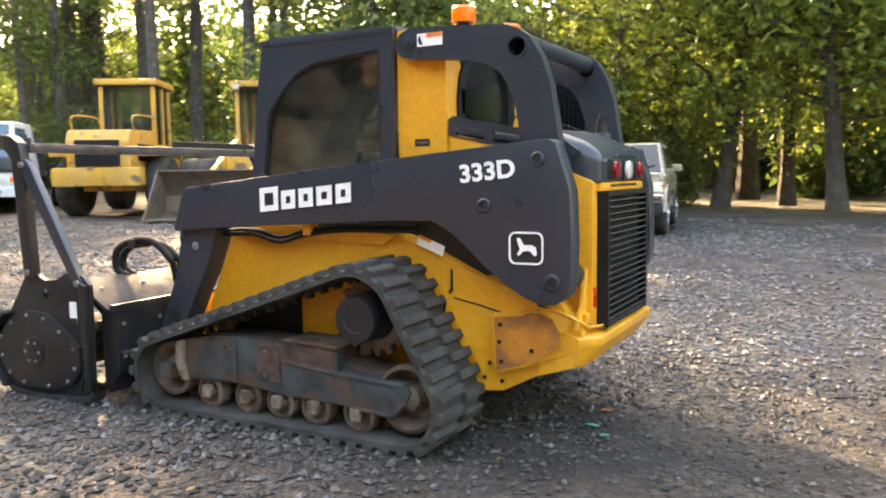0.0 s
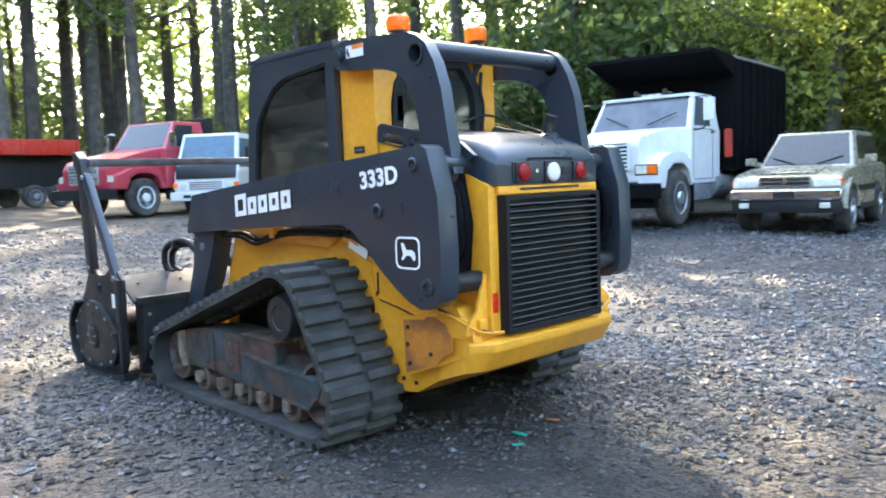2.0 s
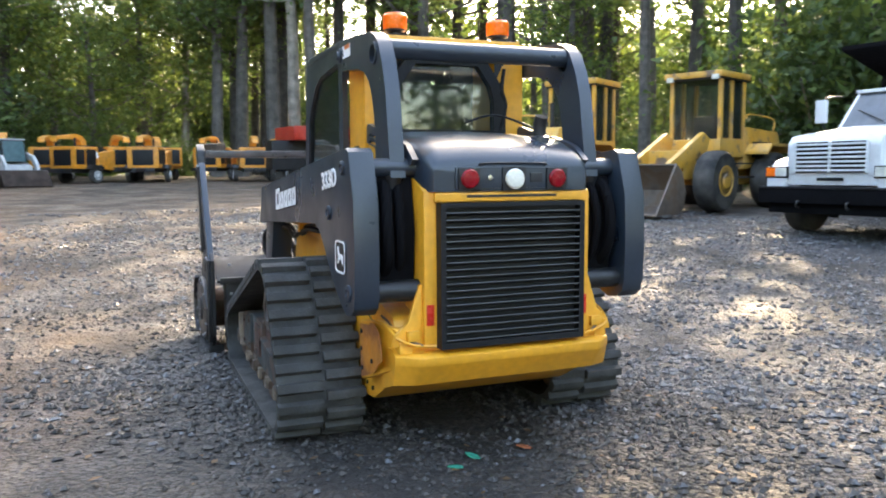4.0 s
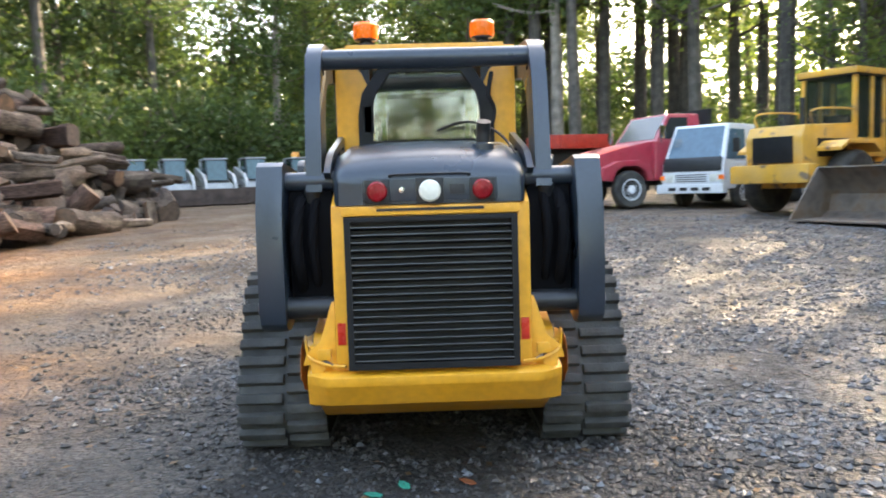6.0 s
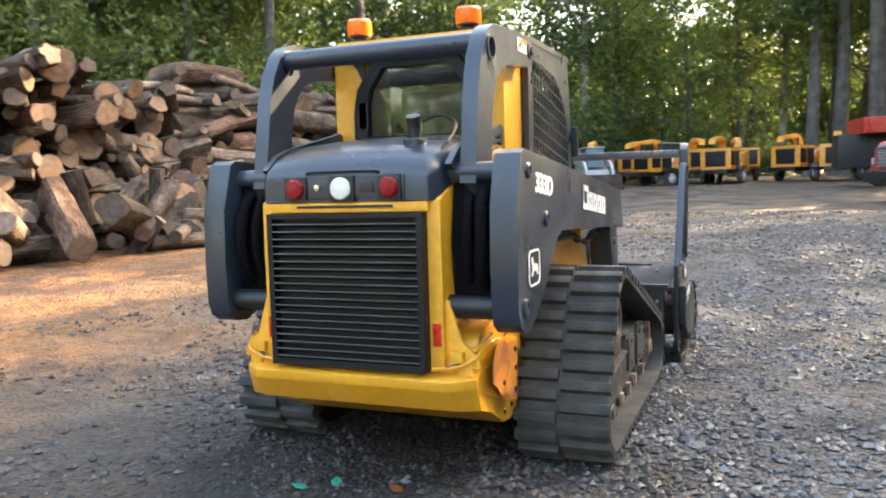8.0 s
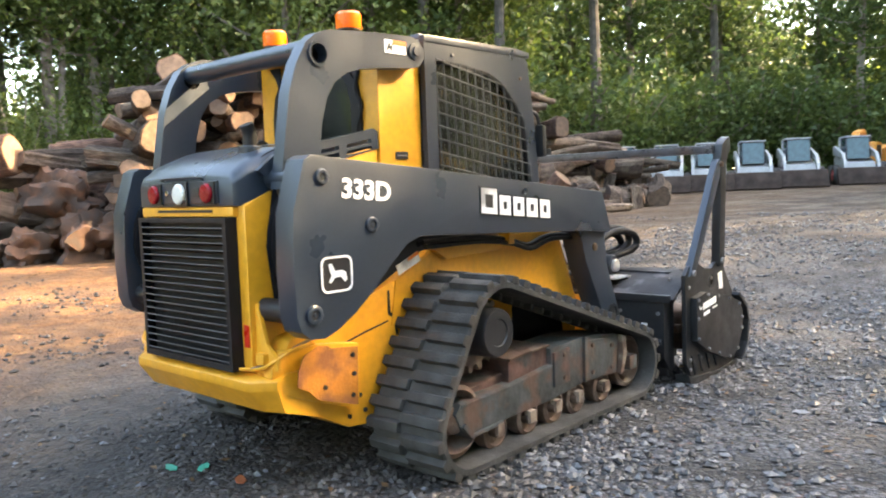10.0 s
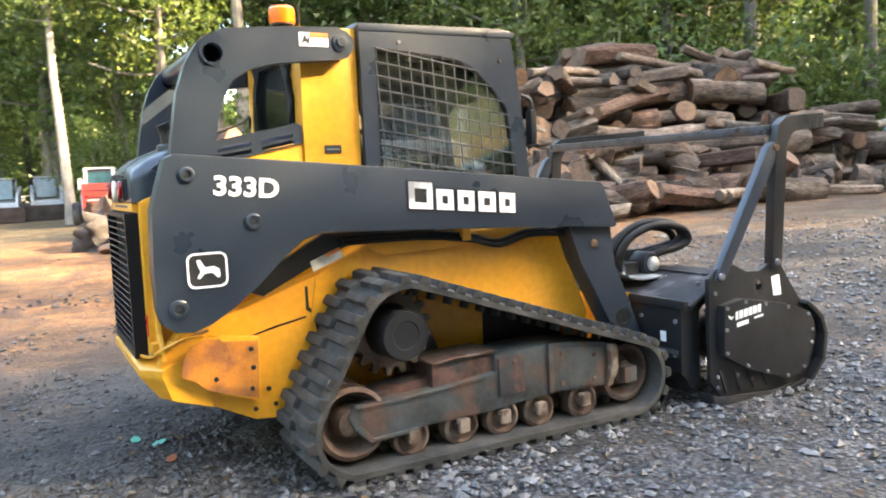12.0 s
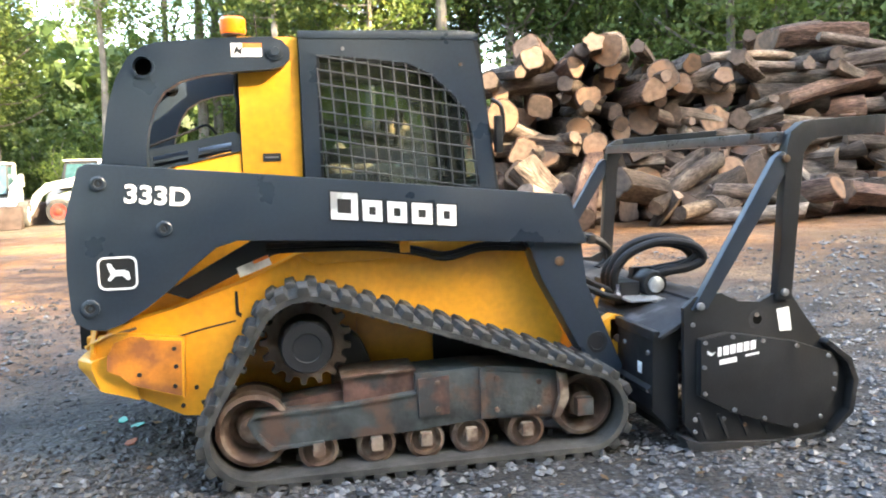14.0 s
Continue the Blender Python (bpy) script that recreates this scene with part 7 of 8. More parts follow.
def build_butt(x, y, z, length, r, pitch, heading):
    """A knotted, barkless trunk with swollen, broken ends."""
    t = bmesh.new()
    bmesh.ops.create_icosphere(t, subdivisions=5, radius=1.0)
    for v in t.verts:
        p = v.co.copy()
        u = p.x
        side = Vector((p.y, p.z)).length
        full = min(1.0, side / 0.35) ** 0.5 / max(side, 1e-4)
        q = Vector((u * 2.2, p.y * 1.4 * full, p.z * 1.4 * full))
        swell = 1 + 0.30 * noise.noise(q) + 0.13 * noise.noise(q * 2.7) + 0.05 * noise.noise(Vector((u * 3, p.y * 9, p.z * 9)))
        swell *= 0.90 + 0.22 * u * u
        v.co = Vector((0.5 * length * u * (1 + 0.05 * noise.noise(q * 2.0)), p.y * full * r * swell, p.z * full * r * swell))
    ob = new("tree_butt", mesh_of(t, "tree_butt", TAN_BUTT, angle=60))
    ob.matrix_basis = pose(x, y, z, 0, pitch, heading)
    tagged(ob, "knotted tan trunk without bark lying on the stumps", "log", group="torn stumps and butts by the pile")


def build_logs():
    rnd = random.Random(7)
    kinds = []
    sizes = ((0.26, 2.2), (0.21, 2.5), (0.17, 2.0), (0.12, 2.6), (0.32, 1.9), (0.19, 1.8), (0.24, 2.1), (0.15, 2.2), (0.27, 1.2), (0.21, 0.9), (0.34, 1.4), (0.16, 1.5), (0.42, 1.0))
    for i, (r, ln) in enumerate(sizes):
        kinds.append((build_log(r, ln, i, CUT if i in (1, 4, 8, 10) else GREY_CUT, PALE_BARK if i in (5, 11) else RED_BARK if i in (1, 6, 8) else None), r, ln))
        kinds.append((build_log(r * 0.9, ln, i + 20, CUT if i in (0, 2, 6, 9) else GREY_CUT, PALE_BARK if i in (3, 9) else RED_BARK if i in (0, 4, 10, 12) else None), r * 0.9, ln))
    fresh = set(range(len(kinds)))
    buried = []
    long_ids, short_ids = list(range(0, 16)), list(range(16, 26))

    def put(k, m):
        if k in fresh:
            fresh.discard(k)
            kinds[k][0].matrix_basis = m
        else:
            copy_thing(kinds[k][0], m)

    def heap(lo, hi, top, ids, lay, n):
        """Logs dropped one by one where they come to rest lowest; top(u) is how high the heap may grow, lay() sets one down."""
        step = 0.05
        cells = [0.0] * int((hi - lo) / step + 1)
        for _ in range(n):
            k = rnd.choice(ids)
            r = kinds[k][1]
            best = None
            for _ in range(7):
                u = rnd.uniform(lo + r * 0.6, hi - r * 0.6)
                i0, i1 = max(0, int((u - r * 0.8 - lo) / step)), min(len(cells) - 1, int((u + r * 0.8 - lo) / step))
                h = max(cells[i0:i1 + 1])
                if h + 1.6 * r < top(u) and (best is None or h < best[0]):
                    best = (h, u, i0, i1)
            if best is None:
                continue
            h, u, i0, i1 = best
            for i in range(i0, i1 + 1):
                w = r * r - (lo + i * step - u) ** 2
                cells[i] = max(cells[i], h + r * 0.86 + math.sqrt(max(w, 0)) * 0.86)
            lay(k, u, h + r * 0.86)

    def ends_out(k, u, z):
        y = 11.0 + rnd.uniform(-0.6, 0.5)
        put(k, pose(u, y, ground_height(u, y) + z, rnd.uniform(0, 360), rnd.uniform(-8, 8), 76 + rnd.choice((0, 180)) + rnd.uniform(-20, 20)))

    def top_west(u):
        """The outline of the west end: a shoulder, a hump, then down to the long stack."""
        return 1.8 + 1.9 * math.sin(math.pi * min(1, max(0, (u - 1.6) / 9.0))) ** 1.2 + 0.12 * math.sin(3.1 * u)

    heap(3.9, 9.8, top_west, long_ids + [8, 9, 12], ends_out, 112)        # sawn ends towards the yard

    def back_row(k, u, z):
        y = 12.9 + rnd.uniform(-0.5, 0.3)
        buried.append((k, pose(u, y, ground_height(u, y) + z, rnd.uniform(0, 360), rnd.uniform(-6, 6), rnd.choice((0, 180)) + rnd.uniform(-25, 25))))

    for x0 in (3.4, 4.9, 6.4, 7.9, 9.4):
        heap(x0 - 0.3, x0 + 0.3, lambda u: top_west(u) - 0.4, long_ids[:10], back_row, 9)
    for x in (9.9, 11.7, 13.5, 15.3, 17.1, 18.9):                                            # lying along the pile
        def lengthwise(k, u, z):
            px = x + rnd.uniform(-0.8, 0.8)
            turn = rnd.choice((-14, -14, -14, 8, -40, 70)) + rnd.choice((0, 180)) + rnd.uniform(-20, 20)
            m = pose(px, u - 0.10 * (px - 10), ground_height(px, u) + z, rnd.uniform(0, 360), rnd.uniform(-12, 12), turn)
            if u > 10.6 or px > 17.5:
                buried.append((k, m))
            else:
                put(k, m)

        heap(9.3, 11.9, lambda u: min(3.75 + 0.25 * math.sin(x * 1.7) - max(0, x - 15.0) * 0.62, 0.9 + (u - 9.2) * 2.1), long_ids + [4, 5, 6, 7, 16, 17, 20, 22], lengthwise, 52)
    # loose logs slid down across the sawn ends
    for k in range(30):
        x, z = rnd.uniform(4.0, 10.2), rnd.uniform(0.5, 2.9)
        y = 9.92 + 0.16 * z + rnd.uniform(-0.12, 0.12)
        put(rnd.choice((2, 3, 4, 5, 6, 7, 10, 11, 14, 15, 22, 23)), pose(x, y, ground_height(x, y) + z, rnd.uniform(0, 360), rnd.uniform(-38, 38), rnd.choice((0, 180)) + rnd.uniform(-40, 40)))
    # chunks tumbled along the foot of the pile
    for k in range(46):
        x = rnd.uniform(3.0, 19)
        q = rnd.uniform(0, 1)
        y = 8.0 + 1.9 * q + (0.8 if x < 6 else 0) - 0.03 * (x - 8)
        tilt = rnd.choice((0, 0, 0, 18, -22, 48))
        put(rnd.choice(short_ids), pose(x, y, ground_height(x, y) + 0.26 + abs(tilt) * 0.006 + 0.75 * q * q, rnd.uniform(0, 360), tilt, rnd.uniform(0, 360)))
    for x, y, z, ry, h, k in ((8.6, 8.2, 0.34, -14, -62, 1), (7.0, 8.6, 0.75, 24, 205, 4), (12.3, 7.7, 0.20, 4, 14, 7), (15.2, 7.6, 0.2, 3, 350, 6), (3.7, 9.0, 0.3, 0, 95, 18), (5.2, 8.9, 0.75, -28, 60, 12)):
        put(k, pose(x, y, ground_height(x, y) + z, 40, ry, h))
    for i, k in enumerate(sorted(fresh)):
        x, y = 13.2 + i * 0.9, 8.3 + 0.35 * (i % 2)
        put(k, pose(x, y, ground_height(x, y) + kinds[k][1] * 0.9, 40 * i, 3, 20 + 60 * i))
    # the back and the core of the pile, one joined stack
    verts, faces, slots, mats = [], [], [], []
    for k, m in buried:
        for child in kinds[k][0].children:
            me = child.data
            if me.materials[0] not in mats:
                mats.append(me.materials[0])
            base = len(verts)
            verts += [tuple(m @ v.co) for v in me.vertices]
            faces += [tuple(base + i for i in p.vertices) for p in me.polygons]
            slots += [mats.index(me.materials[0])] * len(me.polygons)
    me = bpy.data.meshes.new("stacked_logs")
    me.from_pydata(verts, [], faces)
    for mt in mats:
        me.materials.append(mt)
    me.polygons.foreach_set("material_index", slots)
    tagged(new("stacked_logs", me), "grey-brown logs stacked deep in the back of the pile", "log pile", kind="stuff")
    # split chunks and slabs heaped against the front of the pile
    chunks = [build_chunk(0.36, 0.80, 61, CUT, 2.2), build_chunk(0.42, 0.70, 62, STUMP_WOOD, 2.8), build_chunk(0.26, 1.0, 63, GREY_CUT, 1.7), build_chunk(0.42, 0.55, 64, GREY_CUT, 1.5), build_chunk(0.22, 0.65, 65, CUT, 3.0), build_chunk(0.33, 1.3, 66, STUMP_WOOD, 1.4)]
    for k in range(110):
        q = rnd.random()
        x = rnd.uniform(3.2, 19.5)
        y = 8.1 + 1.8 * q + (0.9 if x < 6 else 0) - 0.03 * (x - 8)
        z = ground_height(x, y) + 0.10 + 1.25 * q * q + rnd.uniform(0, 0.12)
        m = pose(x, y, z, rnd.uniform(0, 360), rnd.choice((0, 10, -18, 35, -50, 75, -85)), rnd.uniform(0, 360))
        if k < len(chunks):
            chunks[k].matrix_basis = m
        else:
            copy_thing(rnd.choice(chunks), m)
    # long grey trunks slid down over the foot
    for x, y, z, ry, h, k in ((6.4, 8.5, 0.55, 14, 22, 0), (8.3, 8.0, 0.42, -9, 158, 4), (10.9, 7.9, 0.35, 5, 8, 2), (7.6, 7.9, 0.2, 2, 150, 14), (13.6, 7.8, 0.3, -6, 172, 8), (4.6, 9.3, 0.45, 18, 40, 10)):
        put(k, pose(x, y, ground_height(x, y) + z, 70, ry, h))
    # butts and stumps at the west end
    for x, y, z, ry, h, k in ((3.2, 12.9, 1.85, -3, -40, 0), (3.1, 12.2, 0.32, 0, 10, 6), (3.9, 12.2, 1.35, 4, -24, 2), (4.2, 12.5, 2.05, -4, -30, 12), (3.3, 11.7, 0.75, 6, -36, 13)):
        put(k, pose(x, y, ground_height(x, y) + z, 40, ry, h))
    top_log = build_log(0.40, 1.35, 57, CUT, RED_BARK)
    top_log.matrix_basis = pose(2.05, 12.75, 2.22, 70, -2, -70)
    build_butt(1.98, 12.6, 1.34, 2.5, 0.34, 19, -4)
    for x, y, z, size, seed, mat in ((1.6, 13.2, 0.0, (1.5, 0.95, 1.0), 3, GREY_STUMP), (0.45, 12.3, -0.05, (1.0, 0.7, 0.46), 5, STUMP_WOOD), (0.15, 13.3, -0.05, (0.95, 0.6, 0.66), 46, GREY_STUMP), (0.3, 14.2, 0.1, (0.7, 0.6, 0.85), 44, STUMP_WOOD), (1.45, 12.0, -0.05, (0.5, 0.45, 0.48), 8, STUMP_WOOD), (2.35, 11.7, -0.05, (0.62, 0.5, 0.55), 12, STUMP_WOOD), (3.2, 11.0, -0.05, (0.85, 0.55, 0.75), 31, STUMP_WOOD), (3.0, 12.0, 0.55, (1.0, 0.6, 0.8), 33, STUMP_WOOD), (4.0, 10.2, -0.05, (0.6, 0.5, 0.5), 36, STUMP_WOOD), (4.4, 10.9, 0.7, (0.9, 0.5, 0.7), 38, STUMP_WOOD),
                                  (-5.4, 31.0, 0.1, (0.8, 0.6, 0.7), 27, STUMP_WOOD), (0.4, 17.2, 0.0, (1.0, 0.7, 0.85), 15, STUMP_WOOD), (0.9, 15.6, -0.05, (1.1, 0.7, 0.7), 18, GREY_STUMP), (2.2, 16.8, 0.0, (0.8, 0.6, 0.7), 21, STUMP_WOOD)):
        build_stump(x, y, z, size, seed, mat, "grey torn root stump lying by the logs" if mat is GREY_STUMP else "tan-brown split stump butt lying by the logs")


build_logs()


# ---------------------------------------------------------------- woods
LEAF = leaf_material("leaf_green", (0.055, 0.098, 0.024), (0.135, 0.172, 0.038))
# brighter copy of the leaf colour, with sunlight put into it
LEAF_SUNLIT = leaf_material("leaf_sunlit_green", (0.110, 0.162, 0.030), (0.24, 0.285, 0.054))
LEAF_DARK = leaf_material("leaf_dark_green", (0.040, 0.076, 0.022), (0.095, 0.138, 0.032))
DARK_BARK = material("dark_tree_bark", (0.062, 0.054, 0.046), 0.9, dark=0.6, light=1.5, scale=3, fine=25, bump=0.8, bump_scale=18, per_object=0.35)
TREE_BARK = material("tree_bark", (0.150, 0.128, 0.106), 0.9, dark=0.6, light=1.5, scale=3, fine=25, bump=0.8, bump_scale=18, per_object=0.3)


PALE_TRUNK = material("pale_tree_bark", (0.175, 0.152, 0.126), 0.9, dark=0.7, light=1.3, scale=3, fine=25, bump=0.8, bump_scale=18, per_object=0.3)


def leaves(points, size, rnd, name, mat, owner):
    """Small narrow leaves, two at each point, turned every way."""
    rs = np.random.RandomState(rnd.randint(0, 99999))
    p = np.repeat(np.array(points), 2, axis=0)
    n = len(p)
    p = p + rs.normal(size=(n, 3)) * size * 0.9
    a = rs.normal(size=(n, 3)); a /= np.linalg.norm(a, axis=1)[:, None]
    b = np.cross(a, rs.normal(size=(n, 3))); b /= np.linalg.norm(b, axis=1)[:, None]
    s = size * rs.uniform(0.5, 1.2, (n, 1))
    v = np.stack([p - a * s * 0.75, p + a * s * 0.35 - b * s * 0.50, p + a * s * 0.75 + b * s * 0.40], 1).reshape(-1, 3)
    me = bpy.data.meshes.new(name)
    me.from_pydata(v.tolist(), [], np.arange(3 * n).reshape(-1, 3).tolist())
    me.materials.append(mat)
    ob = new(name, me)
    ob.parent = owner
    return ob


def build_tree(seed, height, spread, first, mat, count, lean=0.3, size=0.27, gaps=-0.20, bark=None):
    rnd = random.Random(seed)
    t = thing("tree", "tall woodland tree with a pale trunk and loose green crown" if bark is None else "tall woodland tree with a dark trunk and loose green crown", "tree", group="trees of the surrounding woods")
    r0 = 0.012 * height + 0.03
    top = Vector((rnd.uniform(-lean, lean) * 2, rnd.uniform(-lean, lean) * 2, height))
    kink = [Vector((rnd.uniform(-0.15, 0.15), rnd.uniform(-0.15, 0.15), 0)) for _ in range(8)]

    def stem(u):
        i = min(int(u * 7), 6)
        return top * u + kink[i].lerp(kink[i + 1], u * 7 - i) * u

    bm = bmesh.new()
    seg = 9
    loops = []
    for i in range(9):
        u = i / 12
        c = stem(u) - Vector((0, 0, 0.3 * (1 - u)))
        r = r0 * (1 - u) ** 0.8 + 0.02 + (0.5 * r0 if i == 0 else 0)
        loops.append([bm.verts.new((c.x + r * math.cos(2 * math.pi * k / seg), c.y + r * math.sin(2 * math.pi * k / seg), c.z)) for k in range(seg)])
    for a, b in zip(loops, loops[1:]):
        for k in range(seg):
            bm.faces.new((a[k], a[(k + 1) % seg], b[(k + 1) % seg], b[k]))
    pts = []
    limbs = 34
    for i in range(limbs):
        u = first + (1 - first) * (i + rnd.random()) / limbs * 0.97
        base = stem(u)
        a = i * 2.4 + rnd.uniform(-0.5, 0.5)
        ln = spread * (0.35 + 0.65 * math.sin(math.pi * min(1, 0.25 + 0.75 * (u - first) / (1 - first)))) * rnd.uniform(0.6, 1.15)
        end = base + Vector((math.cos(a) * ln, math.sin(a) * ln, ln * rnd.uniform(0.1, 0.55)))
        mid = base.lerp(end, 0.5) + Vector((0, 0, -0.08 * ln))
        tube([base, mid, end], max(0.015, r0 * (1 - u) * 0.35), 3, bm, 3)
        for _ in range(count // limbs):
            q = rnd.uniform(0.25, 1.08)
            c = base.lerp(end, q)
            w = 0.36 + 0.26 * ln * (1 - abs(q - 0.65))
            cl = Vector((rnd.gauss(0, 1), rnd.gauss(0, 1), rnd.gauss(0, 0.6)))
            pts.append(c + cl * w)
    part("trunk", bm, bark or TREE_BARK, t, "grey-brown trunk with thin limbs")
    # gather the sprays into clumps with gaps between
    out = []
    for p in pts:
        if noise.noise(p * 0.55 + Vector((seed * 7.1, 0, 0))) > gaps:
            out.append(tuple(p))
    leaves(out, size, rnd, "crown", mat, t)
    return t


def build_bush(seed, height, spread, mat, count, size):
    rnd = random.Random(seed)
    t = thing("bush", "leafy green undergrowth at the edge of the woods", "bush", group="undergrowth")
    bm = bmesh.new()
    pts = []
    for i in range(9):
        a, ln = i * 2.4, height * rnd.uniform(0.6, 1.0)
        end = Vector((math.cos(a) * spread * rnd.uniform(0.3, 1), math.sin(a) * spread * rnd.uniform(0.3, 1), ln))
        tube([(0, 0, -0.2), tuple(end * 0.5 + Vector((0, 0, 0.1 * ln))), tuple(end)], 0.025, 3, bm, 3)
        for _ in range(count // 9):
            q = rnd.uniform(0.12, 1.05)
            w = 0.25 + 0.3 * spread * q
            pts.append(tuple(end * q + Vector((rnd.gauss(0, 1) * w, rnd.gauss(0, 1) * w, rnd.gauss(0, 0.7) * w))))
    part("stem", bm, TREE_BARK, t)
    pts = [p for p in pts if p[2] > 0.02 and noise.noise(Vector(p) * 1.2 + Vector((0, seed * 3.3, 0))) > -0.15]
    leaves(pts, size, rnd, "foliage", mat, t)
    return t


def build_woods():
    rnd = random.Random(3)
    trees = [build_tree(1, 21, 3.6, 0.30, LEAF, 8200, size=0.19, bark=DARK_BARK), build_tree(2, 18, 3.2, 0.22, LEAF, 7800, size=0.19), build_tree(3, 24, 4.0, 0.42, LEAF_DARK, 8200, size=0.20, bark=DARK_BARK),
             build_tree(4, 15, 3.4, 0.15, LEAF, 7600, size=0.18, bark=DARK_BARK), build_tree(5, 20, 3.0, 0.35, LEAF_DARK, 7200, size=0.19), build_tree(6, 11, 2.8, 0.12, LEAF, 6000, size=0.16)]
    far_trees = [build_tree(21, 21, 3.8, 0.25, LEAF, 3400, size=0.36, bark=DARK_BARK), build_tree(22, 19, 3.6, 0.20, LEAF_DARK, 3400, size=0.36, bark=DARK_BARK), build_tree(23, 23, 3.9, 0.30, LEAF_DARK, 3400, size=0.38)]
    airy = [build_tree(7, 22, 3.8, 0.34, LEAF, 7600, gaps=0.10, size=0.20, bark=DARK_BARK), build_tree(8, 24, 3.6, 0.42, LEAF_DARK, 7600, gaps=0.08, size=0.20, bark=DARK_BARK), build_tree(9, 19, 3.4, 0.28, LEAF, 7000, gaps=0.10, size=0.19, bark=DARK_BARK)]
    slim = [build_tree(41, 29, 1.5, 0.42, LEAF, 4200, gaps=0.0, size=0.19, bark=DARK_BARK), build_tree(42, 31, 1.2, 0.5, LEAF_DARK, 3600, gaps=0.0, size=0.19, bark=DARK_BARK)]
    # south-edge crowns wear the brighter leaves, painted sunlight
    broad = [build_tree(31, 16, 5.2, 0.13, LEAF_SUNLIT, 15000, lean=0.9, size=0.17, gaps=-0.12, bark=DARK_BARK), build_tree(32, 18, 5.6, 0.16, LEAF_SUNLIT, 15000, lean=1.1, size=0.17, gaps=-0.10, bark=DARK_BARK)]
    bushes = [build_bush(11, 3.4, 1.6, LEAF, 4200, 0.115), build_bush(12, 2.4, 1.8, LEAF_DARK, 3800, 0.11), build_bush(13, 4.6, 1.7, LEAF, 4400, 0.12)]
    far_bushes = [build_bush(14, 3.6, 1.7, LEAF, 1500, 0.22), build_bush(15, 4.4, 1.8, LEAF_DARK, 1600, 0.22)]
    pale = [build_tree(51, 19, 3.0, 0.52, LEAF, 6000, size=0.19, bark=PALE_TRUNK), build_tree(52, 14, 2.4, 0.55, LEAF, 4500, size=0.18, lean=0.6, bark=PALE_TRUNK)]
    sunny = [build_tree(53, 19, 3.4, 0.30, LEAF_SUNLIT, 7400, size=0.19, gaps=-0.05), build_bush(54, 3.4, 1.6, LEAF_SUNLIT, 3800, 0.115)]
    fresh = {*pale, *sunny, *trees, *far_trees, *airy, *broad, *slim, *bushes, *far_bushes}

    tall = {ob: max(v.co.z for c in ob.children for v in c.data.vertices) for ob in fresh}

    def put(ob, x, y, sc):
        d, q = 0.777 * x - 0.629 * y, 0.629 * x + 0.777 * y
        if d > 15 and 0.2 < q < 9.2 and ob not in slim:        # trees lowered here to let the sun onto the yard
            sc = min(sc, 0.6 * (d - (6.5 if q > 2.0 else 2.0)) / tall[ob])
        # trees beside that gap sized to keep loader and log pile shaded
        elif d > 15 and -1.0 < q < 22.0 and ob not in slim:
            sc = max(min(sc, 0.6 * (d + 5.5) / tall[ob]), min(1.7, 0.6 * (d + 13.0) / tall[ob]) if q >= 11.0 and tall[ob] > 9 else 0)
        m = pose(x, y, ground_height(x, y) - 0.05, 0, 0, rnd.uniform(0, 360))
        if ob in fresh:
            fresh.discard(ob)
            ob.matrix_basis = m
            ob.scale = (sc, sc, sc)
        else:
            c = copy_thing(ob, m)
            c.scale = (sc, sc, sc)

    def band(n, radius, width, a0, a1, ids, sc=(0.85, 1.15), thin=False):
        """Trees scattered over an arc round the yard, kept apart by even steps."""
        rb = random.Random(n * 13 + int(radius(0)) * 7 + int(width) + len(ids))
        for i in range(n):
            a = radians(a0 + (a1 - a0) * (i + rb.uniform(0.15, 0.85)) / n)
            r = radius(math.degrees(a)) + rb.uniform(0, width)
            ob = rb.choice(ids)
            if rb.random() < open_part(math.degrees(a), ids):
                continue
            if ids is trees and math.degrees(a) < 35:
                ob = trees[(0, 2, 3)[rb.randrange(3)]]
            if ids is bushes and 2 < math.degrees(a) < 54:
                ob = bushes[1]
            if ids is trees and 10 < math.degrees(a) < 52:
                ob = trees[(2, 4)[rb.randrange(2)]]
            if ids is trees and thin and -80 < math.degrees(a) < 8:
                ob = rb.choice(airy)
            # every third plant to the north gets leaves with the sun painted in
            if math.degrees(a) > 62 and i % 3 == 0 and (ids is trees or ids is bushes):
                ob = sunny[0 if ids is trees else 1]
            size = rb.uniform(*sc)
            if (-76 < math.degrees(a) < -53 and i % 2 == 0 and ids is not bushes and ids is not far_bushes and len(ids) > 2) or (math.degrees(a) > 97 and i % 2 and ids is bushes):
                rnd.uniform(0, 360)
                continue
            put(ob, r * math.cos(a), r * math.sin(a), size)

    def open_part(a, ids):
        """Where the woods are thin enough for the light to come through."""
        if -110 < a < -76:
            return 0.9 if ids is bushes else 0.6 if ids is trees else 0.5 if ids is far_trees else 0.1
        if -76 <= a < -48:
            return 0.8 if ids is far_trees else 0.3 if ids is far_bushes else 0.35 if ids is bushes else 0.0
        if 55 <= a <= 97 and ids is far_trees:
            return 0.75
        if 36 <= a <= 97 and (ids is bushes or ids is far_bushes):
            return 0.45
        if -48 <= a < 14 and ids is not bushes:
            return 0.5 if ids is far_trees else 0.08
        return 0.28 if 97 < a < 130 and ids is not bushes else 0.0

    def edge(a):
        """How far the woods begin, by direction in degrees from +x."""
        a = (a + 180) % 360 - 180
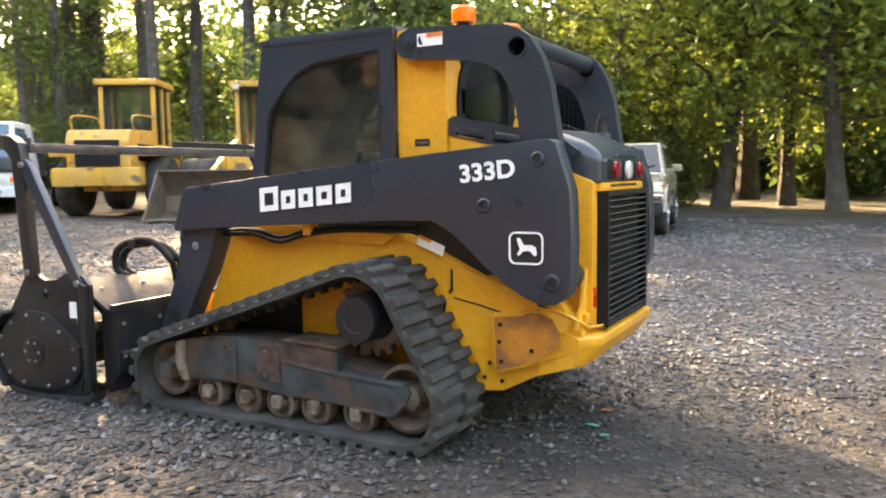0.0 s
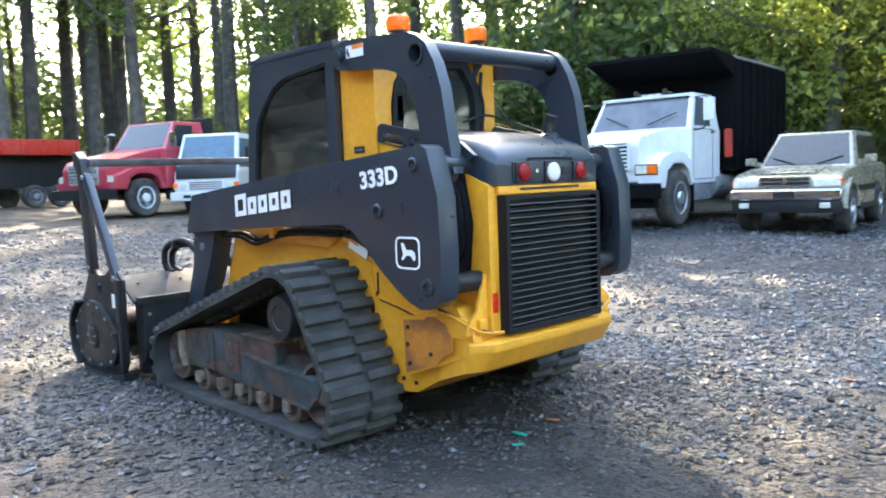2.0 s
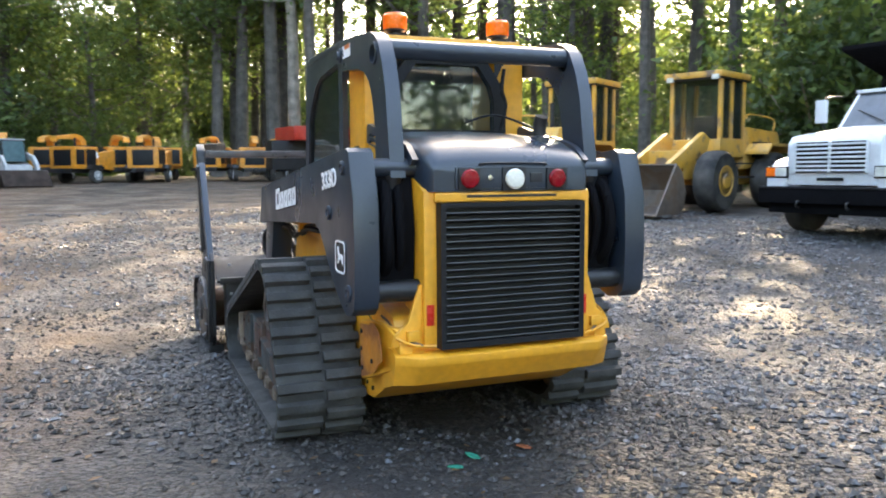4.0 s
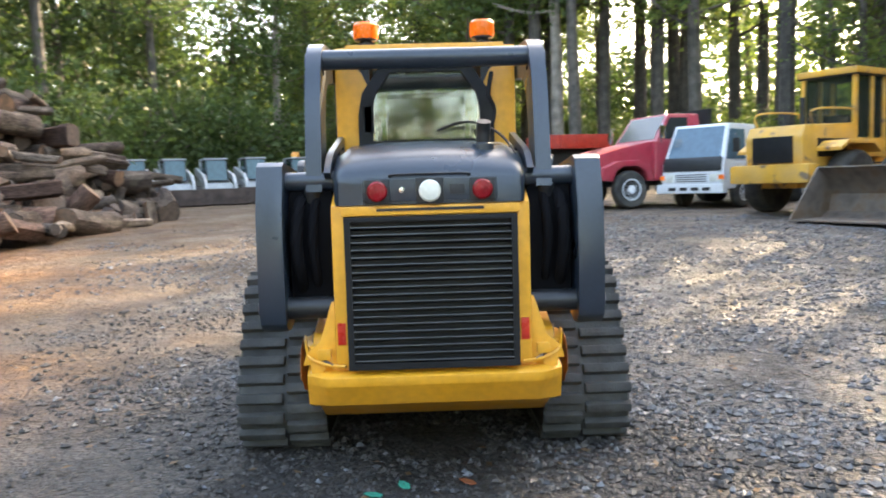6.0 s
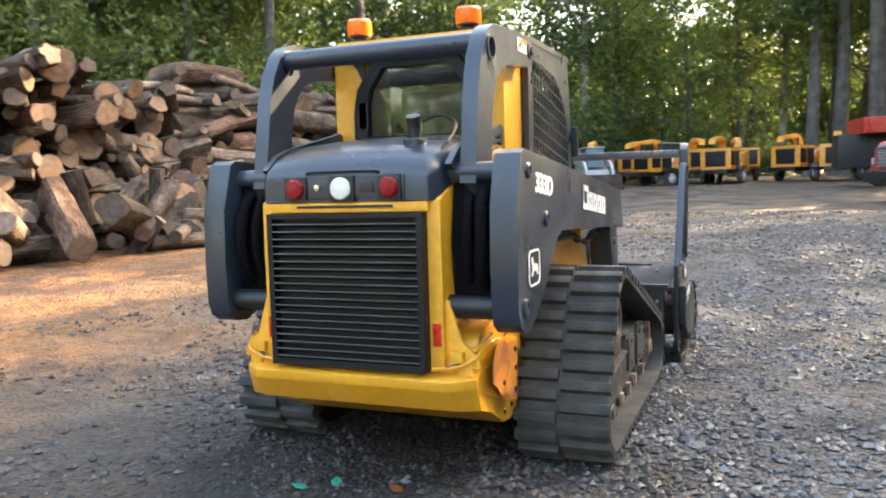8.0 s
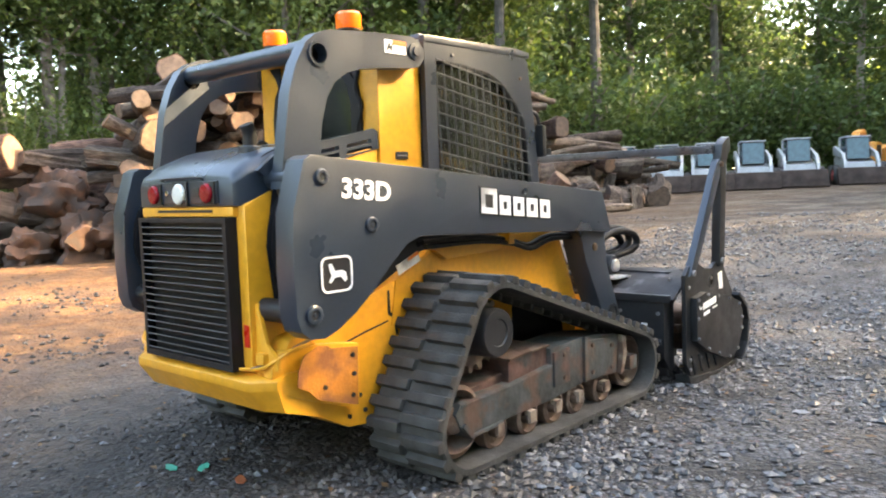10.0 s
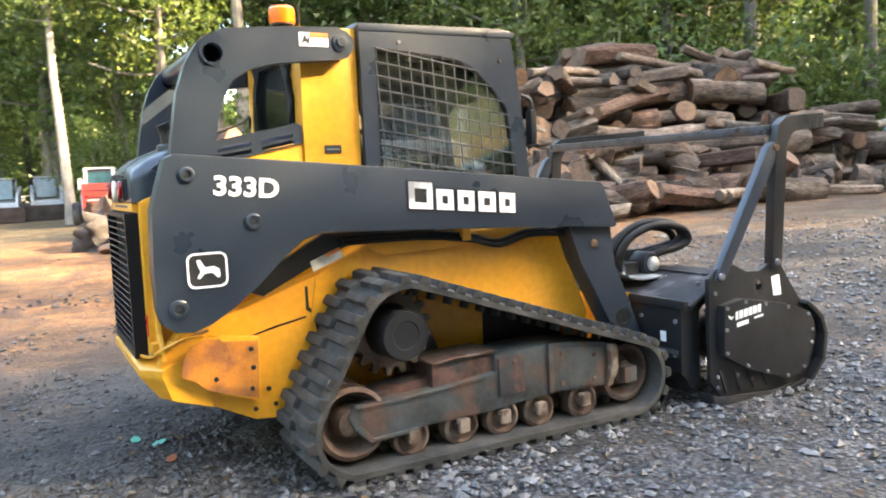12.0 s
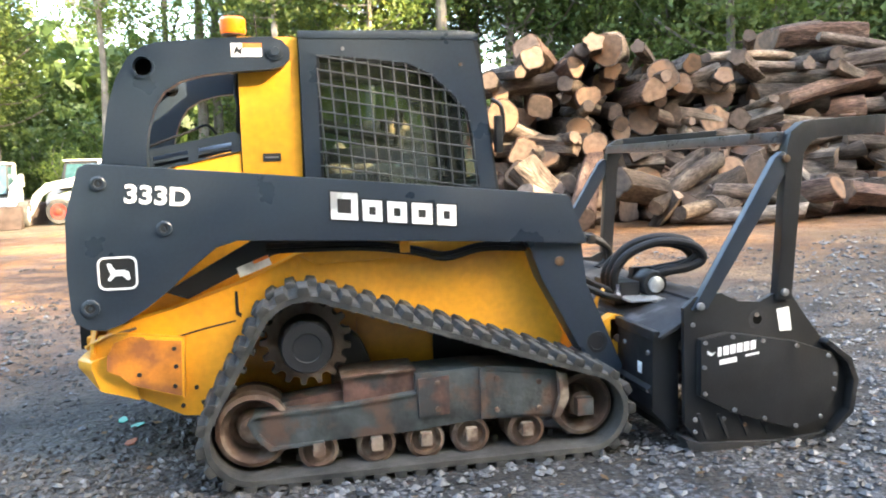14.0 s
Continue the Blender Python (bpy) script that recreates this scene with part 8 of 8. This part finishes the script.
        table = [(-180, 48), (-125, 44), (-108, 26), (-95, 20), (-80, 20), (-60, 22), (-45, 27), (-25, 40), (-12, 50), (5, 50), (18, 40), (30, 30), (45, 25), (60, 26), (80, 28), (86, 30), (92, 40), (112, 42), (130, 44), (180, 48)]
        for (p, q), (r, s) in zip(table, table[1:]):
            if p <= a <= r:
                return q + (s - q) * (a - p) / (r - p)
        return 25

    # seen sides first: woods from the south-east round to the north
    band(30, edge, 5, -116, 128, trees, thin=True)
    band(30, lambda a: edge(a) + 6, 7, -116, 128, trees, thin=True)
    band(34, lambda a: edge(a) + 14, 9, -116, 128, far_trees)
    band(34, lambda a: edge(a) + 24, 12, -116, 128, far_trees, (0.85, 1.05))
    band(14, lambda a: edge(a) + 3, 9, -75, -8, airy, (1.0, 1.2))
    band(34, lambda a: edge(a) + 0.5, 3, -116, 128, bushes)
    band(34, lambda a: edge(a) + 5, 5, -116, 128, bushes, (1.0, 1.4))
    band(50, lambda a: edge(a) + 12, 9, -116, 128, far_bushes, (1.2, 1.8))
    band(60, lambda a: edge(a) + 24, 12, -116, 128, far_bushes, (2.0, 3.0))
    # extra tall trees added in the east to shade the log pile, tops unseen
    for i in range(8):
        d, q = 43 + rnd.uniform(-4, 8), 17.2 + i * 1.4
        put(rnd.choice((trees[0], trees[2], trees[4])), d * 0.777 + q * 0.629, -d * 0.629 + q * 0.777, rnd.uniform(1.35, 1.55))
    # slim crowns added only to break the sun into streaks
    for i, q in enumerate((2.4, 4.4, 5.7, 8.0, 9.6, 12.0, 3.4)):
        d = 40 + 5 * (i % 3)
        put(slim[i % 2], d * 0.777 + q * 0.629, -d * 0.629 + q * 0.777, 1.0 + 0.08 * (i % 2))
    # broad trees with hanging boughs along the south edge, dark and open below
    for i in range(9):
        a = radians(-113 + i * 4.6)
        r = 21.5 + 2.5 * (i % 2) + rnd.uniform(-0.7, 0.7)
        put(broad[i % 2], r * math.cos(a), r * math.sin(a), rnd.uniform(0.9, 1.1))
    # dense scrub behind the parked trucks
    band(13, lambda a: 24.0, 2.5, -73, -52, bushes[:2], (1.7, 2.4))
    # a dark thicket in the north-east
    band(14, lambda a: edge(a) + 2.0, 4, 6, 46, [bushes[1]], (1.7, 2.6))
    # pale slender trunks along the north edge
    band(16, lambda a: edge(a) + 1, 7, 38, 124, [trees[1], trees[4]], (0.9, 1.15))
    # single pale trunks standing in front of the northern woods
    for i, (x, y, k, sc) in enumerate(((6.6, 28.0, 0, 1.15), (10.1, 29.0, 1, 1.0), (14.3, 28.0, 1, 0.95), (15.0, 28.0, 0, 1.15), (16.2, 28.4, 1, 1.05), (0.1, 28.6, 1, 1.0), (-4.3, 43.0, 0, 1.3), (-3.5, 43.6, 0, 1.2), (-9.4, 42.0, 1, 1.2),
                                        (21.4, 28.0, 1, 1.1), (25.3, 27.6, 1, 1.05), (27.5, 21.1, 0, 1.3), (3.7, 29.5, 1, 0.9), (5.4, 30.5, 1, 0.9), (13.4, 29.5, 1, 0.9))):
        put(pale[k], x, y, sc)
    # the far end of the yard
    for i, (x, y) in enumerate(((51, 3.0), (53, -2.5), (52, 8.0), (55, 0.5), (54, 5.5), (50, -5.5))):
        put(trees[(3, 1, 0)[i % 3]], x, y, rnd.uniform(0.95, 1.1))
    # and unseen trees behind the camera, set far back to let sky light in
    band(18, edge, 10, 128, 244, far_trees)
    band(18, edge, 10, 128, 244, far_bushes, (1.2, 2.0))
    for i, ob in enumerate([ob for ob in tall if ob in fresh]):
        a = radians(112 + 5 * i)
        put(ob, 39 * math.cos(a), 39 * math.sin(a), 1.0)


build_woods()


def build_far_woods():
    """The depth of the forest behind the first trees: a closed mass of foliage with an uneven top."""
    rs = np.random.RandomState(17)
    n = 46000
    a = np.radians(rs.uniform(-122, 134, n))
    east = np.exp(-(np.degrees(a) / 28.0) ** 2)
    r = 62 + 16 * east + rs.uniform(0, 14, n)
    open_sky = 1 - 0.7 * np.exp(-((np.degrees(a) + 20) / 11.0) ** 2) - 0.15 * np.exp(-((np.degrees(a) - 108) / 14.0) ** 2)
    open_sky += 0.45 * np.exp(-((np.degrees(a) - 32) / 20.0) ** 2) - 0.5 * np.exp(-((np.degrees(a) - 74) / 10.0) ** 2)
    top = open_sky * np.array([13.0 + 5.0 * noise.noise(Vector((math.cos(t) * 5.0, math.sin(t) * 5.0, 0))) + 2.5 * noise.noise(Vector((math.cos(t) * 19.0, math.sin(t) * 19.0, 3.0))) for t in a])
    z = 0.4 + top * rs.uniform(0, 1, n) ** 0.9
    p = np.stack([r * np.cos(a), r * np.sin(a), z + 1.0], -1)
    d = rs.normal(size=(n, 3)); d /= np.linalg.norm(d, axis=1)[:, None]
    e = np.cross(d, rs.normal(size=(n, 3))); e /= np.linalg.norm(e, axis=1)[:, None]
    s = rs.uniform(0.45, 1.05, (n, 1))
    v = np.stack([p - d * s, p + d * s * 0.4 - e * s * 0.75, p + d * s + e * s * 0.6], 1).reshape(-1, 3)
    me = bpy.data.meshes.new("far_woods")
    me.from_pydata(v.tolist(), [], np.arange(3 * n).reshape(-1, 3).tolist())
    me.materials.append(LEAF_DARK)
    tagged(new("far_woods", me), "dense dark green forest deep behind the first trees", "woods", kind="stuff")


build_far_woods()


# ---------------------------------------------------------------- loose stone and litter
STONE = material("loose_stone", (0.072, 0.073, 0.077), 0.5, dark=0.7, light=1.25, scale=20, per_island=0.88, bump=0.3)
MUDDY_STONE = material("mud_coated_stone", (0.042, 0.037, 0.033), 0.65, dark=0.7, light=1.25, scale=20, per_island=0.8, bump=0.3)
LITTER = leaf_material("fallen_leaf", (0.10, 0.06, 0.03), (0.22, 0.13, 0.06))


def build_gravel():
    rs = np.random.RandomState(5)
    base = np.array([[0, 0, 1], [0.9, 0.1, 0.1], [0.2, 0.95, -0.1], [-0.85, 0.25, 0.15], [-0.1, -0.9, 0.0], [0.1, 0.0, -0.9]])
    tri = np.array([[0, 1, 2], [0, 2, 3], [0, 3, 4], [0, 4, 1], [5, 2, 1], [5, 3, 2], [5, 4, 3], [5, 1, 4]])
    n = 80000
    a, r = rs.uniform(0, 2 * np.pi, n * 3), 0.3 + 16.0 * rs.uniform(0, 1, n * 3) ** 0.90
    x, y = r * np.cos(a) - 0.6, r * np.sin(a)
    keep = np.array([noise.noise(Vector((px * 0.55, py * 0.55, 4.0))) + 0.35 * noise.noise(Vector((px * 2.1, py * 2.1, 1.0))) > rs.uniform(-0.75, 0.30) + max(0, (py - 0.03 * px - 1.1) * 0.17) + 0.14 * min(1, max(0, (px + 2.8) * 0.8)) * min(1, max(0, (py - 0.5) * 0.9)) * min(1, max(0, (6.5 - py) * 0.6)) * min(1, max(0, (6.0 - px) * 0.5)) + max(0, (math.hypot(px, py) - 9.0) * 0.06) + 0.22 * max(0, 1.9 - math.hypot(px + 1.7, py - 0.4)) for px, py in zip(x, y)])
    x, y = x[keep][:n], y[keep][:n]
    n = len(x)
    z = np.array([ground_height(px, py) for px, py in zip(x, y)])
    size = (0.008 + 0.025 * rs.uniform(0, 1, n) ** 2.6) * (1 + 0.035 * np.hypot(x, y)) * np.clip(0.62 + 0.2 * np.hypot(x + 1.7, y - 0.4), 0.62, 1.0)
    sc = rs.uniform(0.65, 1.25, (n, 1, 3)) * np.array([1.15, 1.0, 0.62])
    v = base[None] * sc * (1 + 0.16 * rs.normal(size=(n, 6, 1)))
    t = rs.uniform(0, 2 * np.pi, n)
    c, s = np.cos(t)[:, None], np.sin(t)[:, None]
    v = np.stack([v[..., 0] * c - v[..., 1] * s, v[..., 0] * s + v[..., 1] * c, v[..., 2]], -1) * size[:, None, None]
    v += np.stack([x, y, z + size * 0.30], -1)[:, None]
    f = (tri[None] + 6 * np.arange(n)[:, None, None]).reshape(-1, 3)
    me = bpy.data.meshes.new("gravel")
    me.from_pydata(v.reshape(-1, 3).tolist(), [], f.tolist())
    me.materials.append(STONE)
    me.materials.append(MUDDY_STONE)
    mud = np.array([math.hypot(px + 1.7, py - 0.4) + 0.8 * noise.noise(Vector((px * 1.3, py * 1.3, 7.0))) < 2.1 or (-4.5 < px < 4 and py + 0.9 * noise.noise(Vector((px, py, 2.0))) > 0.9) for px, py in zip(x, y)])
    mud &= rs.uniform(0, 1, n) < 0.86
    me.polygons.foreach_set("material_index", np.repeat(mud.astype(np.int32), 8))
    tagged(new("gravel", me), "loose blue-grey crushed stones scattered over the yard", "gravel", kind="stuff")


build_gravel()


def build_litter():
    """Fallen leaves and bark bits, and two scraps of green plastic."""
    rnd = random.Random(9)
    rs = np.random.RandomState(9)
    n = 2600
    a, r = rs.uniform(0, 2 * np.pi, n), 0.8 + 11 * rs.uniform(0, 1, n) ** 0.7
    x, y = r * np.cos(a), r * np.sin(a) + 0.8
    m = 3600                                                # bark bits, thickest at the foot of the pile
    x, y = np.append(x, rs.uniform(-1, 18, m)), np.append(y, 9.4 - 5.5 * rs.uniform(0, 1, m) ** 1.7)
    v, f = [], []
    for px, py in zip(x, y):
        z = ground_height(px, py) + rnd.uniform(0.008, 0.03)
        t, sz = rnd.uniform(0, 6.3), rnd.uniform(0.012, 0.035)
        c, q = math.cos(t) * sz, math.sin(t) * sz
        k = len(v)
        v += [(px - c, py - q, z), (px + q * 0.5, py - c * 0.5, z + rnd.uniform(-0.004, 0.010)), (px + c, py + q, z + rnd.uniform(0, 0.012)), (px - q * 0.5, py + c * 0.5, z + rnd.uniform(-0.004, 0.010))]
        f += [(k, k + 1, k + 2), (k, k + 2, k + 3)]
    me = bpy.data.meshes.new("leaf_litter")
    me.from_pydata(v, [], f)
    me.materials.append(LITTER)
    tagged(new("leaf_litter", me), "brown fallen leaves and bark bits on the ground", "leaf litter", kind="stuff")
    green = material("green_plastic", (0.02, 0.30, 0.20), 0.4)
    brown = material("brown_leaf", (0.30, 0.085, 0.03), 0.6)
    for x, y, h in ((-1.255, 0.161, 20), (-1.36, 0.30, 80), (-1.24, -0.14, 50), (-2.16, -1.98, 10)):
        bm = bmesh.new()
        pts = [(-0.04, -0.015), (-0.01, -0.03), (0.03, -0.012), (0.045, 0.012), (0.0, 0.028), (-0.035, 0.016)]
        prism(pts, 0.0, 0.006, 0.001, bm, axis="z", seg=1)
        leaf = y < 0
        ob = new("fallen_leaf" if leaf else "plastic_scrap", mesh_of(bm, "plastic_scrap", brown if leaf else green))
        ob.matrix_basis = pose(x, y, ground_height(x, y) + 0.008, 6, -8, h)
        tagged(ob, "curled red-brown dry leaf on gravel" if leaf else "torn scrap of green plastic lying on gravel", "leaf" if leaf else "scrap", group="dry leaves" if leaf else "plastic scraps")


build_litter()
